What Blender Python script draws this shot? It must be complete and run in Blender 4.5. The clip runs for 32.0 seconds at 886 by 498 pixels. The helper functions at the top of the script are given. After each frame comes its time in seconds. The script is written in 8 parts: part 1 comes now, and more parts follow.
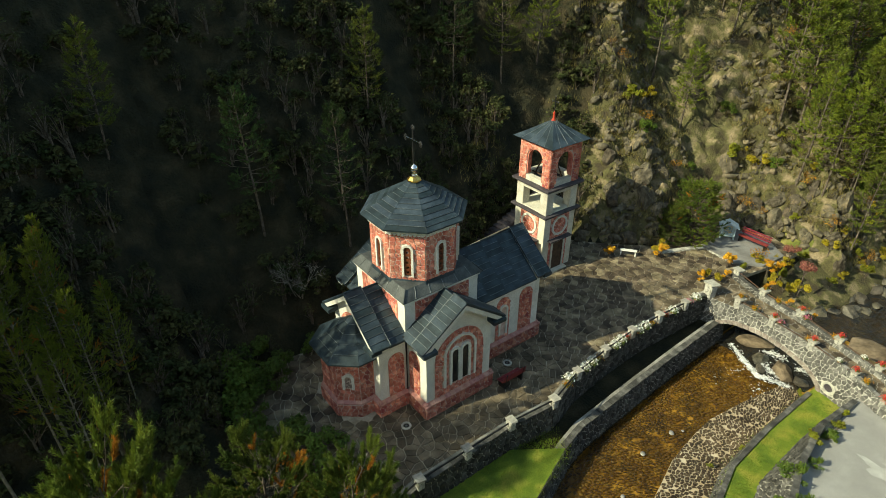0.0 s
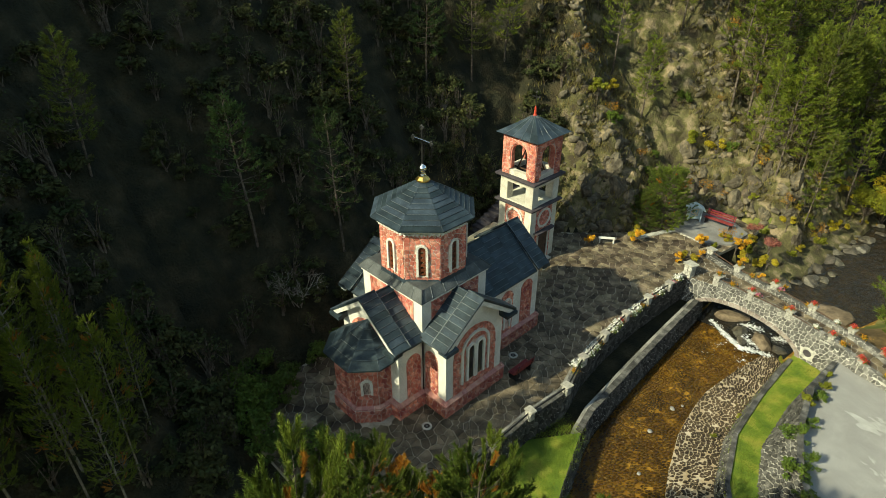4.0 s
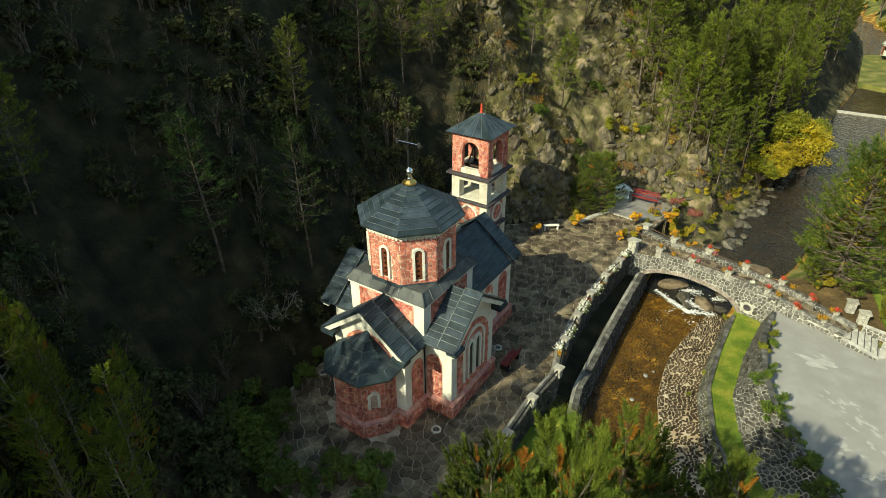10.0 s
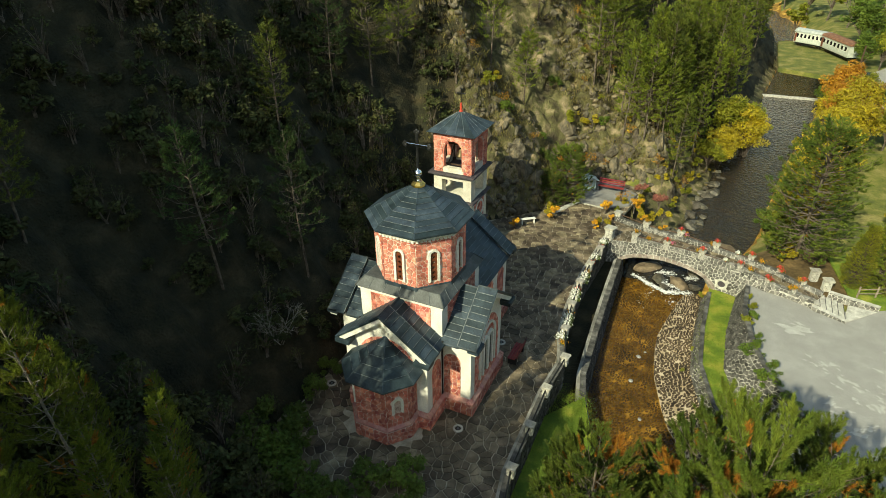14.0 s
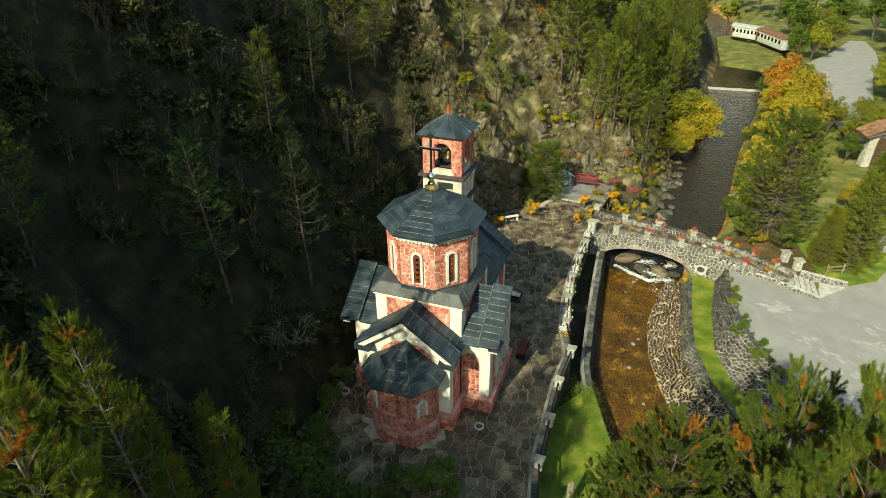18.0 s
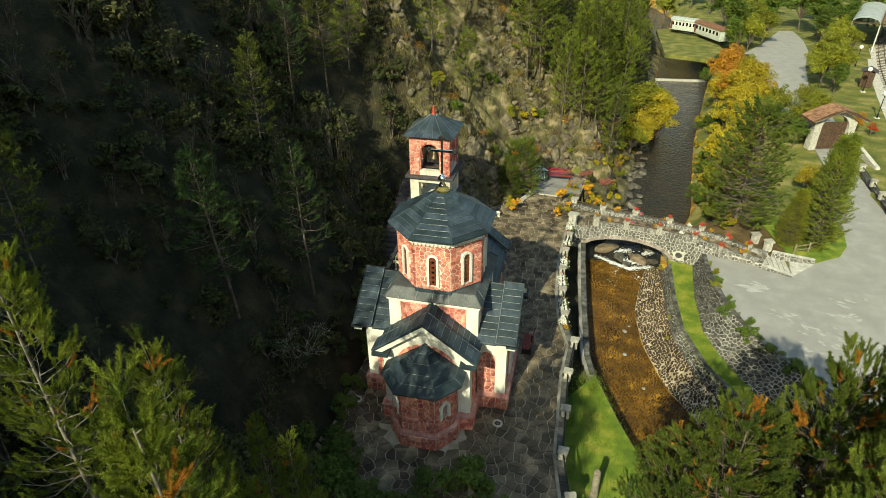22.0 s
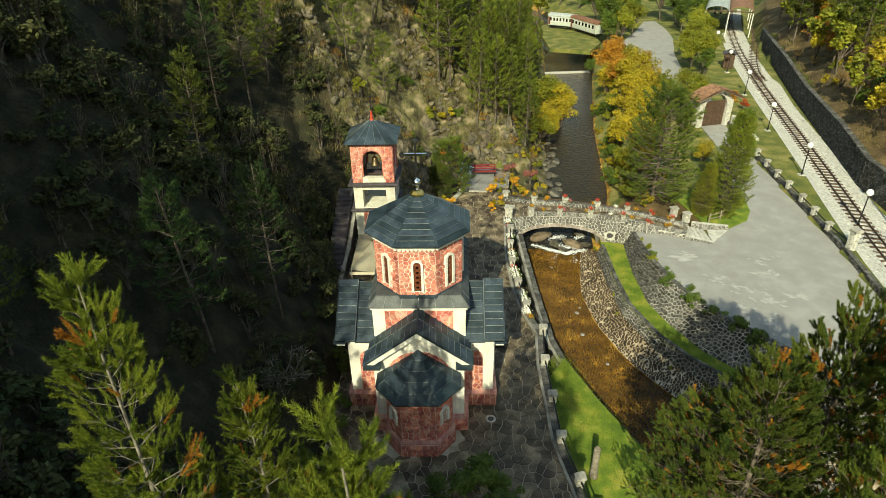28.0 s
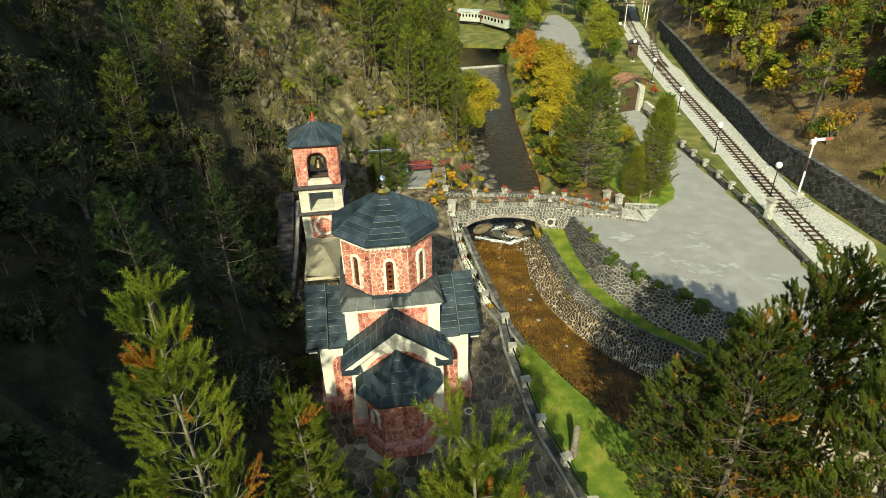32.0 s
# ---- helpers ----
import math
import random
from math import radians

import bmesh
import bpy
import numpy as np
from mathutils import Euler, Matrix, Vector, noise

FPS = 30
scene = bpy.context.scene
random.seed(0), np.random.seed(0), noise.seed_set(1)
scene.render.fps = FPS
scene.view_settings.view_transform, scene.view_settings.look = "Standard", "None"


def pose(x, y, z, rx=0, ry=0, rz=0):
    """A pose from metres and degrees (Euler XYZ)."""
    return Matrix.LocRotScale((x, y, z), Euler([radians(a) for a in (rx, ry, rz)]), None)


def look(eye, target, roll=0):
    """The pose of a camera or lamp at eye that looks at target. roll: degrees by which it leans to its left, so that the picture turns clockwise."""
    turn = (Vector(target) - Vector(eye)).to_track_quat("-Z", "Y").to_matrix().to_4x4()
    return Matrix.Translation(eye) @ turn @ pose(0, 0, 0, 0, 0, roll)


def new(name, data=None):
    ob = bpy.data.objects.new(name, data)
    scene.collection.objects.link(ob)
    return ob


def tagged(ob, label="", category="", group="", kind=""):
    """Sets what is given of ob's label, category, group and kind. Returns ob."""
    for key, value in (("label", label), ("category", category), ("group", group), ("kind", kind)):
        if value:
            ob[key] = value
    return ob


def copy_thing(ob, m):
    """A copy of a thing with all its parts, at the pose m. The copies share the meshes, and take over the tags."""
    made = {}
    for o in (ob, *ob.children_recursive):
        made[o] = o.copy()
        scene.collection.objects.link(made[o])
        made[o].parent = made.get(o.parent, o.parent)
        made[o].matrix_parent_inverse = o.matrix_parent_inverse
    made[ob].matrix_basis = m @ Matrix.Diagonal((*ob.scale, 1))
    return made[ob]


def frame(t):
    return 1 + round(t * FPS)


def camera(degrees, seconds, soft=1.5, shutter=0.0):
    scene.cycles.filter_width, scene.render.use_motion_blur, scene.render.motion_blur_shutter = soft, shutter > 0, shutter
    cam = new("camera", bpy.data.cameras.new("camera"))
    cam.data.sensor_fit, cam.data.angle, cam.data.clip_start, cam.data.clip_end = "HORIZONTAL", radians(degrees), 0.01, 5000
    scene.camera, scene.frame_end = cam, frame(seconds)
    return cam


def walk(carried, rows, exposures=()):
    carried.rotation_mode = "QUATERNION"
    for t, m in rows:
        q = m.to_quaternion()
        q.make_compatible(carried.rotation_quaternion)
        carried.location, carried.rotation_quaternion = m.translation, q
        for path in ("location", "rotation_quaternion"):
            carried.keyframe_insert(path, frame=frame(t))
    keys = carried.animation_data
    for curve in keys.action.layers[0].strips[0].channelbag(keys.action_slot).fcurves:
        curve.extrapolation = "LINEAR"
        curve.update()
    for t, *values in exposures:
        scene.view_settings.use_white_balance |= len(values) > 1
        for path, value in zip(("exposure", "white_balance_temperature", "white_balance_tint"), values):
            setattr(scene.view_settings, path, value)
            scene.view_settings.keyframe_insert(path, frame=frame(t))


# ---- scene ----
# ---- camera and its path ----
cam = camera(72.7, 32.0, 0.55)
PATH = [
    (0, (21.252, -14.188, 22.751), (19.882, -13.157, 21.721), 0.1),
    (1.5, (20.224, -15.509, 22.834), (18.912, -14.41, 21.8), 0.5),
    (3.5, (19.257, -16.773, 22.757), (18.01, -15.598, 21.727), 0.1),
    (6, (17.821, -18.146, 22.616), (16.675, -16.863, 21.595), -0.1),
    (9, (15.884, -19.782, 22.567), (14.889, -18.375, 21.551), -0.1),
    (12, (13.786, -21.227, 22.54), (12.935, -19.728, 21.525), -0.7),
    (14.5, (11.599, -22.348, 22.679), (10.871, -20.788, 21.66), -0.6),
    (16.5, (10.039, -23.073, 22.852), (9.403, -21.476, 21.83), -0.4),
    (18, (9.107, -23.611, 22.84), (8.521, -21.991, 21.823), -0.7),
    (20.5, (7.066, -24.246, 23.071), (6.587, -22.598, 22.044), -0.6),
    (23, (5.281, -24.639, 23.031), (4.927, -22.956, 22.01), -0.9),
    (25.5, (3.394, -25.02, 23.162), (3.186, -23.313, 22.142), -1.1),
    (28, (1.835, -24.888, 22.985), (1.787, -23.168, 21.966), -1.2),
    (30, (0.552, -25.125, 22.816), (0.657, -23.404, 21.801), -1.2),
    (32, (-0.665, -24.649, 22.77), (-0.434, -22.948, 21.744), -1.0),
]
walk(cam, [(t, look(eye, aim, roll)) for t, eye, aim, roll in PATH], exposures=[(0, 0.55, 8000, -12), (32, 0.55, 8000, -12)])

# ---- world and sun ----
SUN_EL, SUN_FROM = radians(36), Vector((-0.24, -0.97, 0)).normalized()
world = bpy.data.worlds.new("sky")
scene.world = world
world.use_nodes = True
wn = world.node_tree.nodes
sky = wn.new("ShaderNodeTexSky")
sky.sky_type, sky.sun_disc = "NISHITA", False
sky.sun_elevation, sky.sun_rotation = SUN_EL, math.atan2(SUN_FROM.x, SUN_FROM.y)
world.node_tree.links.new(sky.outputs[0], wn["Background"].inputs[0])
wn["Background"].inputs[1].default_value = 0.15
sun_data = bpy.data.lights.new("sun", "SUN")
sun_data.energy, sun_data.angle, sun_data.color = 4.2, radians(0.55), (1.0, 0.93, 0.82)
sun = new("sun", sun_data)
sun.matrix_world = look(SUN_FROM * 60 + Vector((0, 0, 60 * math.tan(SUN_EL))), (0, 0, 0))
# ---- materials ----
def mat(name, c1, c2, scale=2.0, rough=0.85, bump=0.3, fine=30.0, metal=0.0, rnd=0.0, island=0.0, c3=None, through_light=0.0, spec=0.35, coat=0.0):
    """A surface with blotches of two or three colours, fine grain, relief and a spread from piece to piece."""
    m = bpy.data.materials.new(name)
    m.use_nodes = True
    nt = m.node_tree
    n, l = nt.nodes, nt.links
    p = n["Principled BSDF"]
    tc = n.new("ShaderNodeTexCoord")
    big = n.new("ShaderNodeTexNoise")
    big.inputs["Scale"].default_value, big.inputs["Detail"].default_value = scale, 5
    l.new(tc.outputs["Object"], big.inputs["Vector"])
    ramp = n.new("ShaderNodeValToRGB")
    ramp.color_ramp.elements[0].position, ramp.color_ramp.elements[1].position = 0.34, 0.66
    ramp.color_ramp.elements[0].color, ramp.color_ramp.elements[1].color = (*c1, 1), (*c2, 1)
    if c3:
        e = ramp.color_ramp.elements.new(0.52)
        e.color = (*c3, 1)
    l.new(big.outputs[0], ramp.inputs[0])
    small = n.new("ShaderNodeTexNoise")
    small.inputs["Scale"].default_value, small.inputs["Detail"].default_value = fine, 4
    l.new(tc.outputs["Object"], small.inputs["Vector"])
    grain = n.new("ShaderNodeMapRange")
    grain.inputs[1].default_value, grain.inputs[2].default_value, grain.inputs[3].default_value, grain.inputs[4].default_value = 0.25, 0.75, 0.72, 1.25
    l.new(small.outputs[0], grain.inputs[0])
    value = grain.outputs[0]
    for amount, node, out in ((rnd, "ShaderNodeObjectInfo", "Random"), (island, "ShaderNodeNewGeometry", "Random Per Island")):
        if amount:
            src = n.new(node)
            r = n.new("ShaderNodeMapRange")
            r.inputs[3].default_value, r.inputs[4].default_value = 1 - amount, 1 + amount
            l.new(src.outputs[out], r.inputs[0])
            mul = n.new("ShaderNodeMath")
            mul.operation = "MULTIPLY"
            l.new(value, mul.inputs[0]), l.new(r.outputs[0], mul.inputs[1])
            value = mul.outputs[0]
    hsv = n.new("ShaderNodeHueSaturation")
    l.new(ramp.outputs[0], hsv.inputs["Color"]), l.new(value, hsv.inputs["Value"])
    if island or rnd:
        src = n.new("ShaderNodeNewGeometry" if island else "ShaderNodeObjectInfo")
        r = n.new("ShaderNodeMapRange")
        r.inputs[3].default_value, r.inputs[4].default_value = 0.485, 0.515
        l.new(src.outputs["Random Per Island" if island else "Random"], r.inputs[0]), l.new(r.outputs[0], hsv.inputs["Hue"])
    l.new(hsv.outputs[0], p.inputs["Base Color"])
    p.inputs["Roughness"].default_value, p.inputs["Metallic"].default_value = rough, metal
    p.inputs["Specular IOR Level"].default_value = spec
    p.inputs["Coat Weight"].default_value = coat
    if bump:
        b = n.new("ShaderNodeBump")
        b.inputs["Strength"].default_value, b.inputs["Distance"].default_value = bump, 0.04
        l.new(small.outputs[0], b.inputs["Height"]), l.new(b.outputs[0], p.inputs["Normal"])
    if through_light:
        tr, mix = n.new("ShaderNodeBsdfTranslucent"), n.new("ShaderNodeMixShader")
        l.new(hsv.outputs[0], tr.inputs[0])
        mix.inputs[0].default_value = through_light
        l.new(p.outputs[0], mix.inputs[1]), l.new(tr.outputs[0], mix.inputs[2])
        l.new(mix.outputs[0], n["Material Output"].inputs[0])
    return m


RED = mat("red_stone", (0.40, 0.100, 0.080), (0.70, 0.36, 0.285), 3.0, 0.75, 0.5, 40, rnd=0.30, island=0.34, c3=(0.55, 0.195, 0.15))
RED_MORTAR = mat("pink_mortar", (0.54, 0.37, 0.32), (0.72, 0.58, 0.52), 4.0, 0.9, 0.4)
CAPSTONE = mat("pink_cap_stone", (0.44, 0.19, 0.165), (0.56, 0.31, 0.27), 4.0, 0.8, 0.3, rnd=0.12)
RENDER_WHITE = mat("white_render", (0.60, 0.585, 0.54), (0.76, 0.745, 0.70), 1.3, 0.85, 0.25, 25, c3=(0.71, 0.69, 0.64))
TRIM_WHITE = mat("white_trim", (0.66, 0.645, 0.60), (0.78, 0.765, 0.72), 2.0, 0.7, 0.15, 30)
ROOF = mat("blue_grey_sheet_metal", (0.018, 0.028, 0.038), (0.046, 0.066, 0.083), 1.6, 0.48, 0.12, 14, metal=0.0, rnd=0.35, c3=(0.029, 0.045, 0.059), spec=0.3)
ROOF_PALE = mat("worn_grey_sheet_metal", (0.040, 0.048, 0.052), (0.090, 0.100, 0.104), 1.6, 0.55, 0.12, 14, metal=0.0, rnd=0.1, spec=0.3)
SEAM = mat("pale_metal_seam", (0.12, 0.14, 0.15), (0.22, 0.24, 0.25), 6.0, 0.45, 0.1, metal=0.5)
LIMESTONE = mat("cream_cut_stone", (0.52, 0.49, 0.42), (0.68, 0.65, 0.57), 2.0, 0.85, 0.3, 25, rnd=0.08)
SLAB = mat("dark_slate_slab", (0.045, 0.04, 0.05), (0.085, 0.075, 0.085), 3.0, 0.7, 0.3)
GLASS_DARK = mat("dark_window_glass", (0.010, 0.010, 0.012), (0.020, 0.020, 0.024), 3.0, 0.12, 0.0, spec=0.6)
WOOD_RED = mat("red_brown_varnished_wood", (0.10, 0.028, 0.014), (0.17, 0.05, 0.025), 5.0, 0.5, 0.2)
WOOD_DARK = mat("dark_brown_wood", (0.05, 0.03, 0.02), (0.10, 0.06, 0.04), 5.0, 0.7, 0.3)
WOOD_GREY = mat("weathered_wood", (0.17, 0.13, 0.10), (0.30, 0.25, 0.20), 5.0, 0.85, 0.4)
BENCH_RED = mat("dark_red_painted_wood", (0.15, 0.016, 0.022), (0.22, 0.03, 0.035), 4.0, 0.5, 0.2, rnd=0.1)
SILVER = mat("polished_silver_metal", (0.75, 0.76, 0.78), (0.85, 0.86, 0.88), 4.0, 0.16, 0.0, metal=1.0)
GOLD = mat("gold_leaf_metal", (0.70, 0.46, 0.12), (0.85, 0.60, 0.20), 4.0, 0.3, 0.1, metal=1.0)
IRON = mat("black_iron", (0.014, 0.015, 0.016), (0.035, 0.036, 0.038), 4.0, 0.4, 0.1, metal=0.4)
RED_PAINT = mat("red_painted_metal", (0.45, 0.05, 0.03), (0.55, 0.09, 0.05), 4.0, 0.45, 0.1)
BRONZE = mat("aged_bronze", (0.12, 0.09, 0.05), (0.2, 0.16, 0.1), 4.0, 0.4, 0.1, metal=0.8)
GREY_STONE = mat("grey_river_stone", (0.045, 0.044, 0.043), (0.145, 0.14, 0.132), 2.5, 0.85, 0.6, 30, rnd=0.40, island=0.5, c3=(0.085, 0.082, 0.078))
GREY_MORTAR = mat("pale_grey_mortar", (0.38, 0.37, 0.345), (0.60, 0.585, 0.55), 3.0, 0.95, 0.5)
WALL_MORTAR = mat("weathered_grey_mortar", (0.24, 0.23, 0.21), (0.46, 0.445, 0.41), 1.2, 0.95, 0.5)
DARK_MORTAR = mat("stained_grey_mortar", (0.15, 0.145, 0.13), (0.38, 0.365, 0.335), 1.0, 0.95, 0.5)
BRIDGE_STONE = mat("grey_bridge_stone", (0.085, 0.083, 0.080), (0.22, 0.212, 0.20), 2.5, 0.85, 0.6, 30, rnd=0.35, island=0.45, c3=(0.14, 0.136, 0.13))
COPING = mat("grey_coping_stone", (0.20, 0.19, 0.175), (0.36, 0.345, 0.32), 3.0, 0.9, 0.5, 25, rnd=0.2)
ARCH_STONE = mat("grey_pink_arch_stone", (0.20, 0.165, 0.15), (0.36, 0.31, 0.285), 3.0, 0.9, 0.5, 25, rnd=0.2)
UNDERGROWTH = mat("dark_undergrowth_leaves", (0.03, 0.045, 0.012), (0.085, 0.085, 0.028), 0.8, 0.8, 0, 6, island=0.4, through_light=0.2)
POST_STONE = mat("pale_stone_post", (0.34, 0.33, 0.30), (0.56, 0.545, 0.50), 4.0, 0.9, 0.5, 25, rnd=0.12)
POST_CAP = mat("beige_cap_stone", (0.24, 0.225, 0.195), (0.42, 0.40, 0.355), 4.0, 0.9, 0.5, 25, rnd=0.15)
DRUM_MORTAR = mat("pale_drum_mortar", (0.62, 0.52, 0.46), (0.78, 0.69, 0.62), 4.0, 0.9, 0.4)
PAVING = mat("brown_grey_flagstone", (0.062, 0.048, 0.032), (0.21, 0.165, 0.115), 1.2, 0.6, 0.45, 22, rnd=0.45, island=0.6, c3=(0.115, 0.09, 0.062))
PAVING_JOINT = mat("pale_paving_mortar", (0.32, 0.275, 0.205), (0.50, 0.445, 0.36), 2.0, 0.9, 0.4)
ASPHALT = mat("pale_worn_asphalt", (0.275, 0.268, 0.262), (0.335, 0.328, 0.32), 0.9, 0.9, 0.35, 60, c3=(0.30, 0.294, 0.286))
PALE_PATCH = mat("pale_dried_cement", (0.33, 0.325, 0.315), (0.46, 0.455, 0.445), 1.5, 0.95, 0.3)
GRAVEL = mat("pale_limestone_ballast", (0.36, 0.35, 0.325), (0.62, 0.61, 0.58), 6.0, 0.95, 1.0, 14)
# Forest floor darkened nearly to black: the slope's shade is in the colour.
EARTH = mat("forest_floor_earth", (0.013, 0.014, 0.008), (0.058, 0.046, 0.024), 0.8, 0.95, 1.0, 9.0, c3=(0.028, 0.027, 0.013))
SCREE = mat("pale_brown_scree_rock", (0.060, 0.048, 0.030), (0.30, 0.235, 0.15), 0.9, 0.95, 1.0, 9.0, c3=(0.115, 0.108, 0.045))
ROCK = mat("fractured_grey_brown_rock", (0.055, 0.044, 0.030), (0.21, 0.165, 0.11), 1.2, 0.92, 1.0, 5.0, rnd=0.3, c3=(0.125, 0.108, 0.080))
WET_ROCK = mat("wet_dark_rock", (0.05, 0.045, 0.036), (0.14, 0.125, 0.10), 1.5, 0.35, 0.8, 6.0, rnd=0.25)
GRASS = mat("lawn_green", (0.085, 0.140, 0.018), (0.28, 0.28, 0.05), 1.1, 0.9, 1.0, 16, c3=(0.155, 0.215, 0.025))
MEADOW = mat("dry_olive_meadow", (0.080, 0.100, 0.025), (0.24, 0.21, 0.075), 0.6, 0.95, 1.0, 7.0, c3=(0.145, 0.15, 0.035))
LITTER = mat("brown_leaf_litter", (0.075, 0.050, 0.022), (0.20, 0.135, 0.065), 0.5, 0.95, 1.0, 4.0, c3=(0.125, 0.085, 0.038))
PATIO = mat("worn_grey_concrete", (0.17, 0.165, 0.16), (0.26, 0.255, 0.25), 1.2, 0.95, 0.4)
BED = mat("orange_brown_river_bed", (0.13, 0.072, 0.016), (0.56, 0.35, 0.08), 0.9, 0.9, 0.8, 5.0, c3=(0.30, 0.17, 0.032))
COBBLE_DARK = mat("algae_brown_cobble", (0.040, 0.024, 0.009), (0.20, 0.115, 0.028), 0.8, 0.5, 0.5, 12, rnd=0.35, island=0.45)
COBBLE_PALE = mat("brown_grey_cobble", (0.030, 0.021, 0.013), (0.105, 0.072, 0.045), 1.5, 0.8, 0.5, 12, rnd=0.3, island=0.4)
FOAM = mat("white_water_foam", (0.62, 0.64, 0.66), (0.85, 0.86, 0.87), 3.0, 0.7, 0.6, 12)
BARK = mat("grey_brown_pine_bark", (0.06, 0.045, 0.035), (0.17, 0.14, 0.115), 4.0, 0.95, 0.8, 16)
BARK_PALE = mat("pale_grey_bark", (0.13, 0.115, 0.09), (0.27, 0.24, 0.20), 4.0, 0.9, 0.6, 16)
# Darker needle copy for the shaded slope, with the shade in its colour.
PINE_SHADED = mat("dark_green_pine_needles", (0.022, 0.048, 0.013), (0.06, 0.10, 0.022), 1.3, 0.7, 0, 9, rnd=0.3, island=0.35, through_light=0.22)
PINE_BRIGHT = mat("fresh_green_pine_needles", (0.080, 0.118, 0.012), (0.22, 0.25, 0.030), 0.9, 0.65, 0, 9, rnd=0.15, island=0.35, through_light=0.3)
BANK_MORTAR = mat("cream_bank_mortar", (0.36, 0.27, 0.17), (0.58, 0.49, 0.37), 1.5, 0.95, 0.5)
PINE_DEEP = mat("deep_green_pine_needles", (0.045, 0.080, 0.012), (0.15, 0.18, 0.026), 0.9, 0.65, 0, 9, rnd=0.2, island=0.4, through_light=0.25)
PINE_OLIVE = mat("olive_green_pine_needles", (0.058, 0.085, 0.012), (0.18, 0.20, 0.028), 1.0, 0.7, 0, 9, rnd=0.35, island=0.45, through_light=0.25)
NEEDLE_DRY = mat("dry_orange_pine_needles", (0.26, 0.10, 0.014), (0.44, 0.20, 0.03), 2.0, 0.75, 0, 9, island=0.3, through_light=0.3)
LEAF_GREEN = mat("green_leaves", (0.055, 0.10, 0.016), (0.15, 0.20, 0.03), 0.8, 0.6, 0, 6, rnd=0.2, island=0.35, through_light=0.35)
LEAF_YELLOW = mat("yellow_autumn_leaves", (0.24, 0.205, 0.02), (0.52, 0.40, 0.04), 0.8, 0.6, 0, 6, rnd=0.2, island=0.3, through_light=0.35)
LEAF_ORANGE = mat("orange_autumn_leaves", (0.30, 0.13, 0.02), (0.50, 0.26, 0.035), 0.8, 0.6, 0, 6, rnd=0.2, island=0.3, through_light=0.35)
LEAF_RED = mat("red_autumn_leaves", (0.32, 0.035, 0.018), (0.48, 0.10, 0.03), 0.8, 0.6, 0, 6, rnd=0.15, island=0.3, through_light=0.35)
LEAF_LIME = mat("yellow_green_leaves", (0.15, 0.175, 0.02), (0.32, 0.31, 0.035), 0.8, 0.6, 0, 6, rnd=0.2, island=0.3, through_light=0.35)
PETAL_WHITE = mat("white_petals", (0.70, 0.69, 0.66), (0.85, 0.84, 0.81), 3.0, 0.7, 0, 9, island=0.12)
PETAL_YELLOW = mat("yellow_orange_petals", (0.40, 0.17, 0.015), (0.62, 0.34, 0.025), 3.0, 0.7, 0, 9, island=0.25)
PETAL_RED = mat("red_petals", (0.50, 0.03, 0.03), (0.62, 0.07, 0.05), 3.0, 0.7, 0, 9, island=0.2)
TERRACOTTA = mat("terracotta", (0.36, 0.13, 0.065), (0.48, 0.20, 0.10), 4.0, 0.85, 0.2, rnd=0.15)
ROOF_TILE = mat("brown_red_roof_tile", (0.16, 0.080, 0.048), (0.32, 0.17, 0.105), 3.0, 0.85, 0.3, rnd=0.25, island=0.25)
CANVAS = mat("cream_canvas", (0.50, 0.45, 0.34), (0.62, 0.57, 0.45), 1.5, 0.9, 0.2)
BLUE_WHITE = mat("pale_blue_painted_wood", (0.42, 0.53, 0.60), (0.58, 0.67, 0.71), 4.0, 0.6, 0.2)
STEEL = mat("rusty_rail_steel", (0.055, 0.035, 0.026), (0.13, 0.09, 0.07), 5.0, 0.55, 0.3, metal=0.5)
CAR_BLUE = mat("dark_blue_car_paint", (0.014, 0.028, 0.055), (0.022, 0.04, 0.075), 2.0, 0.25, 0, coat=0.6)
RUBBER = mat("black_rubber", (0.012, 0.012, 0.012), (0.028, 0.028, 0.028), 5.0, 0.85, 0.2)
TRAIN_PAINT = mat("pale_grey_green_coach_paint", (0.40, 0.44, 0.40), (0.52, 0.55, 0.51), 2.0, 0.5, 0.1)
LAMP_GLASS = mat("white_opal_glass", (0.78, 0.78, 0.76), (0.86, 0.86, 0.84), 2.0, 0.3, 0)
DISC_ROOF = mat("pale_grey_sheet_metal", (0.30, 0.33, 0.33), (0.46, 0.49, 0.48), 1.0, 0.5, 0.2)

water_mat = bpy.data.materials.new("shallow_clear_water")
water_mat.use_nodes = True
wnt = water_mat.node_tree
wp, wl = wnt.nodes["Principled BSDF"], wnt.links
wp.inputs["Base Color"].default_value, wp.inputs["Roughness"].default_value = (0.02, 0.018, 0.012, 1), 0.06
wtc, wno, wbu = wnt.nodes.new("ShaderNodeTexCoord"), wnt.nodes.new("ShaderNodeTexNoise"), wnt.nodes.new("ShaderNodeBump")
wno.inputs["Scale"].default_value, wno.inputs["Detail"].default_value = 2.6, 6
wbu.inputs["Strength"].default_value, wbu.inputs["Distance"].default_value = 0.5, 0.06
wl.new(wtc.outputs["Object"], wno.inputs["Vector"]), wl.new(wno.outputs[0], wbu.inputs["Height"]), wl.new(wbu.outputs[0], wp.inputs["Normal"])
wtr, wmx, wlw = wnt.nodes.new("ShaderNodeBsdfTransparent"), wnt.nodes.new("ShaderNodeMixShader"), wnt.nodes.new("ShaderNodeTexNoise")
wtr.inputs[0].default_value = (0.92, 0.80, 0.55, 1)
wmx.inputs[0].default_value = 0.30
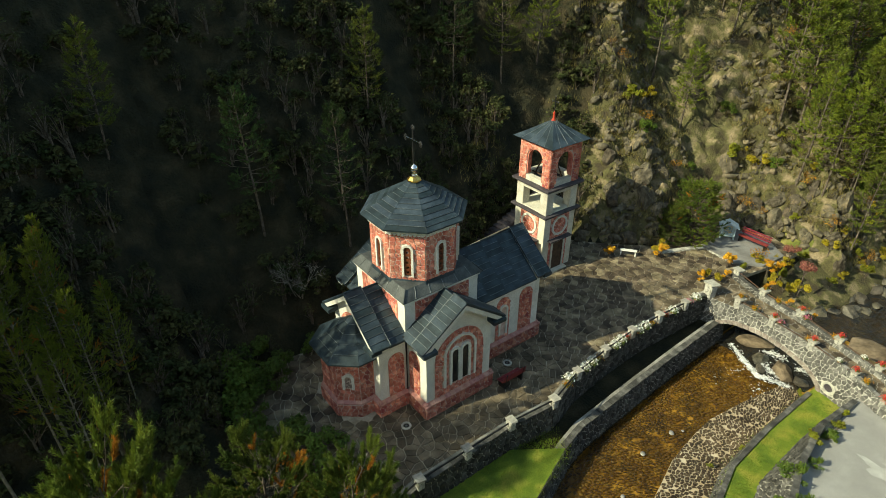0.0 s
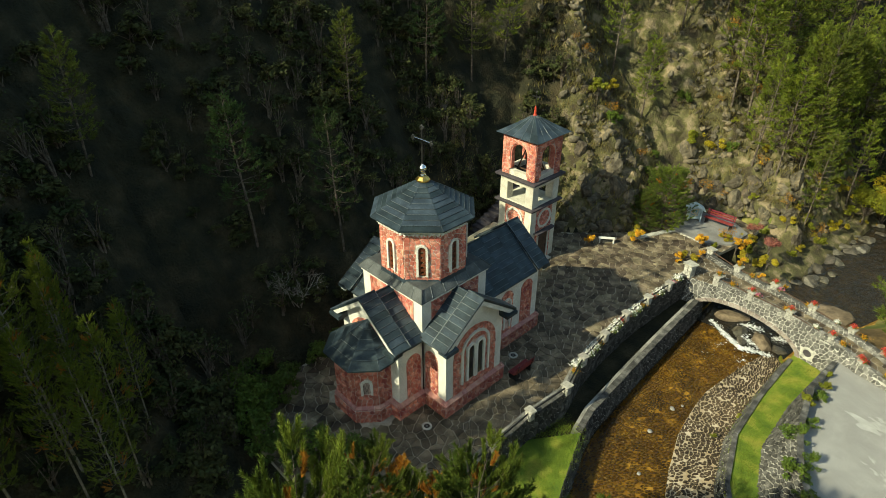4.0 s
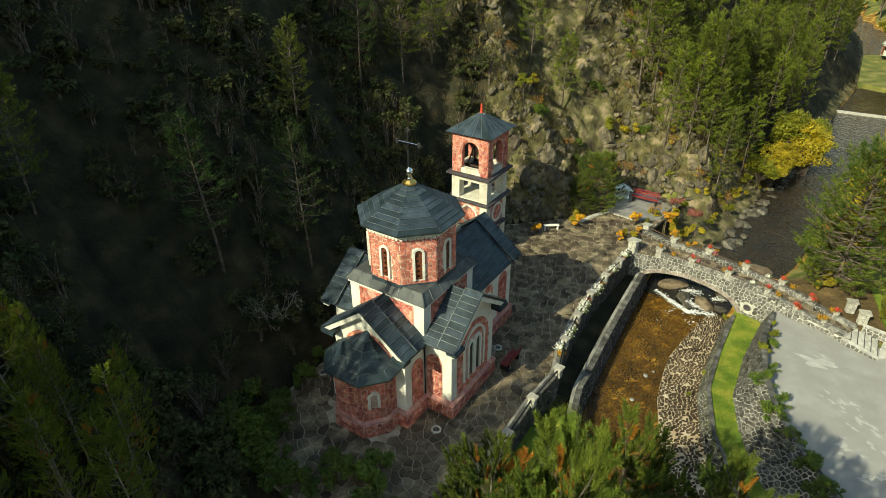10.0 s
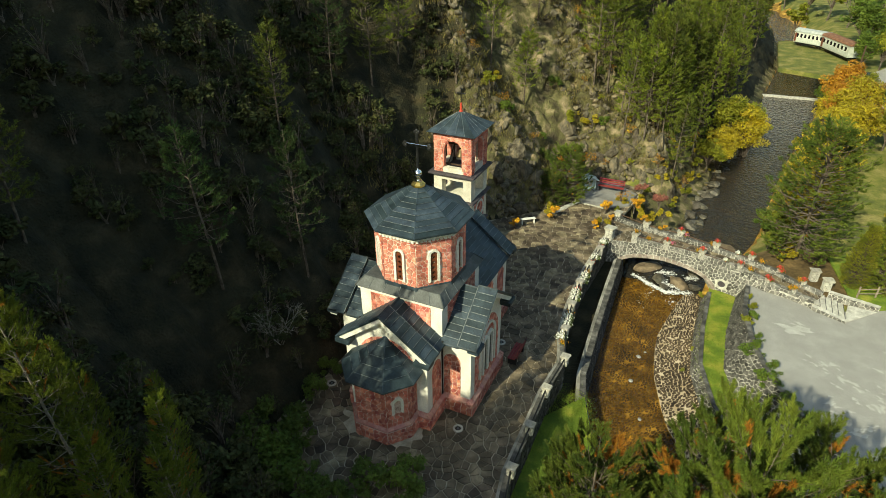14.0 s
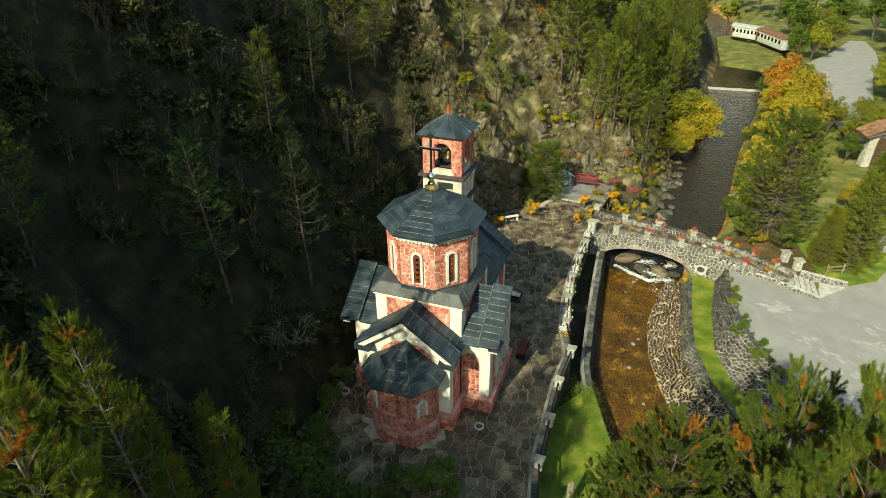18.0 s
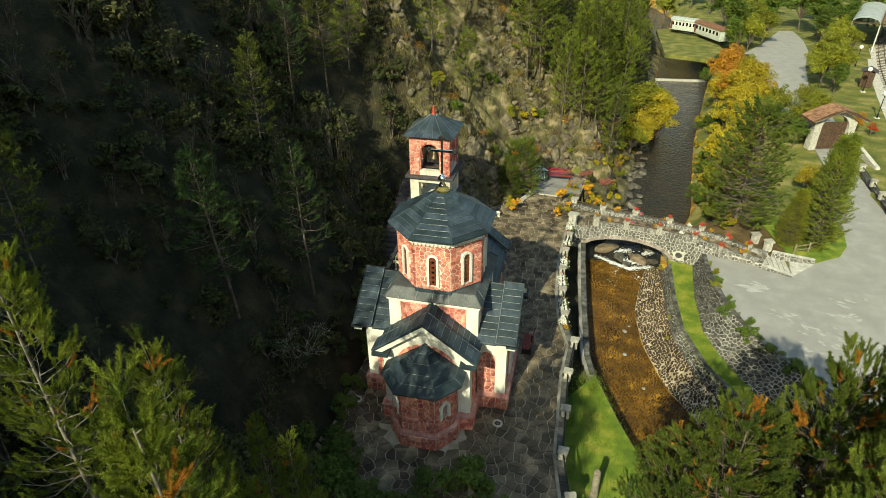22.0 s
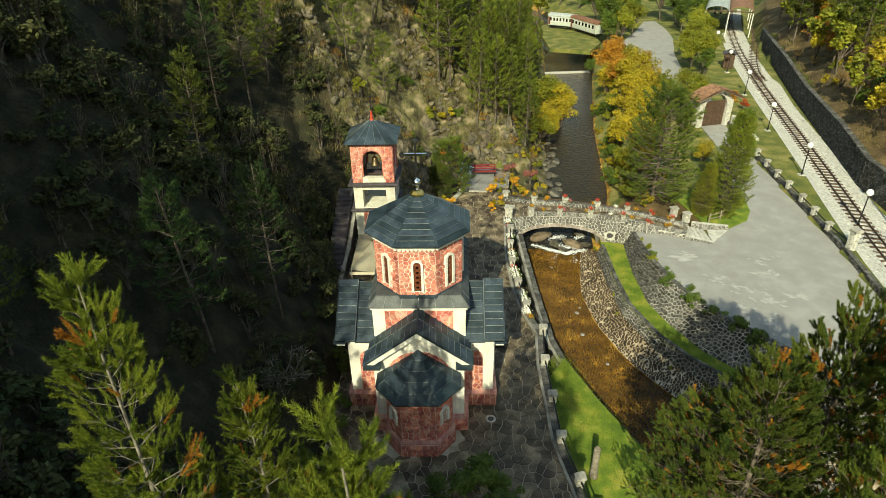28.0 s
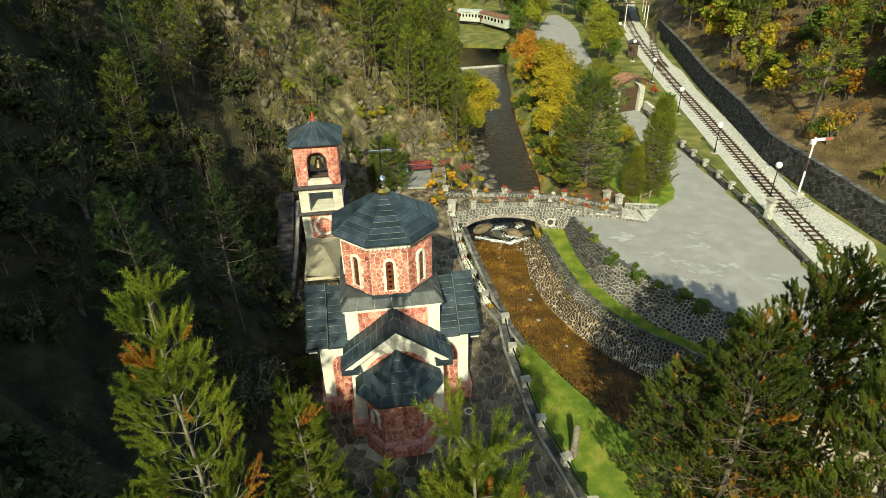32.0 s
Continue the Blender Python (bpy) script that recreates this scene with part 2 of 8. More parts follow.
wl.new(wp.outputs[0], wmx.inputs[2]), wl.new(wtr.outputs[0], wmx.inputs[1]), wl.new(wmx.outputs[0], wnt.nodes["Material Output"].inputs[0])
wnt.nodes.remove(wlw)
WATER = water_mat
WATER_DEEP = water_mat.copy()
WATER_DEEP.name = "dark_river_water"
WATER_DEEP.node_tree.nodes["Mix Shader"].inputs[0].default_value = 0.96
WATER_DEEP.node_tree.nodes["Bump"].inputs["Strength"].default_value = 1.0
WATER_DEEP.node_tree.nodes["Bump"].inputs["Distance"].default_value = 0.3
WATER_DEEP.node_tree.nodes["Principled BSDF"].inputs["Base Color"].default_value = (0.016, 0.015, 0.013, 1)


# ---- mesh helpers ----
def mesh_of(name, verts, faces, material, smooth=False):
    me = bpy.data.meshes.new(name)
    me.from_pydata([tuple(v) for v in verts], [], [tuple(f) for f in faces])
    for m in material if isinstance(material, (list, tuple)) else [material]:
        me.materials.append(m)
    if smooth:
        me.polygons.foreach_set("use_smooth", [True] * len(me.polygons))
    return me


def thing(name, label, category, group="", at=(0, 0, 0), turn=0.0, kind=""):
    ob = tagged(new(name), label, category, group, kind)
    ob.matrix_world = pose(*at, 0, 0, turn)
    return ob


def put(name, me, parent=None, m=None, label=""):
    ob = new(name, me)
    if parent is not None:
        ob.parent = parent
    if m is not None:
        ob.matrix_basis = m
    if label:
        ob["label"] = label
    return ob


def part(name, bm, material, parent, label="", smooth=False, m=None):
    """Links a bmesh as one mesh object under a thing or under a part."""
    me = bpy.data.meshes.new(name)
    if m is not None:
        bm.transform(m)
    bm.to_mesh(me)
    bm.free()
    me.materials.append(material)
    if smooth:
        me.polygons.foreach_set("use_smooth", [True] * len(me.polygons))
    return put(name, me, parent, None, label)


def box_bm(x0, x1, y0, y1, z0, z1, bevel=0.0, bm=None):
    own = bm is None
    bm = bm or bmesh.new()
    r = bmesh.ops.create_cube(bm, size=1, matrix=Matrix.Translation(((x0 + x1) / 2, (y0 + y1) / 2, (z0 + z1) / 2)) @ Matrix.Diagonal((x1 - x0, y1 - y0, z1 - z0, 1)))
    if bevel:
        edges = list({e for v in r["verts"] for e in v.link_edges})
        bmesh.ops.bevel(bm, geom=edges, offset=bevel, segments=1, affect="EDGES")
    return bm


def tube_bm(points, radii, sides=8, bm=None, cap=True):
    """A tapered tube along points."""
    bm = bm or bmesh.new()
    rings = []
    pts = [Vector(p) for p in points]
    for i, p in enumerate(pts):
        d = (pts[min(i + 1, len(pts) - 1)] - pts[max(i - 1, 0)]).normalized()
        side = d.orthogonal().normalized()
        if i and abs(d.z) < 0.999:
            side = d.cross(Vector((0, 0, 1))).normalized()
        up = d.cross(side)
        rings.append([bm.verts.new(p + radii[i] * (math.cos(a) * side + math.sin(a) * up)) for a in (k * math.tau / sides for k in range(sides))])
    for a, b in zip(rings, rings[1:]):
        for k in range(sides):
            bm.faces.new((a[k], a[(k + 1) % sides], b[(k + 1) % sides], b[k]))
    if cap:
        bm.faces.new(rings[0][::-1]), bm.faces.new(rings[-1])
    bmesh.ops.recalc_face_normals(bm, faces=bm.faces)
    return bm


def lathe_bm(profile, sides=16, bm=None):
    """A turned body from (radius, height) pairs."""
    bm = bm or bmesh.new()
    rings = [[bm.verts.new((r * math.cos(k * math.tau / sides), r * math.sin(k * math.tau / sides), z)) for k in range(sides)] for r, z in profile]
    for a, b in zip(rings, rings[1:]):
        for k in range(sides):
            bm.faces.new((a[k], a[(k + 1) % sides], b[(k + 1) % sides], b[k]))
    bm.faces.new(rings[0][::-1]), bm.faces.new(rings[-1])
    bmesh.ops.remove_doubles(bm, verts=bm.verts, dist=1e-5)
    return bm


def prism_bm(poly, y0, y1, bm=None):
    """A polygon in x, z, drawn out from y0 to y1."""
    bm = bm or bmesh.new()
    a = [bm.verts.new((x, y0, z)) for x, z in poly]
    b = [bm.verts.new((x, y1, z)) for x, z in poly]
    n = len(poly)
    bm.faces.new(a), bm.faces.new(b[::-1])
    for k in range(n):
        bm.faces.new((a[k], b[k], b[(k + 1) % n], a[(k + 1) % n]))
    bmesh.ops.recalc_face_normals(bm, faces=bm.faces)
    return bm


def ring_bm(inner, outer, y0, y1, closed=False, bm=None):
    """A band between two lines of points in x, z, drawn out from y0 to y1: frames and arches."""
    bm = bm or bmesh.new()
    n = len(inner)
    q = [[bm.verts.new((x, y, z)) for x, z in line] for line in (inner, outer) for y in (y0, y1)]
    ia, ib, oa, ob = q
    for k in range(n if closed else n - 1):
        j = (k + 1) % n
        for f in ((ia[k], ia[j], oa[j], oa[k]), (ib[k], ob[k], ob[j], ib[j]), (ia[k], ib[k], ib[j], ia[j]), (oa[k], oa[j], ob[j], ob[k])):
            bm.faces.new(f)
    if not closed:
        bm.faces.new((ia[0], oa[0], ob[0], ib[0])), bm.faces.new((ia[-1], ib[-1], ob[-1], oa[-1]))
    bmesh.ops.recalc_face_normals(bm, faces=bm.faces)
    return bm


def arch_line(w, z0, spring, steps=10, x=0.0):
    """The line of a round-arched opening of half-width w, from foot to foot."""
    return [(x - w, z0)] + [(x - w * math.cos(a), spring + w * math.sin(a)) for a in (k * math.pi / steps for k in range(steps + 1))] + [(x + w, z0)]


# ---- irregular stones ----
def clip(poly, px, py, nx, ny):
    """The part of a polygon on the side of the line through p away from the normal n."""
    out = []
    for k in range(len(poly)):
        ax, ay = poly[k - 1]
        bx, by = poly[k]
        da, db = (ax - px) * nx + (ay - py) * ny, (bx - px) * nx + (by - py) * ny
        if (da <= 0) != (db <= 0):
            f = da / (da - db)
            out.append((ax + f * (bx - ax), ay + f * (by - ay)))
        if db <= 0:
            out.append((bx, by))
    return out


def cells(x0, x1, y0, y1, sx, sy, rng, jitter=0.42, brick=0.0):
    """Irregular stone outlines that fill a rectangle."""
    nx, ny = max(1, round((x1 - x0) / sx)), max(1, round((y1 - y0) / sy))
    sx, sy = (x1 - x0) / nx, (y1 - y0) / ny
    pts = {}
    for i in range(-2, nx + 2):
        for j in range(-2, ny + 2):
            pts[i, j] = (x0 + (i + 0.5 + (brick if j % 2 else 0) + rng.uniform(-jitter, jitter)) * sx, y0 + (j + 0.5 + rng.uniform(-jitter, jitter)) * sy)
    out = []
    for i in range(-1, nx + 1):
        for j in range(-1, ny + 1):
            px, py = pts[i, j]
            poly = [(px - 2 * sx, py - 2 * sy), (px + 2 * sx, py - 2 * sy), (px + 2 * sx, py + 2 * sy), (px - 2 * sx, py + 2 * sy)]
            for di in (-2, -1, 0, 1, 2):
                for dj in (-2, -1, 0, 1, 2):
                    q = pts.get((i + di, j + dj))
                    if q and (di or dj):
                        poly = clip(poly, (px + q[0]) / 2, (py + q[1]) / 2, q[0] - px, q[1] - py)
            for c in ((x0, 0, -1, 0), (x1, 0, 1, 0), (0, y0, 0, -1), (0, y1, 0, 1)):
                poly = clip(poly, *c)
            if len(poly) > 2:
                out.append(poly)
    return out


def centre(poly):
    return sum(p[0] for p in poly) / len(poly), sum(p[1] for p in poly) / len(poly)


def area(poly):
    return abs(sum(poly[k - 1][0] * poly[k][1] - poly[k][0] * poly[k - 1][1] for k in range(len(poly)))) / 2


def shrink(poly, gap):
    cx, cy = centre(poly)
    out = []
    for x, y in poly:
        d = math.hypot(x - cx, y - cy) or 1
        f = max(0.3, 1 - gap / d)
        out.append((cx + (x - cx) * f, cy + (y - cy) * f))
    return out


def trim(polys, outline=None, hole=None):
    """Cuts stone outlines to a convex outline, and away from a hole given as a convex line of points."""
    done = []
    for poly in polys:
        if outline:
            for k in range(len(outline)):
                (ax, ay), (bx, by) = outline[k - 1], outline[k]
                poly = clip(poly, ax, ay, by - ay, ax - bx)
                if len(poly) < 3:
                    break
        if len(poly) > 2 and hole:
            cx, cy = centre(poly)
            best, inside = None, True
            for k in range(len(hole)):
                (ax, ay), (bx, by) = hole[k - 1], hole[k]
                nx, ny = by - ay, ax - bx
                ln = math.hypot(nx, ny) or 1
                d = ((cx - ax) * nx + (cy - ay) * ny) / ln
                if best is None or d > best[0]:
                    best = (d, ax, ay, nx / ln, ny / ln)
                inside &= d <= 0
            if inside:
                continue
            poly = clip(poly, best[1], best[2], -best[3], -best[4])
        if len(poly) > 2 and area(poly) > 0.0012:
            done.append(poly)
    return done


def stone_geometry(poly, to_world, gap, depth, rng, verts, faces, round_off=0.35, uneven=0.3):
    """One proud stone with sloping shoulders; to_world puts (u, v, height) in place."""
    d = depth * rng.uniform(1 - uneven, 1 + uneven)
    low, top = shrink(poly, gap), shrink(poly, gap + d * round_off)
    n, s = len(poly), len(verts)
    verts += [to_world(u, v, -0.01) for u, v in low] + [to_world(u, v, d * 0.55) for u, v in low] + [to_world(u, v, d) for u, v in top]
    for k in range(n):
        j = (k + 1) % n
        faces.append((s + k, s + j, s + n + j, s + n + k))
        faces.append((s + n + k, s + n + j, s + 2 * n + j, s + 2 * n + k))
    faces.append(tuple(s + 2 * n + k for k in range(n)))


def lay(polys, to_world, gap, depth, material, parent, rng, name="stone", pieces=300, first=None, **kw):
    """Lays stones: the first ones as objects of their own, the rest joined into one part."""
    if first:
        polys = sorted(polys, key=lambda p: first(*centre(p)))
    for poly in polys[:pieces]:
        v, f = [], []
        stone_geometry(poly, to_world, gap, depth, rng, v, f, **kw)
        put(name, mesh_of(name, v, f, material), parent)
    v, f = [], []
    for poly in polys[pieces:]:
        stone_geometry(poly, to_world, gap, depth, rng, v, f, **kw)
    if v:
        tagged(put("rubble_field", mesh_of("rubble_field", v, f, material), parent), kind="stuff")


def plane_map(origin, u, v):
    """Maps (u, v, height) onto a plane in space."""
    o, u, v = Vector(origin), Vector(u).normalized(), Vector(v).normalized()
    n = u.cross(v)
    return lambda a, b, h: o + a * u + b * v + h * n
# ---- the lie of the land ----
PLAZA = [(6.05, 19.0), (5.9, 16.0), (5.75, 13.5), (5.75, 11.4), (5.9, 8.6), (6.2, 6.2), (6.9, 3.7), (6.67, 0.95), (6.72, -1.83), (6.75, -4.55), (7.2, -7.0), (7.6, -9.6)]
LEDGE = [(7.1, 22.5), (7.15, 19.5), (7.35, 14.2), (7.6, 9.4), (7.9, 5.0), (8.3, 3.3), (9.6, -0.1), (11.3, -3.8), (14.2, -9.0), (18.0, -15.0), (25.0, -26.0), (42.0, -50.0)]
RWALL = [(13.7, 22.5), (13.6, 17.7), (13.55, 13.3), (13.75, 9.5), (14.75, 6.2), (16.1, 3.9), (19.0, 0.6), (23.0, -4.0), (30.0, -13.0), (50.0, -38.0)]
YFOOT = [(15.35, 17.9), (15.0, 13.5), (15.05, 9.6), (15.75, 7.3), (16.95, 4.6), (19.7, 1.2), (23.7, -3.6), (30.6, -12.4), (50.5, -37.5)]
YTOP = [(15.75, 17.2), (15.6, 13.4), (16.2, 10.0), (17.1, 7.4), (18.7, 4.9), (20.6, 2.5), (24.5, -2.6), (31.4, -11.4), (51.3, -36.5)]
RIVL = [(7.1, 22.5), (8.6, 25.5), (10.6, 28.3), (11.6, 37.0), (12.6, 46.0), (14.4, 57.6), (16.2, 72.7), (18.5, 95.0), (17.0, 130.0), (5.0, 175.0)]
RIVR = [(13.7, 22.5), (15.6, 25.5), (16.6, 28.7), (17.6, 37.7), (18.8, 47.0), (21.0, 59.0), (23.3, 71.4), (25.5, 80.0), (25.0, 95.0), (23.0, 130.0), (12.0, 175.0)]
KERB = [(27.5, -40.0), (28.6, 0.0), (29.8, 8.0), (30.6, 14.5), (31.3, 24.4), (32.1, 36.2), (33.2, 44.0)]
FOOT = [(-14, -90), (-9, -45), (0.3, -22), (1.0, -11.5), (-4.7, -7.4), (-4.7, 6), (-6.4, 10), (-6.4, 15.6), (-2.6, 18.6), (0.3, 21.8), (1.0, 28), (4.6, 30.3), (9.2, 31.0), (10.4, 40), (11.5, 48), (13.3, 60), (15.2, 75), (17.5, 95), (16, 130), (4, 176), (-30, 260), (-60, 420)]
STEEP = [2.2, 2.2, 1.5, 0.9, 1.35, 1.4, 1.5, 1.6, 1.5, 1.35, 1.15, 0.75, 0.8, 0.85, 0.85, 0.85, 0.8, 0.7, 0.6, 0.5, 0.5, 0.5]
RAILWALL = [(36.9, -90), (36.9, 8.5), (36.9, 16.0), (37.7, 25.0), (40.1, 34.0), (43.6, 47.7), (47.7, 62.0), (53.4, 82.0), (66, 112), (95, 160), (160, 260), (260, 420)]
YARD_Z, LAWN_Z, STRIP_Z, BED_Z, WATER_Z, LEDGE_Z = -0.66, -1.5, -2.0, -3.1, -2.92, -1.52


def line_dist(line, x, y):
    """Signed distance to a line of points (positive to its left), and the place along it as point index."""
    best = np.full(x.shape, 1e9)
    sign, where = np.ones(x.shape), np.zeros(x.shape)
    for k in range(len(line) - 1):
        (ax, ay), (bx, by) = line[k], line[k + 1]
        dx, dy = bx - ax, by - ay
        f = np.clip(((x - ax) * dx + (y - ay) * dy) / (dx * dx + dy * dy), 0, 1)
        d = np.hypot(x - ax - f * dx, y - ay - f * dy)
        s = np.sign(dx * (y - ay) - dy * (x - ax))
        near = d < best - 1e-9
        best, sign, where = np.where(near, d, best), np.where(near, s, sign), np.where(near, k + f, where)
    return best * np.where(sign == 0, 1, sign), where


def side_of(line, x, y):
    """The signed distance and place of one point along a line of points."""
    best = (1e9, 1, 0)
    for k in range(len(line) - 1):
        (ax, ay), (bx, by) = line[k], line[k + 1]
        dx, dy = bx - ax, by - ay
        f = min(1, max(0, ((x - ax) * dx + (y - ay) * dy) / (dx * dx + dy * dy)))
        d = math.hypot(x - ax - f * dx, y - ay - f * dy)
        if d < best[0] - 1e-9:
            best = (d, 1 if dx * (y - ay) - dy * (x - ax) >= 0 else -1, k + f)
    return best[0] * best[1], best[2]


def inside(poly, x, y):
    odd = np.zeros(x.shape, bool)
    for k in range(len(poly)):
        (ax, ay), (bx, by) = poly[k - 1], poly[k]
        if ay != by:
            odd ^= ((ay > y) != (by > y)) & (x < (bx - ax) * (y - ay) / (by - ay) + ax)
    return odd


def rough(x, y, size, seed):
    """Smooth random relief, about -1 to 1."""
    r = np.random.RandomState(seed).uniform(-1, 1, (97, 97))
    u, v = x / size + 500, y / size + 500
    i, j = np.floor(u).astype(int), np.floor(v).astype(int)
    a, b = u - i, v - j
    a, b = a * a * (3 - 2 * a), b * b * (3 - 2 * b)
    g = lambda p, q: r[p % 97, q % 97]
    return (g(i, j) * (1 - a) + g(i + 1, j) * a) * (1 - b) + (g(i, j + 1) * (1 - a) + g(i + 1, j + 1) * a) * b


def moved(line, d):
    """A line of points shifted to its left by d."""
    out = []
    for k, (x, y) in enumerate(line):
        (ax, ay), (bx, by) = line[max(k - 1, 0)], line[min(k + 1, len(line) - 1)]
        n = math.hypot(bx - ax, by - ay)
        out.append((x - (by - ay) / n * d, y + (bx - ax) / n * d))
    return out


Z_PLAZA = moved(PLAZA, -0.5) + [(8.0, -11.5), (-4.7, -11.5), (-4.7, 6), (-6.4, 10), (-6.4, 15.6), (-2.6, 18.6), (0.3, 21.8), (1.0, 28), (4.6, 30.3), (7.0, 29.0), (6.6, 25.0), (6.05, 22.4)]
Z_CHANNEL = moved(LEDGE, -0.38) + moved(RWALL, 0.3)[::-1]
Z_STRIP = [(15.75, 19.6), (13.65, 19.6)] + RWALL[1:] + moved(YTOP, 0.5)[::-1]
Z_RIVER = RIVL + RIVR[::-1]
Z_TERRACE = moved(PLAZA, -0.5) + [(8.2, -14), (12, -30), (25, -60)] + LEDGE[::-1]


def land(x, y, relief=True):
    """Height of the ground, and which ground it is: 0 earth, 1 grass, 2 bed, 3 scree, 4 ballast."""
    z = np.full(x.shape, YARD_Z - 0.12) + np.clip((y - 40) / 40, 0, 1) * 0.6
    kind = np.ones(x.shape, int)
    d, w = line_dist(KERB, x, y)
    east = (d < 0) & (y < 60)
    z = np.where(east, -0.33, z)
    wd = line_dist(RAILWALL, x, y)[0]
    z = np.where((wd < 6.2) & (y >= 40), -0.33, z)
    kind = np.where((y > 17.5) & (x < 30.5) & (y < 25), 5, kind)
    m = inside(Z_STRIP, x, y)
    z, kind = np.where(m, STRIP_Z - 0.3, z), np.where(m, 1, kind)
    m = inside(Z_TERRACE, x, y)
    z, kind = np.where(m, LAWN_Z - 0.4, z), np.where(m, 0, kind)
    bank = rough(x, y, 3.0, 5) * 0.25
    dr, _ = line_dist(RIVR, x, y)
    dl, _ = line_dist(RIVL, x, y)
    up = (y > 22) & (y < 180)
    z = np.where(up & (dr < 0) & (dr > -4), np.minimum(z, -2.6 + (-dr) * 0.6 + bank), z)
    z = np.where(up & (dl > 0) & (dl < 4), -2.6 + dl * 0.5 + bank, z)
    kind = np.where(up & (dl > 0) & (dl < 4), 3, kind)
    m = inside(Z_CHANNEL, x, y) | inside(Z_RIVER, x, y)
    z, kind = np.where(m, BED_Z + rough(x, y, 1.3, 8) * 0.10, z), np.where(m, 2, kind)
    m = inside(Z_PLAZA, x, y)
    z, kind = np.where(m, -0.3, z), np.where(m, 0, kind)
    d, w = line_dist(FOOT, x, y)
    steep = np.interp(w, range(len(STEEP)), STEEP)
    dd = np.maximum(d, 0)
    hill = steep * np.minimum(dd, 14) + np.interp(w, [0, 2.2, 4, 40], [1.6, 1.6, 0.72, 0.72]) * np.clip(dd - 14, 0, np.interp(w, [0, 2.2, 4, 40], [7, 7, 60, 60])) + np.interp(w, [0, 2.2, 4, 40], [0.1, 0.1, 0.35, 0.35]) * np.clip(dd - 74, 0, 200)
    if relief:
        crag = np.clip((w - 7) * 2, 0, 1) * np.clip((14 - w) * 2, 0, 1)
        ridge = np.abs(rough(x + 0.6 * y, y, 2.6, 3)) * 1.3 + np.abs(rough(x, y, 1.1, 4)) * 0.5 + rough(x, y, 7.0, 6) * 1.2 + crag * (np.abs(rough(x + 0.5 * y, y - x, 1.7, 14)) * 0.9 + rough(x, y, 0.75, 15) * 0.45 - 0.3)
        hill = hill + np.clip(dd / 2.5, 0, 1) * (ridge - 0.7)
    base = np.where((y > 22) & (w > 12), -2.0, 0.0)
    on = d > 0
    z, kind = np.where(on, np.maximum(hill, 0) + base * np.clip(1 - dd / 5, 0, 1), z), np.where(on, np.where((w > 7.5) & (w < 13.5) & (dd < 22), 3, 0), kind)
    d, w = line_dist(RAILWALL, x, y)
    d = d + 0.55
    on = d < 0
    dd = np.maximum(-d, 0)
    hill = 2.0 + 0.62 * np.minimum(dd, 60) + 0.3 * np.clip(dd - 60, 0, 300) + np.clip(dd / 4, 0, 1) * rough(x, y, 5.0, 7) * 1.2
    z, kind = np.where(on, hill, z), np.where(on, 5, kind)
    return z, kind


def steps_out(a, b, step, far):
    """Even steps from a to b, then ever longer ones out to far on both sides."""
    mid = list(np.arange(a, b, step))
    lo, hi, s = [a], [b], step
    while hi[-1] - b < far:
        s = min(s * 1.09, 60)
        hi.append(hi[-1] + s), lo.append(lo[-1] - s)
    return np.array(lo[:0:-1] + mid + hi)


gx, gy = steps_out(-13, 42, 0.4, 1500), steps_out(-13, 46, 0.4, 1500)
GX, GY = np.meshgrid(gx, gy)
GZ, GK = land(GX, GY)
nx_, ny_ = len(gx), len(gy)


def land_z(x, y):
    """Height of the ground mesh at a place."""
    i = min(max(int(np.searchsorted(gx, x)) - 1, 0), nx_ - 2)
    j = min(max(int(np.searchsorted(gy, y)) - 1, 0), ny_ - 2)
    a, b = (x - gx[i]) / (gx[i + 1] - gx[i]), (y - gy[j]) / (gy[j + 1] - gy[j])
    return float((GZ[j, i] * (1 - a) + GZ[j, i + 1] * a) * (1 - b) + (GZ[j + 1, i] * (1 - a) + GZ[j + 1, i + 1] * a) * b)


gv = np.stack([GX.ravel(), GY.ravel(), GZ.ravel()], 1)
idx = np.arange(nx_ * ny_).reshape(ny_, nx_)
gf = np.stack([idx[:-1, :-1], idx[:-1, 1:], idx[1:, 1:], idx[1:, :-1]], -1).reshape(-1, 4)
ground_me = bpy.data.meshes.new("ground")
ground_me.from_pydata(gv.tolist(), [], gf.tolist())
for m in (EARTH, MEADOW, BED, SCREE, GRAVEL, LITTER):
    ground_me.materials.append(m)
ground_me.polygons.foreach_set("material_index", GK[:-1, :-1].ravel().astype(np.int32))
ground = tagged(new("ground", ground_me), "forest floor, rocky scree, lawn and river bed of a narrow valley", "ground", kind="structure")


def flat_sheet(name, poly, z, material, label, thick=0.12):
    bm = bmesh.new()
    f = bm.faces.new([bm.verts.new((x, y, z)) for x, y in poly])
    if f.normal.z < 0:
        bmesh.ops.reverse_faces(bm, faces=[f])
    r = bmesh.ops.extrude_face_region(bm, geom=[f])
    for v in (g for g in r["geom"] if isinstance(g, bmesh.types.BMVert)):
        v.co.z -= thick
    bmesh.ops.recalc_face_normals(bm, faces=bm.faces)
    bmesh.ops.triangulate(bm, faces=bm.faces)
    ob = part(name, bm, material, None)
    return tagged(ob, label, name.replace("_", " "), kind="structure")


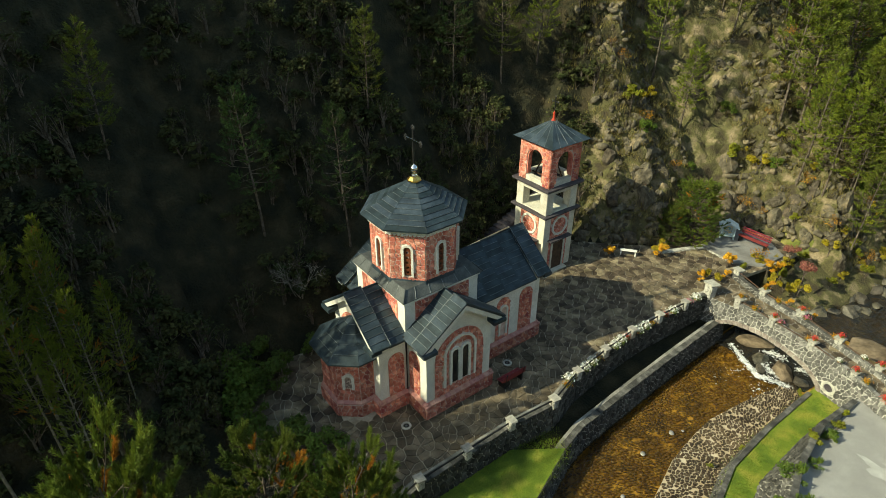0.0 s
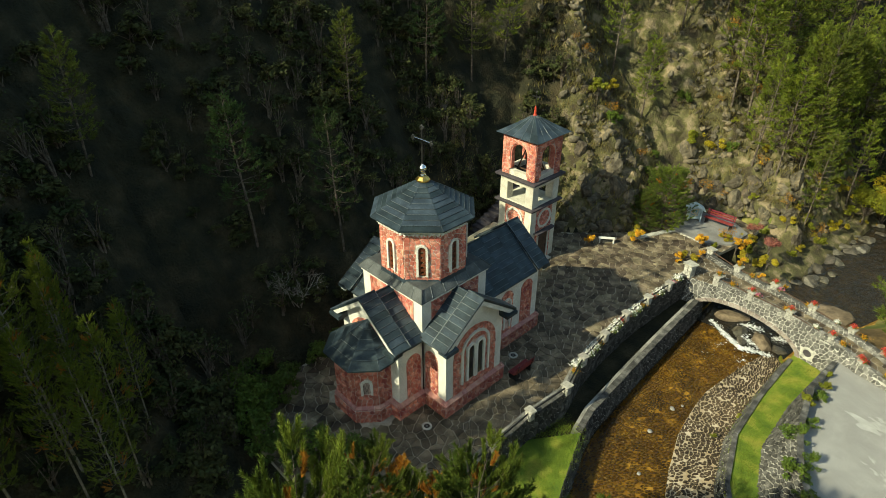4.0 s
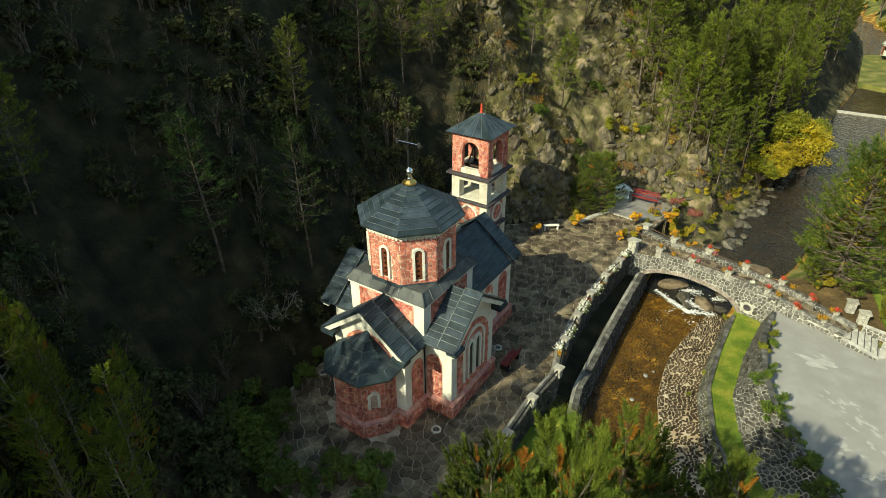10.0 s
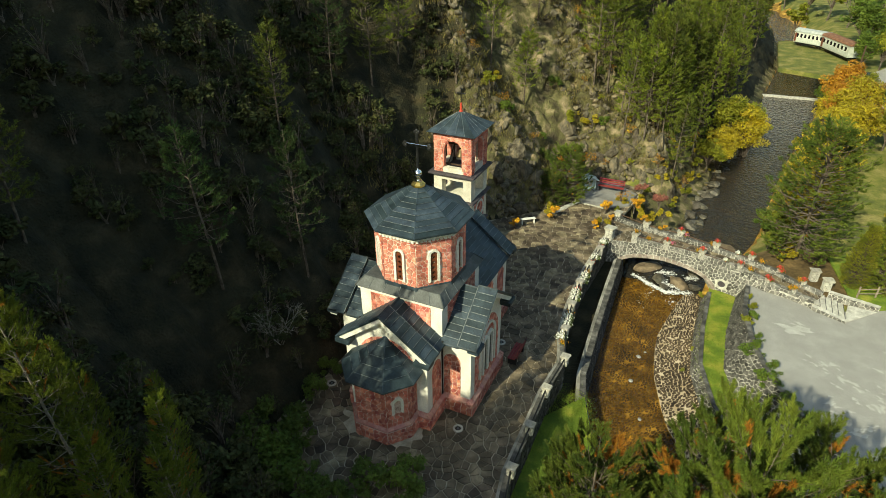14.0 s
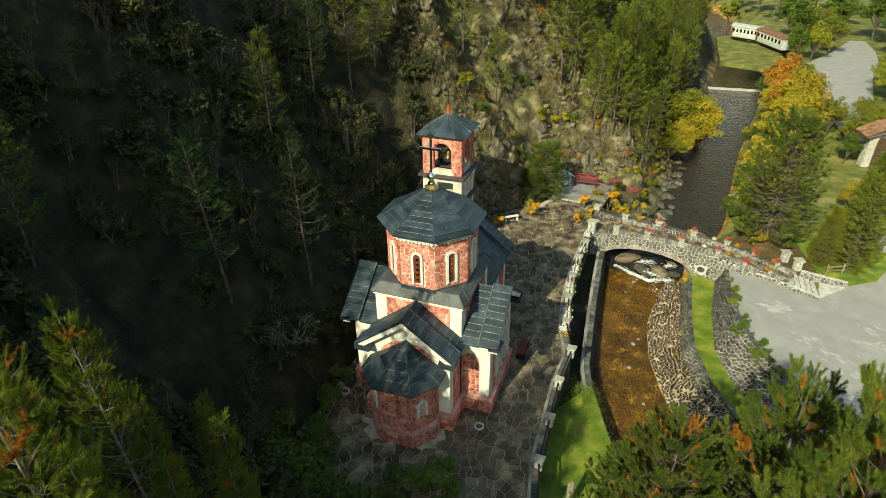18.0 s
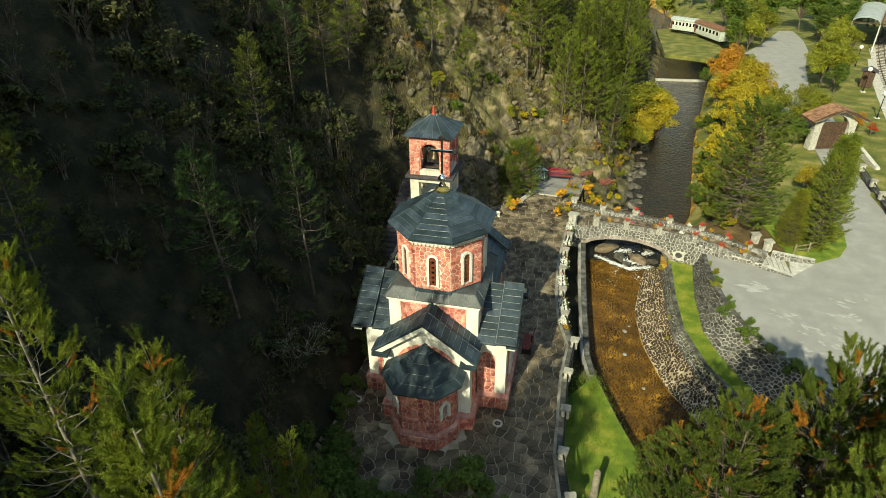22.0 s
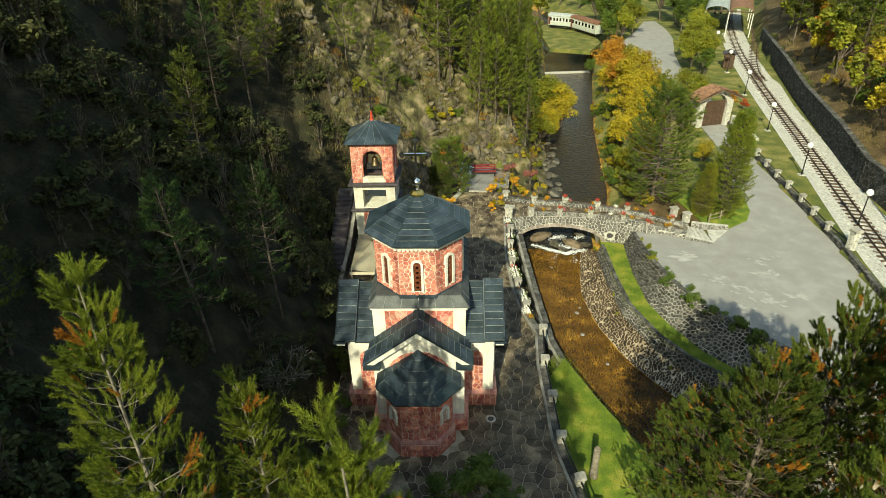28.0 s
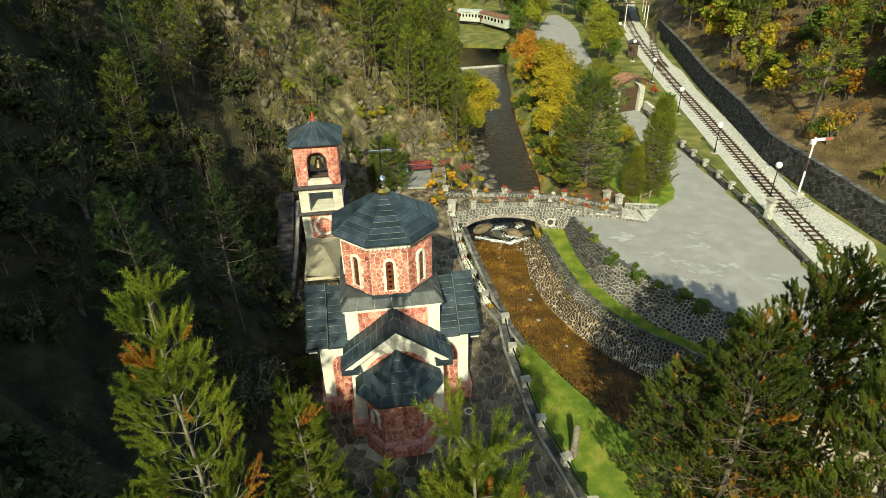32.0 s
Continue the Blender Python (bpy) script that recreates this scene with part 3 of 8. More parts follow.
yard = flat_sheet("yard", YTOP[:7] + [(27, -12), (28.3, -8), (28.6, 0), (29.8, 8), (30.6, 14.5), (31.3, 24.4), (32.1, 36.2), (33.0, 43.5), (30.0, 43.5), (29.4, 36.1), (26.8, 25.4), (25.6, 20.5), (23.5, 17.8), (20.9, 16.6), (18.6, 17.2), (15.95, 18.1)], YARD_Z, ASPHALT, "pale worn asphalt yard beside the river wall")
upper_road = flat_sheet("road", [(29.5, 44.0), (33.6, 44.0), (34.4, 62.3), (37.0, 75.2), (40.2, 86.4), (41.5, 94.5), (41.8, 103), (39.5, 103), (35.2, 93), (31.5, 85.7), (26.8, 77), (25.8, 69), (27, 61), (28.6, 55)], -0.02, ASPHALT, "pale asphalt car park beyond the stone gate")

lawn = flat_sheet("lawn", [p for p in PLAZA if p[1] < 3.4] + [(8.2, -14), (12, -30), (25, -60)] + [p for p in LEDGE if p[1] < 3.4][::-1], LAWN_Z, GRASS, "bright green mown lawn below the church wall", 0.3)
grass_strip = flat_sheet("lawn", [(15.75, 19.4), (13.65, 19.4)] + RWALL[1:] + YTOP[::-1], STRIP_Z, GRASS, "narrow green grass strip between two stone walls", 0.3)
# Sunk and coloured near black to stand for the shadowed gap here.
terrace = flat_sheet("terrace", [p for p in PLAZA if p[1] > 3.4][::-1] + [p for p in LEDGE[1:] if p[1] > 3.4] + [(8.25, 3.42), (7.6, 3.4)], LEDGE_Z - 0.75, EARTH, "sunken shelf under the terrace wall, coloured dark as deep shade", 0.3)

# water in the channel and upstream
def strip_mesh(name, left, right, z, material, n=60):
    """A sheet between two lines of points."""
    def along(line, f):
        seg = [math.dist(a, b) for a, b in zip(line, line[1:])]
        want = f * sum(seg)
        for (a, b), s in zip(zip(line, line[1:]), seg):
            if want <= s:
                return a[0] + (b[0] - a[0]) * want / s, a[1] + (b[1] - a[1]) * want / s
            want -= s
        return line[-1]
    v = [(*along(line, k / n), z) for k in range(n + 1) for line in (left, right)]
    f = [(2 * k, 2 * k + 1, 2 * k + 3, 2 * k + 2) for k in range(n)]
    return mesh_of(name, v, f, material)


BANKLINE = [(13.4, 21.6), (12.3, 19.2), (11.5, 15.5), (11.0, 12.0), (11.4, 8.4), (12.6, 4.6), (14.6, 1.4), (17.6, -2.6), (22.0, -8.5), (28, -16), (45, -40)]
channel_water = tagged(new("water", strip_mesh("water", LEDGE[1:], BANKLINE[1:], WATER_Z, WATER)), "shallow clear stream over an orange-brown stony bed", "water", kind="structure")
channel_water.visible_shadow = False
river_water = tagged(new("water", strip_mesh("water", RIVL[1:], RIVR[1:], -2.72, WATER_DEEP)), "dark rippled river above the stone bridge", "water", kind="structure")
river_water.visible_shadow = False


# ---- retaining walls ----
def wall_strip(name, low, high, back, face_mat, stone_mat, label, size, rng, pieces=0, gap=0.032, depth=0.05, coping=None, first=None, coping_from=-999):
    """A masonry wall between a foot line and a top line of (x, y, z) points, with stones on its face."""
    n = len(low)
    v = [*low, *high, *[(x + bx, y + by, z) for (x, y, z), (bx, by) in zip(high, back)], *[(x + bx, y + by, z0[2]) for (x, y, z), (bx, by), z0 in zip(high, back, low)]]
    f = []
    for k in range(n - 1):
        f += [(k, k + 1, n + k + 1, n + k), (n + k, n + k + 1, 2 * n + k + 1, 2 * n + k), (2 * n + k, 2 * n + k + 1, 3 * n + k + 1, 3 * n + k)]
    f += [(0, n, 2 * n, 3 * n), (n - 1, 4 * n - 1, 3 * n - 1, 2 * n - 1)]
    me = mesh_of(name, v, f, face_mat)
    bm = bmesh.new()
    bm.from_mesh(me)
    bmesh.ops.recalc_face_normals(bm, faces=bm.faces)
    bm.to_mesh(me)
    bm.free()
    wall = tagged(new(name, me), label, "retaining wall", kind="structure")
    todo = []
    for k in range(n - 1):
        a, b, c, d = (Vector(p) for p in (low[k], low[k + 1], high[k], high[k + 1]))
        length, height = ((b - a).length + (d - c).length) / 2, ((c - a).length + (d - b).length) / 2
        normal = ((b - a).cross(c - a)).normalized()
        if normal.xy.dot(Vector(back[k])) > 0:
            normal = -normal
        def at(u, w, h, a=a, b=b, c=c, d=d, length=length, height=height, normal=normal):
            s, t = u / length, w / height
            return (a.lerp(b, s)).lerp(c.lerp(d, s), t) + normal * h
        for poly in cells(0, length, 0, height, size, size * 0.8, rng, 0.4):
            todo.append((poly, at))
    if first:
        todo.sort(key=lambda q: first(q[1](*centre(q[0]), 0)))
    for poly, at in todo[:pieces]:
        sv, sf = [], []
        stone_geometry(poly, at, gap, depth, rng, sv, sf)
        put("stone", mesh_of("stone", sv, sf, stone_mat), wall)
    sv, sf = [], []
    for poly, at in todo[pieces:]:
        stone_geometry(poly, at, gap, depth, rng, sv, sf)
    if sv:
        tagged(put("rubble_field", mesh_of("rubble_field", sv, sf, stone_mat), wall), kind="stuff")
    if coping:
        w, t, m = coping
        for k in range(n - 1):
            a, b = Vector(high[k]), Vector(high[k + 1])
            if min(a.y, b.y) < coping_from:
                continue
            d = (b - a).normalized()
            side = Vector((*back[k], 0)).normalized()
            pos, total = 0.0, (b - a).length
            while pos < total - 0.05:
                ln = min(rng.uniform(0.3, 0.62), total - pos)
                p, q = a + d * (pos + 0.012), a + d * (pos + ln - 0.012)
                o, i = -side * 0.05 * rng.uniform(0.4, 1.4), side * w
                hz = Vector((0, 0, t * rng.uniform(0.8, 1.15)))
                cv = [p + o, q + o, q + i, p + i]
                cv += [c + hz for c in cv]
                put("coping_stone", mesh_of("coping_stone", cv, [(3, 2, 1, 0), (4, 5, 6, 7), (0, 1, 5, 4), (1, 2, 6, 5), (2, 3, 7, 6), (3, 0, 4, 7)], m), wall)
                pos += ln
    return wall


def at_z(line, z):
    return [(x, y, z) for x, y in line]


rw = random.Random(11)
plaza_wall = wall_strip("retaining_wall", at_z(PLAZA, -1.75), at_z(PLAZA, 0.12), [(-0.45, 0)] * len(PLAZA), DARK_MORTAR, GREY_STONE, "dark grey rubble wall under the church terrace", 0.34, rw, 60, first=lambda p: abs(p[1] - 4), coping=(0.3, 0.05, GREY_STONE))
ledge_wall = wall_strip("retaining_wall", at_z(moved(LEDGE, 0.3)[1:10], -3.3), at_z(LEDGE[1:10], LEDGE_Z), [(-0.5, 0)] * 9, DARK_MORTAR, GREY_STONE, "dark grey rubble channel wall with a pale coping", 0.3, rw, 40, coping=(0.3, 0.05, GREY_STONE), gap=0.04, first=lambda p: abs(p[1] - 10), coping_from=3.2)
strip_wall = wall_strip("retaining_wall", at_z(moved(RWALL, -0.5)[1:9], -3.3), at_z(RWALL[1:9], STRIP_Z + 0.06), [(0.2, 0)] * 8, WALL_MORTAR, GREY_STONE, "grey rubble channel wall below the grass strip", 0.28, rw, 200, coping=(0.2, 0.05, GREY_STONE), gap=0.042, first=lambda p: abs(p[1] - 11))
yard_wall = wall_strip("retaining_wall", at_z(YFOOT[:8], -2.2), [(x, y, 0.02 if k else -0.5) for k, (x, y) in enumerate(YTOP[:8])], [(0.22, 0.06)] * 8, WALL_MORTAR, GREY_STONE, "battered grey rubble wall holding up the asphalt yard", 0.29, rw, 220, coping=(0.24, 0.05, GREY_STONE), gap=0.045, first=lambda p: abs(p[1] - 9))
rail_wall = wall_strip("retaining_wall", at_z(RAILWALL[1:8], -0.5), [(x, y, 2.25 + 0.25 * (k % 2)) for k, (x, y) in enumerate(RAILWALL[1:8])], [(0.5, 0)] * 7, GREY_MORTAR, GREY_STONE, "long dark grey stone wall along the railway", 0.5, rw, 0, gap=0.028, coping=(0.5, 0.06, GREY_STONE))
# ---- the church ----
CY = 0.12
church = thing("church", "small red stone and white rendered chapel with dark metal roofs", "church", at=(0, CY, 0))
rc = random.Random(5)


def arm_frame(turn):
    """Turns local x, z of a wall (seen from outside, y towards the viewer negative) to a side of the church."""
    return Matrix.Rotation(radians(turn), 4, "Z")


def ridge_bar(p, q, r, parent, material=None, name="ridge_cap"):
    return part(name, tube_bm([p, q], [r, r], 6), material or ROOF, parent)


def gable_roof(parent, turn, e, out, ze, z_ridge, inner, band=0.95, step=0.15):
    """A pitched roof over an arm of the church: e half its width with the eaves, a raised strip of sheets along the gable."""
    m = arm_frame(turn)
    cut = out - band
    low = [(-e + 0.1, ze - step - 0.1), (0, z_ridge - step - 0.16), (e - 0.1, ze - step - 0.1), (e - 0.1, ze - step), (0, z_ridge - step - 0.004), (-e + 0.1, ze - step)]
    high = [(-e, ze - 0.1), (0, z_ridge - 0.12), (e, ze - 0.1), (e, ze - 0.004), (0, z_ridge - 0.004), (-e, ze - 0.004)]
    roof = part("roof", prism_bm(low, -cut - 0.02, -inner), ROOF, parent, "dark blue-grey sheet metal roof laid in courses", m=m)
    part("raised_strip", prism_bm(high, -out, -cut), ROOF, roof, m=m)
    # white verge boards under the gable edge
    verge = [(-e + 0.05, ze - 0.36), (0, z_ridge - 0.4), (e - 0.05, ze - 0.36), (e - 0.05, ze - 0.1), (0, z_ridge - 0.125), (-e + 0.05, ze - 0.1)]
    part("verge", prism_bm(verge, -out + 0.03, -out + 0.42), RENDER_WHITE, parent, "white rendered verge under the roof edge", m=m)
    for s in (-1, 1):
        for y0, y1, drop, edge, cols in ((-cut, -out, 0.0, e, 1), (-inner, -cut, step, e - 0.1, max(1, round((cut - inner) / 1.1)))):
            a0, a1 = Vector((s * edge, 0, ze - drop + 0.0)), Vector((0, 0, z_ridge - drop))
            n = 9
            for c in range(cols):
                ya, yb = y0 + (y1 - y0) * c / cols, y0 + (y1 - y0) * (c + 1) / cols
                for k in range(n):
                    f0, f1 = max(0.0, (k - 0.5 * (c % 2)) / n), min(1.0, (k + 1 - 0.5 * (c % 2)) / n)
                    p, q = a0.lerp(a1, f0), a0.lerp(a1, f1)
                    v = [(p.x, ya, p.z), (p.x, yb, p.z), (q.x, yb, q.z), (q.x, ya, q.z), (p.x, ya, p.z + 0.04), (p.x, yb, p.z + 0.04), (q.x, yb, q.z + 0.014), (q.x, ya, q.z + 0.014)]
                    put("roof_sheet", mesh_of("roof_sheet", [m @ Vector(w) for w in v], [(3, 2, 1, 0), (4, 5, 6, 7), (0, 1, 5, 4), (1, 2, 6, 5), (2, 3, 7, 6), (3, 0, 4, 7)], ROOF), roof)
                    if f0 > 0 and not (turn == 180 and s > 0):
                        ridge_bar(m @ Vector((p.x, ya + (yb - ya) * 0.06, p.z + 0.042)), m @ Vector((p.x, ya + (yb - ya) * 0.94, p.z + 0.042)), 0.011, roof, SEAM, "seam")
            ridge_bar(m @ Vector((s * edge, y0, ze - drop + 0.01)), m @ Vector((s * edge, y1, ze - drop + 0.01)), 0.05, roof, ROOF, "gutter")
        ridge_bar(m @ Vector((s * e, -out, ze + 0.02)), m @ Vector((0, -out, z_ridge + 0.02)), 0.035, roof, ROOF, "edge_fold")
        ridge_bar(m @ Vector((s * e, -cut, ze + 0.03)), m @ Vector((0, -cut, z_ridge + 0.03)), 0.022, roof, SEAM, "edge_fold")
    ridge_bar(m @ Vector((0, -inner, z_ridge - step + 0.03)), m @ Vector((0, -cut, z_ridge - step + 0.03)), 0.045, roof)
    ridge_bar(m @ Vector((0, -cut, z_ridge + 0.03)), m @ Vector((0, -out, z_ridge + 0.03)), 0.045, roof)


def red_panel(outline, hole, m, depth_y, parent, pieces, size=0.24, stones_parent=None):
    """Red rubble in a flat panel: outline and hole in x, z; the panel faces -y before the turn m."""
    xs, zs = [p[0] for p in outline], [p[1] for p in outline]
    polys = trim(cells(min(xs), max(xs), min(zs), max(zs), size, size * 0.92, rc, 0.42), outline, hole)
    lay(polys, lambda u, w, h: m @ Vector((u, depth_y - h, w)), 0.021, 0.03, RED, stones_parent or parent, rc, pieces=pieces)


def ccw(line):
    return line[::-1]


def arched_window(parent, m, y, x, w, z0, spring, ring=0.11, lattice=True, proud=0.09):
    """A round-arched window: white surround, dark pane and a pierced wooden screen."""
    win = part("window", prism_bm(arch_line(w, z0, spring, 10, x), y + 0.02, y + 0.10), GLASS_DARK, parent, "dark glazed round-arched window", m=m)
    part("surround", ring_bm(arch_line(w, z0, spring, 10, x), arch_line(w + ring, z0 - 0.02, spring, 10, x), y - proud, y + 0.05), TRIM_WHITE, win, "white plaster surround", m=m)
    if lattice:
        bm = bmesh.new()
        for k in range(int((spring - z0) / 0.26) + 1):
            zc = z0 + 0.2 + k * 0.27
            ang = [j * math.tau / 10 for j in range(10)]
            ring_bm([(x + w * 0.42 * math.cos(a), zc + w * 0.42 * math.sin(a)) for a in ang], [(x + w * 0.98 * max(-1, min(1, 1.4 * math.cos(a))), zc + 0.135 * max(-1, min(1, 1.4 * math.sin(a)))) for a in ang], y - 0.02, y + 0.03, True, bm)
        part("screen", bm, WOOD_RED, win, "pierced red-brown wooden screen", m=m)
    return win


# plinths, walls and corner pilasters of the four arms
def arm(name, turn, half, out, z_eave, z_ridge, inner, panels, plinth=True):
    """One arm: its gable wall at distance out, side walls running in to inner."""
    m = arm_frame(turn)
    g = [(-half, 0.0), (half, 0.0), (half, z_eave), (0, z_ridge - 0.1), (-half, z_eave)]
    body = part(name, prism_bm(g, -out, -inner), RENDER_WHITE, church, "white rendered wall with red rubble panels", m=m)
    if plinth:
        ph, pp = 0.78, 0.16
        b = bmesh.new()
        box_bm(-half - pp, half + pp, -out - pp, -inner, 0, ph, bm=b)
        part("plinth", b, RED_MORTAR, church, m=m)
        for to, lo, hi, vec in ((lambda u, w, h: m @ Vector((u, -out - pp - h, w)), -half - pp, half + pp, 0), (lambda u, w, h: m @ Vector((half + pp + h, u, w)), -out - pp, -inner, 1), (lambda u, w, h: m @ Vector((-half - pp - h, u, w)), -out - pp, -inner, 2)):
            lay(cells(lo, hi, 0.0, ph, 0.3, 0.25, rc, 0.4), to, 0.021, 0.03, RED, body, rc, pieces=14 if vec == 0 else 0)
        # sloping cap stones
        for axis, s in (("f", 1), ("s", 1), ("s", -1)):
            a, bb = (-half - pp - 0.03, half + pp + 0.03) if axis == "f" else (-out - pp, -inner)
            n = round((bb - a) / 0.32)
            for k in range(n):
                u0, u1 = a + (bb - a) * k / n + 0.008, a + (bb - a) * (k + 1) / n - 0.008
                if axis == "f":
                    v = [(u0, -out - pp - 0.05, ph), (u1, -out - pp - 0.05, ph), (u1, -out + 0.02, ph), (u0, -out + 0.02, ph), (u0, -out - pp - 0.05, ph + 0.07), (u1, -out - pp - 0.05, ph + 0.07), (u1, -out + 0.02, ph + 0.2), (u0, -out + 0.02, ph + 0.2)]
                else:
                    xo, xi = s * (half + pp + 0.05), s * (half - 0.02)
                    v = [(xo, u0, ph), (xo, u1, ph), (xi, u1, ph), (xi, u0, ph), (xo, u0, ph + 0.07), (xo, u1, ph + 0.07), (xi, u1, ph + 0.2), (xi, u0, ph + 0.2)]
                put("cap_stone", mesh_of("cap_stone", [m @ Vector(p) for p in v], [(3, 2, 1, 0), (4, 5, 6, 7), (0, 1, 5, 4), (1, 2, 6, 5), (2, 3, 7, 6), (3, 0, 4, 7)], CAPSTONE), church)
    return body, m


def side_panel(body, m, s, half, lo, hi, z0, spring, win=None, pieces=40):
    """A red arched panel in the side wall (s: +1 or -1) of an arm, between distances lo and hi."""
    c, w = (lo + hi) / 2, (hi - lo) / 2
    turn = m @ Matrix.Rotation(radians(90 * s), 4, "Z")
    x = -c * s
    line = arch_line(w, z0, spring, 10, x)
    part("panel", prism_bm(line, -half - 0.012, -half + 0.02), RED_MORTAR, body, m=turn)
    hole = None
    if win:
        ww, wz, ws = win
        hole = ccw(arch_line(ww + 0.08, wz - 0.02, ws, 8, x))
        arched_window(body, turn, -half - 0.02, x, ww, wz, ws, lattice=False)
    red_panel(ccw(line), hole, turn, -half - 0.012, body, pieces)


def gable_front(body, m, out, w, z0, spring, pieces, hole=None):
    line = arch_line(w, z0, spring, 12)
    part("panel", prism_bm(line, -out - 0.012, -out + 0.02), RED_MORTAR, body, m=m)
    red_panel(ccw(line), hole, m, -out - 0.012, body, pieces)


PZ = 0.98
south, ms = arm("transept_wall", 90, 2.0, 3.6, 4.68, 6.2, 0.5, None)
big = ccw(arch_line(0.98, 1.42, 3.38, 12))
gable_front(south, ms, 3.6, 1.52, PZ, 3.2, 120, big)
part("arch_band", ring_bm(arch_line(0.88, 1.45, 3.38, 12), arch_line(1.0, 1.45, 3.38, 12), -3.72, -3.58), TRIM_WHITE, south, "white plaster arch band", m=ms)
part("panel", prism_bm(arch_line(0.9, 1.45, 3.38, 12), -3.625, -3.58), RED_MORTAR, south, m=ms)
red_panel(ccw(arch_line(0.88, 1.45, 3.38, 12)), ccw([(-0.68, 1.4), (-0.68, 3.55), (-0.3, 3.85), (0.3, 3.85), (0.68, 3.55), (0.68, 1.4)]), ms, -3.625, south, 30)
for x in (-0.32, 0.32):
    arched_window(south, ms, -3.66, x, 0.2, 1.5, 3.42, 0.13, lattice=False, proud=0.07)
north, mn = arm("transept_wall", -90, 2.0, 3.6, 4.68, 6.2, 0.5, None)
gable_front(north, mn, 3.6, 1.52, PZ, 3.2, 0)
east, me_ = arm("chancel_wall", 0, 2.12, 3.70, 4.52, 6.2, 0.5, None)
gable_front(east, me_, 3.70, 1.56, PZ, 3.36, 0)
west, mw = arm("nave_wall", 180, 2.05, 6.95, 4.6, 6.2, 0.5, None)
gable_front(west, mw, 6.95, 1.5, PZ, 3.2, 0)
for b, m, half, spans in ((south, ms, 2.0, ((2.16, 3.08),)), (north, mn, 2.0, ((2.16, 3.08),)), (east, me_, 2.12, ((2.3, 3.22),))):
    for s in (-1, 1):
        for lo, hi in spans:
            side_panel(b, m, s, half, lo, hi, PZ, 3.1, pieces=30 if b is not north else 0)
for s in (-1, 1):
    side_panel(west, mw, s, 2.05, 3.75, 4.75, PZ, 3.3, win=(0.2, 1.3, 3.0), pieces=20 if s < 0 else 0)
    side_panel(west, mw, s, 2.05, 5.45, 6.45, PZ, 3.3, pieces=30 if s < 0 else 0)

for turn, edge, out, ze, zr in ((90, 2.5, 4.06, 4.58, 6.42), (-90, 2.5, 4.06, 4.58, 6.42), (0, 2.5, 4.16, 4.5, 6.42), (180, 2.46, 7.3, 4.5, 6.46)):
    gable_roof(church, turn, edge, out, ze, zr, 1.9)
# the square base of the drum
def square_ring(h0, h1, z0, z1):
    bm = bmesh.new()
    a = [bm.verts.new((x * h0, y * h0, z0)) for x, y in ((-1, -1), (1, -1), (1, 1), (-1, 1))]
    b = [bm.verts.new((x * h1, y * h1, z1)) for x, y in ((-1, -1), (1, -1), (1, 1), (-1, 1))]
    bm.faces.new(a[::-1]), bm.faces.new(b)
    for k in range(4):
        bm.faces.new((a[k], a[(k + 1) % 4], b[(k + 1) % 4], b[k]))
    return bm


base = part("drum_base", box_bm(-2.2, 2.2, -2.2, 2.2, 4.0, 6.36), RENDER_WHITE, church, "white rendered square base with red rubble panels")
part("cornice", box_bm(-2.28, 2.28, -2.28, 2.28, 6.22, 6.37), TRIM_WHITE, base)
for turn in (0, 90, 180, 270):
    m = arm_frame(turn)
    line = [(-1.62, 4.3), (1.62, 4.3), (1.62, 6.12), (-1.62, 6.12)]
    part("panel", prism_bm(line, -2.212, -2.19), RED_MORTAR, base, m=m)
    polys = trim(cells(-1.62, 1.62, 4.3, 6.12, 0.26, 0.24, rc, 0.42), None, ccw([(-1.2, 4.3), (0, 6.1), (1.2, 4.3)]))
    lay(polys, lambda u, w, h, m=m: m @ Vector((u, -2.212 - h, w)), 0.021, 0.03, RED, base, rc, pieces=24 if turn in (0, 90) else 0)
skirt = part("skirt_roof", square_ring(2.38, 2.0, 6.40, 6.84), ROOF_PALE, church, "worn grey sheet metal skirt roof round the drum")
part("eave_board", box_bm(-2.36, 2.36, -2.36, 2.36, 6.36, 6.41), ROOF_PALE, skirt)
for turn in (0, 90, 180, 270):
    m = arm_frame(turn)
    ridge_bar(m @ Vector((2.38, -2.38, 6.42)), m @ Vector((1.98, -1.98, 6.87)), 0.035, skirt, ROOF_PALE)
    for x in (-1.65, -0.82, 0.0, 0.82, 1.65):
        ridge_bar(m @ Vector((x, -2.38, 6.415)), m @ Vector((x * 0.9, -2.02, 6.83)), 0.014, skirt, SEAM, "seam")

# the eight-sided drum
APO, DZ0, DZ1 = 2.02, 6.6, 9.52
side = 2 * APO * math.tan(math.pi / 8)
def octagon(apo, z):
    r = apo / math.cos(math.pi / 8)
    return [(r * math.cos(a), r * math.sin(a), z) for a in (math.pi / 8 + k * math.pi / 4 for k in range(8))]
def octo_bm(rings, bm=None):
    bm = bm or bmesh.new()
    vs = [[bm.verts.new(p) for p in octagon(a, z)] for a, z in rings]
    for a, b in zip(vs, vs[1:]):
        for k in range(8):
            bm.faces.new((a[k], a[(k + 1) % 8], b[(k + 1) % 8], b[k]))
    bm.faces.new(vs[0][::-1]), bm.faces.new(vs[-1])
    return bm
drum = part("drum", octo_bm([(APO, DZ0), (APO, DZ1)]), DRUM_MORTAR, church, "eight-sided drum of pale red rubble stone")
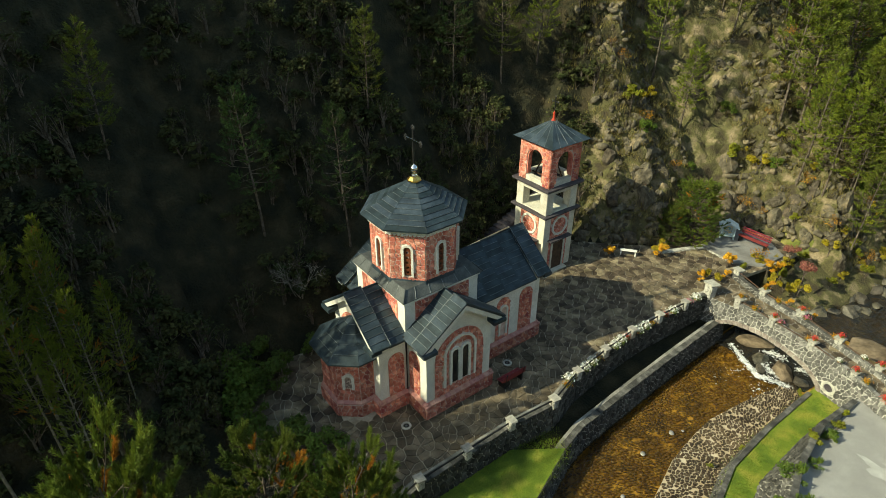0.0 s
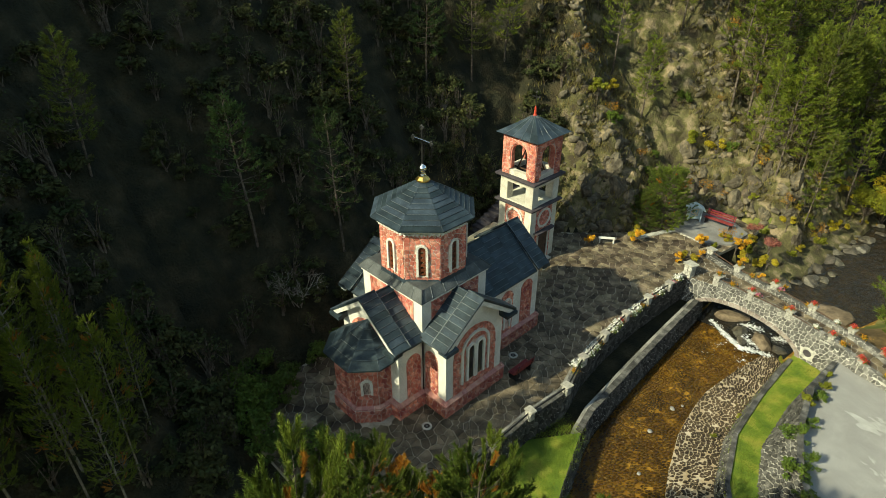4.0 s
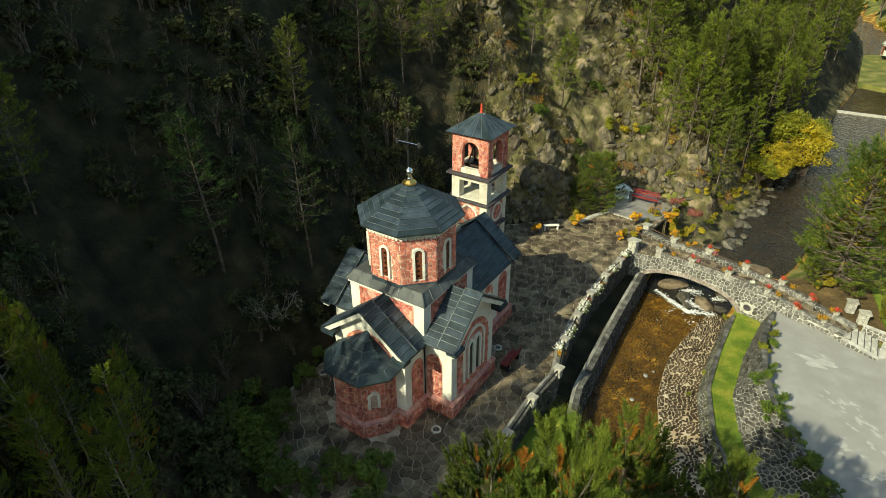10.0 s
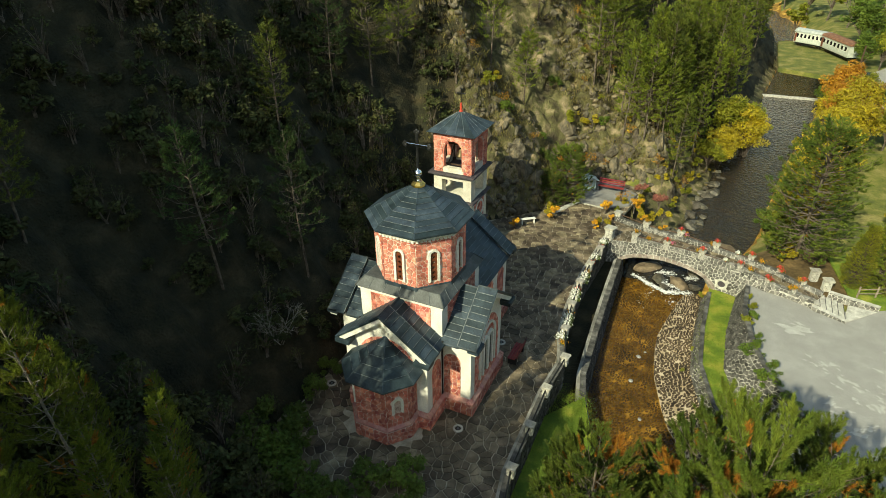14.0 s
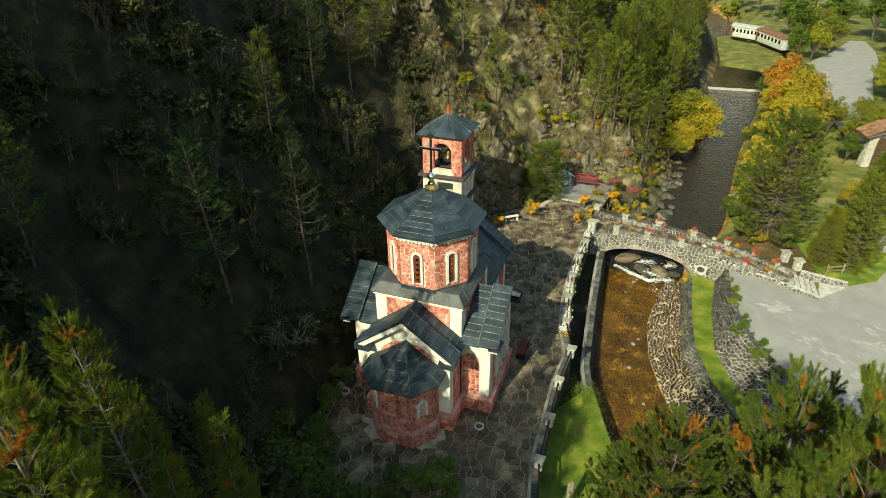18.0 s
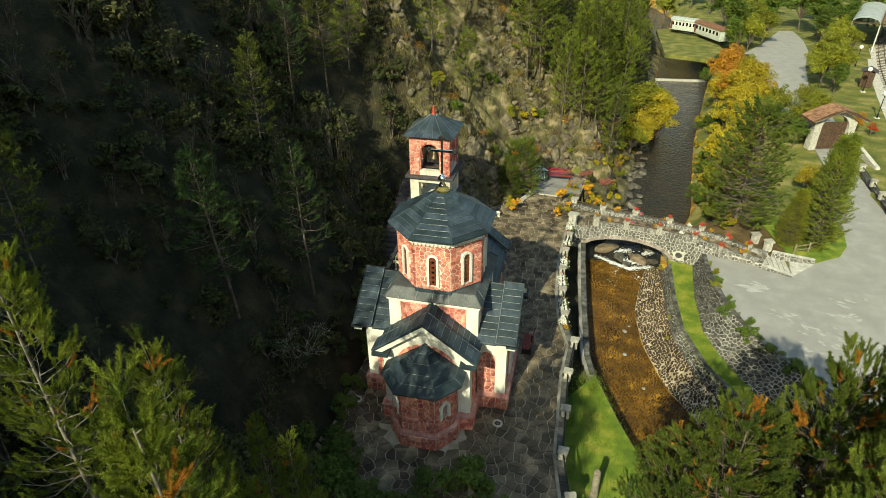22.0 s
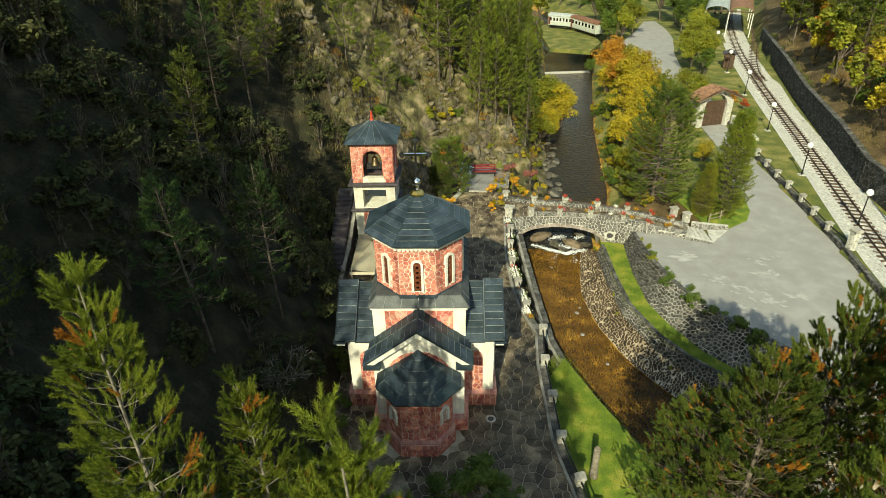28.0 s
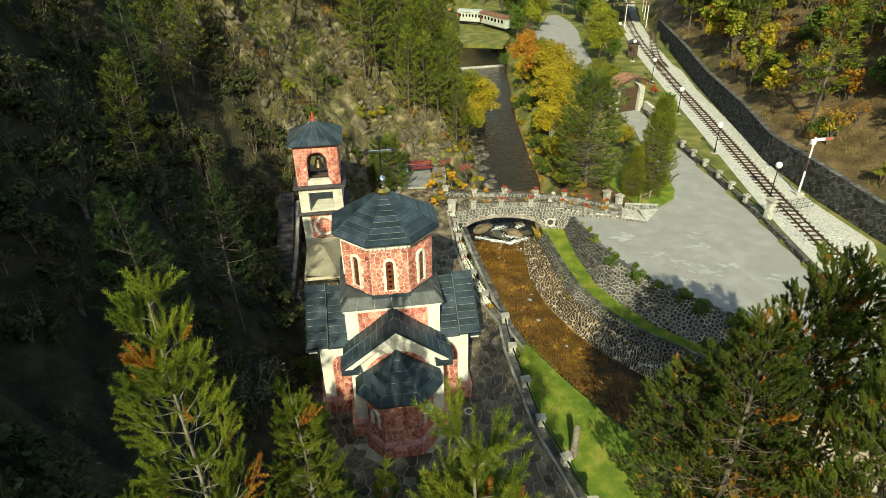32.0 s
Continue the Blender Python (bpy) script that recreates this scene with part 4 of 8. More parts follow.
cornice = part("cornice", octo_bm([(APO + 0.05, DZ1 - 0.16), (APO + 0.12, DZ1 - 0.02), (APO + 0.12, DZ1 + 0.14)]), TRIM_WHITE, church, "white plaster cornice with a scalloped edge")
part("flashing", octo_bm([(APO + 0.08, 6.72), (APO + 0.03, 6.92)]), ROOF, skirt)
for k in range(8):
    m = Matrix.Rotation(k * math.pi / 4, 4, "Z")
    near = k in (0, 1, 7, 6)
    wins = arched_window(drum, m, -APO - 0.02, 0, 0.17, 7.12, 8.55, 0.11)
    hole = ccw(arch_line(0.26, 7.08, 8.55, 10))
    polys = trim(cells(-side / 2, side / 2, 6.86, DZ1 - 0.12, 0.225, 0.21, rc, 0.42), None, hole)
    lay(polys, lambda u, w, h, m=m: m @ Vector((u, -APO - h, w)), 0.021, 0.03, RED, drum, rc, pieces=70 if k in (0, 1, 7, 2) else 0)
    for j in range(9):
        x = -side / 2 + (j + 0.5) * side / 9
        part("scallop", lathe_bm([(0.001, -0.03), (0.085, 0.0), (0.085, 0.07), (0.001, 0.08)], 8), TRIM_WHITE, cornice, m=m @ Matrix.Translation((x, -APO - 0.06, DZ1 - 0.2))) if k in (0, 1, 7, 2) else None

# the dome roof: eight slopes of sheets in courses
EA, EZ, AZ = 2.38, 9.7, 11.24
dome = part("dome_roof", octo_bm([(EA, EZ - 0.02), (0.05, AZ - 0.04)]), ROOF, church, "eight-sided dark blue-grey sheet metal tent roof")
part("fascia", octo_bm([(EA - 0.02, EZ - 0.07), (EA + 0.02, EZ - 0.06), (EA + 0.02, EZ)]), ROOF, dome)
pts, tip = octagon(EA + 0.03, EZ), Vector((0, 0, AZ))
for k in range(8):
    a, b = Vector(pts[k]), Vector(pts[(k + 1) % 8])
    courses = 10
    n = (b - a).cross(tip - a).normalized()
    for c in range(courses):
        s, t = c / courses, min((c + 1) / courses, 0.97)
        p, q, r, u = a.lerp(tip, s), b.lerp(tip, s), b.lerp(tip, t), a.lerp(tip, t)
        lo, hi = n * 0.035, n * 0.006
        v = [p - n * 0.01, q - n * 0.01, r - n * 0.01, u - n * 0.01, p + lo, q + lo, r + hi, u + hi]
        put("roof_sheet", mesh_of("roof_sheet", v, [(3, 2, 1, 0), (4, 5, 6, 7), (0, 1, 5, 4), (1, 2, 6, 5), (2, 3, 7, 6), (3, 0, 4, 7)], ROOF), dome)
        if c and k in (4, 5, 6, 7, 0):
            ridge_bar(p.lerp(q, 0.03) + lo, p.lerp(q, 0.97) + lo, 0.008, dome, SEAM, "seam")
    ridge_bar(a, tip.lerp(a, 0.02), 0.035, dome)

# finial and cross
finial = part("finial", lathe_bm([(0.05, 11.28), (0.19, 11.3), (0.15, 11.42), (0.09, 11.52), (0.12, 11.56), (0.19, 11.66), (0.19, 11.74), (0.13, 11.84), (0.05, 11.88), (0.04, 11.95)], 16), SILVER, church, "polished silver ball finial", smooth=True)
part("collar", lathe_bm([(0.10, 11.08), (0.34, 11.12), (0.34, 11.19), (0.28, 11.24), (0.16, 11.34)], 8), GOLD, finial, "gold collar")
cross = part("cross", box_bm(-0.05, 0.05, -0.035, 0.035, 11.9, 13.6, 0.012), IRON, church, "dark metal cross with trefoil ends and silver edges")
part("cross_arm", box_bm(-0.52, 0.52, -0.04, 0.04, 12.98, 13.1, 0.012), SILVER, cross)
def trefoil(px, pz, ang):
    bm = bmesh.new()
    for dx, dz in ((0.0, 0.0), (0.075, 0.075), (-0.075, 0.075), (0.0, 0.13)):
        r = bmesh.ops.create_uvsphere(bm, u_segments=10, v_segments=6, radius=0.085)
        for v in r["verts"]:
            v.co.y *= 0.5
            v.co.x += dx
            v.co.z += dz
    return part("trefoil", bm, IRON, cross, smooth=True, m=Matrix.Translation((px, 0, pz)) @ Matrix.Rotation(ang, 4, "Y"))
trefoil(0, 13.58, 0), trefoil(0.52, 13.04, math.pi / 2), trefoil(-0.52, 13.04, -math.pi / 2)

# the apse
AP = [(-1.5, -3.6), (-1.5, -4.36), (-0.8, -5.22), (0.8, -5.22), (1.5, -4.36), (1.5, -3.6)]
def grown(d):
    return [(-1.5 - d, -3.6), (-1.5 - d, -4.36 - d * 0.41), (-0.8 - d * 0.41, -5.22 - d), (0.8 + d * 0.41, -5.22 - d), (1.5 + d, -4.36 - d * 0.41), (1.5 + d, -3.6)]
def apse_bm(rings):
    bm = bmesh.new()
    vs = [[bm.verts.new((x, y - CY, z)) for x, y in grown(d)] for d, z in rings]
    for a, b in zip(vs, vs[1:]):
        for k in range(6):
            bm.faces.new((a[k], a[(k + 1) % 6], b[(k + 1) % 6], b[k]))
    bm.faces.new(vs[0][::-1]), bm.faces.new(vs[-1])
    bmesh.ops.recalc_face_normals(bm, faces=bm.faces)
    return bm
apse = part("apse", apse_bm([(0, 0.0), (0, 3.54)]), RED_MORTAR, church, "five-sided apse of red rubble stone")
part("cornice", apse_bm([(0.03, 3.38), (0.1, 3.44), (0.1, 3.54)]), TRIM_WHITE, apse)
part("plinth", apse_bm([(0.16, 0.0), (0.16, 0.78)]), RED_MORTAR, apse)
gp = grown(0.16)
for k in range(5):
    for line, z0, z1, d in ((AP, 0.95, 3.38, 0), (gp, 0.0, 0.76, 1)):
        (ax, ay), (bx, by) = line[k], line[k + 1]
        ln = math.hypot(bx - ax, by - ay)
        to = plane_map((ax, ay - CY, 0), (bx - ax, by - ay, 0), (0, 0, 1))
        hole = None
        if d == 0 and k in (1, 3):
            hole = ccw(arch_line(0.27, 1.72, 2.4, 8, ln / 2))
        lay(trim(cells(0, ln, z0, z1, 0.25, 0.23, rc, 0.42), None, hole), to, 0.021, 0.03, RED, apse, rc, pieces=46 if k in (1, 2, 3) and d == 0 else 14)
    (ax, ay), (bx, by) = gp[k], gp[k + 1]
    (cx, cy), (dx, dy) = AP[k], AP[k + 1]
    n = max(2, round(math.hypot(bx - ax, by - ay) / 0.32))
    for j in range(n):
        s, t = (j + 0.03) / n, (j + 0.97) / n
        L = lambda p, q, f, z: (p[0] + (q[0] - p[0]) * f, p[1] + (q[1] - p[1]) * f - CY, z)
        o, i = ((ax, ay), (bx, by)), ((cx, cy), (dx, dy))
        v = [L(*o, s, 0.78), L(*o, t, 0.78), L(*i, t, 0.78), L(*i, s, 0.78), L(*o, s, 0.86), L(*o, t, 0.86), L(*i, t, 0.98), L(*i, s, 0.98)]
        put("cap_stone", mesh_of("cap_stone", v, [(3, 2, 1, 0), (4, 5, 6, 7), (0, 1, 5, 4), (1, 2, 6, 5), (2, 3, 7, 6), (3, 0, 4, 7)], CAPSTONE), apse)
    if k in (1, 3):
        (ax, ay), (bx, by) = AP[k], AP[k + 1]
        ang = math.atan2(by - ay, bx - ax)
        arched_window(apse, Matrix.Translation(((ax + bx) / 2, (ay + by) / 2 - CY, 0)) @ Matrix.Rotation(ang, 4, "Z"), -0.02, 0, 0.17, 1.75, 2.4, 0.12, lattice=False)
apse_roof = part("apse_roof", apse_bm([(0.44, 3.53), (0.44, 3.6)]), ROOF, church, "dark sheet metal half-cone roof over the apse")
rim = [Vector((x, y - CY, 3.6)) for x, y in grown(0.44)]
tipa = Vector((0, -3.72, 5.0))
for k in range(5):
    a, b = rim[k], rim[k + 1]
    n = (b - a).cross(tipa - a).normalized()
    n = -n if n.z < 0 else n
    for c in range(5):
        s, t = c / 5, (c + 1) / 5
        p, q, r, u = a.lerp(tipa, s), b.lerp(tipa, s), b.lerp(tipa, t), a.lerp(tipa, t)
        v = [p - n * 0.03, q - n * 0.03, r - n * 0.03, u - n * 0.03, p + n * 0.03, q + n * 0.03, r + n * 0.005, u + n * 0.005]
        put("roof_sheet", mesh_of("roof_sheet", v, [(3, 2, 1, 0), (4, 5, 6, 7), (0, 1, 5, 4), (1, 2, 6, 5), (2, 3, 7, 6), (3, 0, 4, 7)], ROOF), apse_roof)
        if c:
            ridge_bar(p.lerp(q, 0.05) + n * 0.032, p.lerp(q, 0.95) + n * 0.032, 0.008, apse_roof, SEAM, "seam")
    ridge_bar(a, tipa, 0.03, apse_roof), ridge_bar(b, tipa, 0.03, apse_roof) if k == 4 else None
# gable-foot returns and downpipes
for m, out, ze in ((ms, 4.06, 4.58), (mn, 4.06, 4.58), (me_, 4.16, 4.5), (mw, 7.3, 4.5)):
    for s in (-1, 1):
        x0, x1 = sorted((s * 1.72, s * 2.5))
        bm = prism_bm([(x0, ze - 0.24), (x1, ze - 0.24), (x1, ze - 0.06), (x0, ze - 0.06)], -out - 0.1, -out + 0.46)
        for v in bm.verts:
            if v.co.y > -out and v.co.z > ze - 0.1:
                v.co.z += 0.14
        part("gable_return", bm, ROOF, church, m=m)
for s in (-1, 1):
    pipe = part("downpipe", tube_bm([(s * 2.16, -2.16, 0.15), (s * 2.16, -2.16, 4.2), (s * 2.3, -2.4, 4.5)], [0.055] * 3, 10), IRON, church, "black rainwater downpipe", smooth=True)

# ---- the bell tower ----
TX, TY, TH = -3.73, 13.27, 1.40
tower = thing("bell_tower", "square cream stone and red rubble bell tower with open belfry", "bell tower", at=(TX, TY, 0))
shaft = part("shaft", box_bm(-TH, TH, -TH, TH, 0, 4.34), LIMESTONE, tower, "cream cut-stone shaft with red rubble panels")
slab2 = part("slab", box_bm(-1.66, 1.66, -1.66, 1.66, 4.34, 4.47, 0.02), SLAB, tower, "dark slate cornice slab")
part("slab", box_bm(-1.68, 1.68, -1.68, 1.68, 6.22, 6.38, 0.02), SLAB, tower, "dark slate cornice slab")
part("floor", box_bm(-1.36, 1.36, -1.36, 1.36, 4.48, 4.56), LIMESTONE, tower)
for x in (-1, 1):
    for y in (-1, 1):
        part("pier", box_bm(*sorted((x * TH, x * (TH - 0.62))), *sorted((y * TH, y * (TH - 0.62))), 4.47, 6.22, 0.015), LIMESTONE, tower)
for turn in (0, 90, 180, 270):
    m = arm_frame(turn)
    part("lintel", prism_bm([(-TH + 0.62, 5.86), (TH - 0.62, 5.86), (TH - 0.62, 6.22), (-TH + 0.62, 6.22)], -TH, -TH + 0.4), LIMESTONE, tower, m=m)
    part("panel", prism_bm([(-0.85, 0.02), (0.85, 0.02), (0.85, 4.3), (-0.85, 4.3)], -TH - 0.012, -TH + 0.02), RED_MORTAR, shaft, m=m)
    ang = [j * math.tau / 24 for j in range(24)]
    circle = lambda r: [(r * math.cos(a), 3.42 + r * math.sin(a)) for a in ang]
    part("roundel", ring_bm(circle(0.58), circle(0.72), -TH - 0.09, -TH, True), TRIM_WHITE, shaft, "white stone ring", m=m)
    inner = trim(cells(-0.58, 0.58, 2.84, 4.0, 0.24, 0.22, rc, 0.42), circle(0.57), None)
    outer = trim(cells(-0.85, 0.85, 2.56, 4.3, 0.24, 0.22, rc, 0.42), None, circle(0.73))
    lower = cells(-0.85, 0.85, 0.02, 2.5, 0.26, 0.24, rc, 0.42)
    lay(inner + outer, lambda u, w, h, m=m: m @ Vector((u, -TH - 0.012 - h, w)), 0.021, 0.03, RED, shaft, rc, pieces=40 if turn in (0, 90) else 0)
    if turn in (90, 0):
        door = part("door", prism_bm([(-0.5, 0.12), (0.5, 0.12), (0.5, 2.2), (-0.5, 2.2)], -TH - 0.06, -TH + 0.05), WOOD_DARK, tower, "dark plank door under a small slate hood", m=m)
        part("door_frame", ring_bm([(-0.5, 0.1), (-0.5, 2.2), (0.5, 2.2), (0.5, 0.1)], [(-0.64, 0.1), (-0.64, 2.36), (0.64, 2.36), (0.64, 0.1)], -TH - 0.1, -TH), LIMESTONE, door, m=m)
        part("handle", prism_bm([(0.36, 1.05), (0.42, 1.05), (0.42, 1.2), (0.36, 1.2)], -TH - 0.12, -TH - 0.06), IRON, door, m=m)
        part("hood", prism_bm([(-0.98, 2.44), (0.98, 2.44), (0.98, 2.53), (-0.98, 2.53)], -TH - 0.36, -TH + 0.02), SLAB, tower, m=m)
        lower = trim(lower, None, ccw([(-0.64, 0.0), (-0.64, 2.42), (0.64, 2.42), (0.64, 0.0)]))
        part("step", prism_bm([(-0.75, 0.0), (0.75, 0.0), (0.75, 0.12), (-0.75, 0.12)], -TH - 0.42, -TH), LIMESTONE, tower, m=m)
    lay(lower, lambda u, w, h, m=m: m @ Vector((u, -TH - 0.012 - h, w)), 0.021, 0.03, RED, shaft, rc, pieces=0)
    # belfry wall with an open arch
    B0, B1, BH = 6.38, 9.08, 1.36
    inner_l, steps = arch_line(0.72, B0 + 0.42, 7.95, 12), 12
    outer_l = [(-BH, B0)] + [(-BH + 2 * BH * j / steps, B1) for j in range(steps + 1)] + [(BH, B0)]
    bw = part("belfry_wall", ring_bm(inner_l, outer_l, -BH, -BH + 0.4), RED_MORTAR, tower, "red rubble belfry wall with an open round arch", m=m)
    part("sill", prism_bm([(-0.8, B0), (0.8, B0), (0.8, B0 + 0.34), (-0.8, B0 + 0.34)], -BH + 0.02, -BH + 0.38), LIMESTONE, tower, m=m)
    polys = trim(cells(-BH, BH, B0, B1, 0.25, 0.23, rc, 0.42), None, ccw(arch_line(0.71, B0 - 0.1, 7.95, 12)))
    lay(polys, lambda u, w, h, m=m: m @ Vector((u, -BH - h, w)), 0.021, 0.03, RED, bw, rc, pieces=60 if turn in (0, 90) else 0)
    part("arch_rib", ring_bm(arch_line(0.64, B0 + 0.42, 7.95, 12), arch_line(0.715, B0 + 0.42, 7.95, 12), -BH + 0.05, -BH + 0.36), RED, tower, m=m)
part("cornice", box_bm(-1.46, 1.46, -1.46, 1.46, 9.06, 9.16), TRIM_WHITE, tower)
troof = part("roof", square_ring(1.7, 0.04, 9.17, 10.28), ROOF, tower, "blue-grey sheet metal pyramid roof with flared eaves")
for turn in (0, 90, 180, 270):
    m = arm_frame(turn)
    a, b, tip = m @ Vector((-1.72, -1.72, 9.18)), m @ Vector((1.72, -1.72, 9.18)), Vector((0, 0, 10.32))
    ka, kb = m @ Vector((-1.2, -1.2, 9.5)), m @ Vector((1.2, -1.2, 9.5))
    for p, q, r, u in ((a, b, kb, ka), (ka, kb, tip, tip)):
        n = (q - p).cross(u - p).normalized()
        for j in range(5):
            s, t = j / 5, (j + 1) / 5
            v0, v1, v2, v3 = p.lerp(q, s), p.lerp(q, t), u.lerp(r, t), u.lerp(r, s)
            vv = [v0 - n * 0.02, v1 - n * 0.02, v2 - n * 0.02, v3 - n * 0.02, v0 + n * 0.02, v1 + n * 0.02, v2 + n * 0.02, v3 + n * 0.02]
            put("roof_sheet", mesh_of("roof_sheet", vv, [(3, 2, 1, 0), (4, 5, 6, 7), (0, 1, 5, 4), (1, 2, 6, 5), (2, 3, 7, 6), (3, 0, 4, 7)], ROOF), troof)
            if j:
                ridge_bar(v0 + n * 0.025, v3 + n * 0.025, 0.013, troof, SEAM, "seam")
    ridge_bar(a, ka, 0.03, troof), ridge_bar(ka, tip, 0.03, troof)
fin = part("finial", lathe_bm([(0.20, 10.16), (0.12, 10.32), (0.06, 10.45), (0.10, 10.55), (0.05, 10.63), (0.09, 10.72), (0.03, 10.82), (0.02, 10.9)], 12), RED_PAINT, tower, "red painted turned finial", smooth=True)
tc_ = part("cross", box_bm(-0.03, 0.03, -0.025, 0.025, 10.88, 11.75, 0.008), IRON, tower, "black iron cross")
part("cross_arm", box_bm(-0.24, 0.24, -0.025, 0.025, 11.42, 11.49, 0.008), IRON, tc_)
for x, z in ((-0.24, 11.455), (0.24, 11.455), (0, 11.75)):
    part("trefoil", lathe_bm([(0.001, -0.05), (0.075, 0), (0.001, 0.05)], 8), IRON, tc_, m=Matrix.Translation((x, 0, z)) @ Matrix.Rotation(math.pi / 2, 4, "X"))
frame_ = part("bell_frame", box_bm(-1.0, 1.0, -0.06, 0.06, 7.9, 8.02), WOOD_DARK, tower, "dark timber bell frame")
for x in (-0.75, 0.75):
    part("brace", tube_bm([(x, -0.5, 6.5), (x * 0.6, 0, 7.95)], [0.05, 0.05], 6), WOOD_DARK, frame_)
    part("brace", tube_bm([(x, 0.5, 6.5), (x * 0.6, 0, 7.95)], [0.05, 0.05], 6), WOOD_DARK, frame_)
part("rail", box_bm(-0.95, 0.95, -0.55, -0.47, 6.62, 6.7), WOOD_DARK, frame_)
bell = part("bell", lathe_bm([(0.34, 7.12), (0.33, 7.16), (0.25, 7.3), (0.20, 7.5), (0.17, 7.62), (0.08, 7.7), (0.03, 7.74), (0.03, 7.9)], 16), BRONZE, tower, "aged bronze bell", smooth=True)
# ---- terrace paving ----
PAVE = PLAZA + [(-4.6, -9.6), (-4.75, 6), (-6.4, 10), (-6.4, 15.4), (-2.7, 18.5), (0.2, 21.6), (0.9, 27.8), (4.4, 29.8), (6.9, 28.8), (6.5, 25.0), (6.05, 22.4)]
paving = flat_sheet("pavement", PAVE, -0.02, PAVING_JOINT, "terrace of irregular brown-grey flagstones with pale joints", 0.25)
rp = random.Random(21)
flags = []
for poly in cells(-6.5, 7.6, -9.6, 30, 0.44, 0.42, rp, 0.6):
    c = centre(poly)
    if inside(PAVE, np.array([c[0]]), np.array([c[1]]))[0]:
        x, y = c
        if abs(x) < 2.0 and -5.2 < y < 7.0 or abs(x) < 3.5 and abs(y - CY) < 1.9 or abs(x - TX) < 1.3 and abs(y - TY) < 1.3:
            continue
        d = side_of(PLAZA, x, y)[0]
        for k in range(len(PAVE)):
            (ax, ay), (bx, by) = PAVE[k - 1], PAVE[k]
            if math.hypot(x - (ax + bx) / 2, y - (ay + by) / 2) < math.hypot(bx - ax, by - ay) / 2 + 0.6:
                f = ((x - ax) * (bx - ax) + (y - ay) * (by - ay)) / ((bx - ax) ** 2 + (by - ay) ** 2)
                if -0.05 < f < 1.05:
                    nx, ny = by - ay, ax - bx
                    if (x - ax) * nx + (y - ay) * ny > 0:
                        nx, ny = -nx, -ny
                    poly = clip(poly, ax, ay, nx, ny)
        if len(poly) > 2:
            flags.append(poly)
lay(flags, lambda u, w, h: Vector((u, w, h - 0.02)), 0.024, 0.04, PAVING, paving, rp, "flagstone", 300, first=lambda u, w: math.hypot(u - 4.5, w - 1), uneven=0.25, round_off=0.3)

# ---- posts and rails along the terrace edge ----
post_me = bpy.data.meshes.new("shaft")
bm = box_bm(-0.2, 0.2, -0.2, 0.2, 0.0, 0.72, 0.02)
bm.to_mesh(post_me), bm.free()
post_me.materials.append(GREY_STONE)
def post_stones(name, w, h, size, material, seed):
    """Rubble on the four faces of a square post, as one mesh."""
    r, v, f = random.Random(seed), [], []
    for k in range(4):
        m = Matrix.Rotation(k * math.pi / 2, 4, "Z")
        for poly in cells(-w, w, 0.0, h, size, size * 0.8, r, 0.35):
            stone_geometry(poly, lambda a, b, c: m @ Vector((a, -w - c, b)), 0.012, 0.03, r, v, f)
    return mesh_of(name, v, f, material)
shaft_stones = [post_stones("rubble", 0.2, 0.72, 0.17, POST_STONE, s) for s in (1, 2, 3)]
cap_mes = []
for s in (1, 2, 3, 4):
    r = random.Random(s)
    bm = box_bm(-0.3, 0.3, -0.27, 0.27, 0.72, 0.82, 0.02)
    for v in bm.verts:
        v.co.x += r.uniform(-0.05, 0.05)
        v.co.y += r.uniform(-0.05, 0.05)
    cap_mes.append(bpy.data.meshes.new("cap_stone"))
    bm.to_mesh(cap_mes[-1]), bm.free()
    cap_mes[-1].materials.append(POST_CAP)


def stone_post(x, y, z, turn, k, label, group, scale=1.0):
    p = thing("stone_post", label, "post", group, (x, y, z), turn)
    p.scale = (scale, scale, scale)
    put("shaft", post_me, p)
    tagged(put("rubble", shaft_stones[k % 3], p), kind="stuff")
    put("cap_stone", cap_mes[k % 4], p, label="pale rough cap stone")
    return p


def rail_between(a, b, label, z=0.5, r=0.045, group="terrace rails"):
    v = Vector(b) - Vector(a)
    ob = part("handrail", tube_bm([(0, 0, 0), (v.x, v.y, v.z)], [r, r], 6), IRON, None)
    ob.location = (a[0], a[1], a[2] + z)
    return tagged(ob, label, "rail", group)


TERRACE_POSTS = [(5.95, 16.3), (5.78, 13.9), (5.72, 11.4), (5.9, 8.8), (6.2, 6.2), (6.9, 3.7), (6.67, 0.95), (6.72, -1.83), (6.75, -4.55), (7.2, -7.0), (7.6, -9.4)]
for k, (x, y) in enumerate(TERRACE_POSTS):
    stone_post(x, y, 0.03, rp.uniform(-8, 8), k, "short rubble post with a pale rough cap stone", "posts along the terrace edge", 0.8)
for a, b in zip(TERRACE_POSTS, TERRACE_POSTS[1:]):
    rail_between((*a, 0), (*b, 0), "dark round handrail between stone posts", 0.5)

# ---- the stone bridge ----
NEAR = [(5.9, 18.75), (8.0, 19.0), (10.17, 18.9), (12.62, 18.6), (15.14, 18.06), (16.9, 17.3), (18.52, 16.88), (19.7, 16.35)]
FAR = [(5.9, 22.3), (8.35, 21.35), (10.9, 20.95), (13.44, 20.25), (15.8, 19.72), (17.6, 19.15), (19.09, 18.35), (20.3, 17.85)]
def deck_z(f):
    return float(np.interp(f, [0, 1, 2, 3, 4, 5, 6, 7], [0.0, 0.06, 0.08, 0.06, -0.05, -0.2, -0.3, -0.32]))
def on(line, f):
    k = min(int(f), len(line) - 2)
    (ax, ay), (bx, by) = line[k], line[k + 1]
    return ax + (bx - ax) * (f - k), ay + (by - ay) * (f - k)
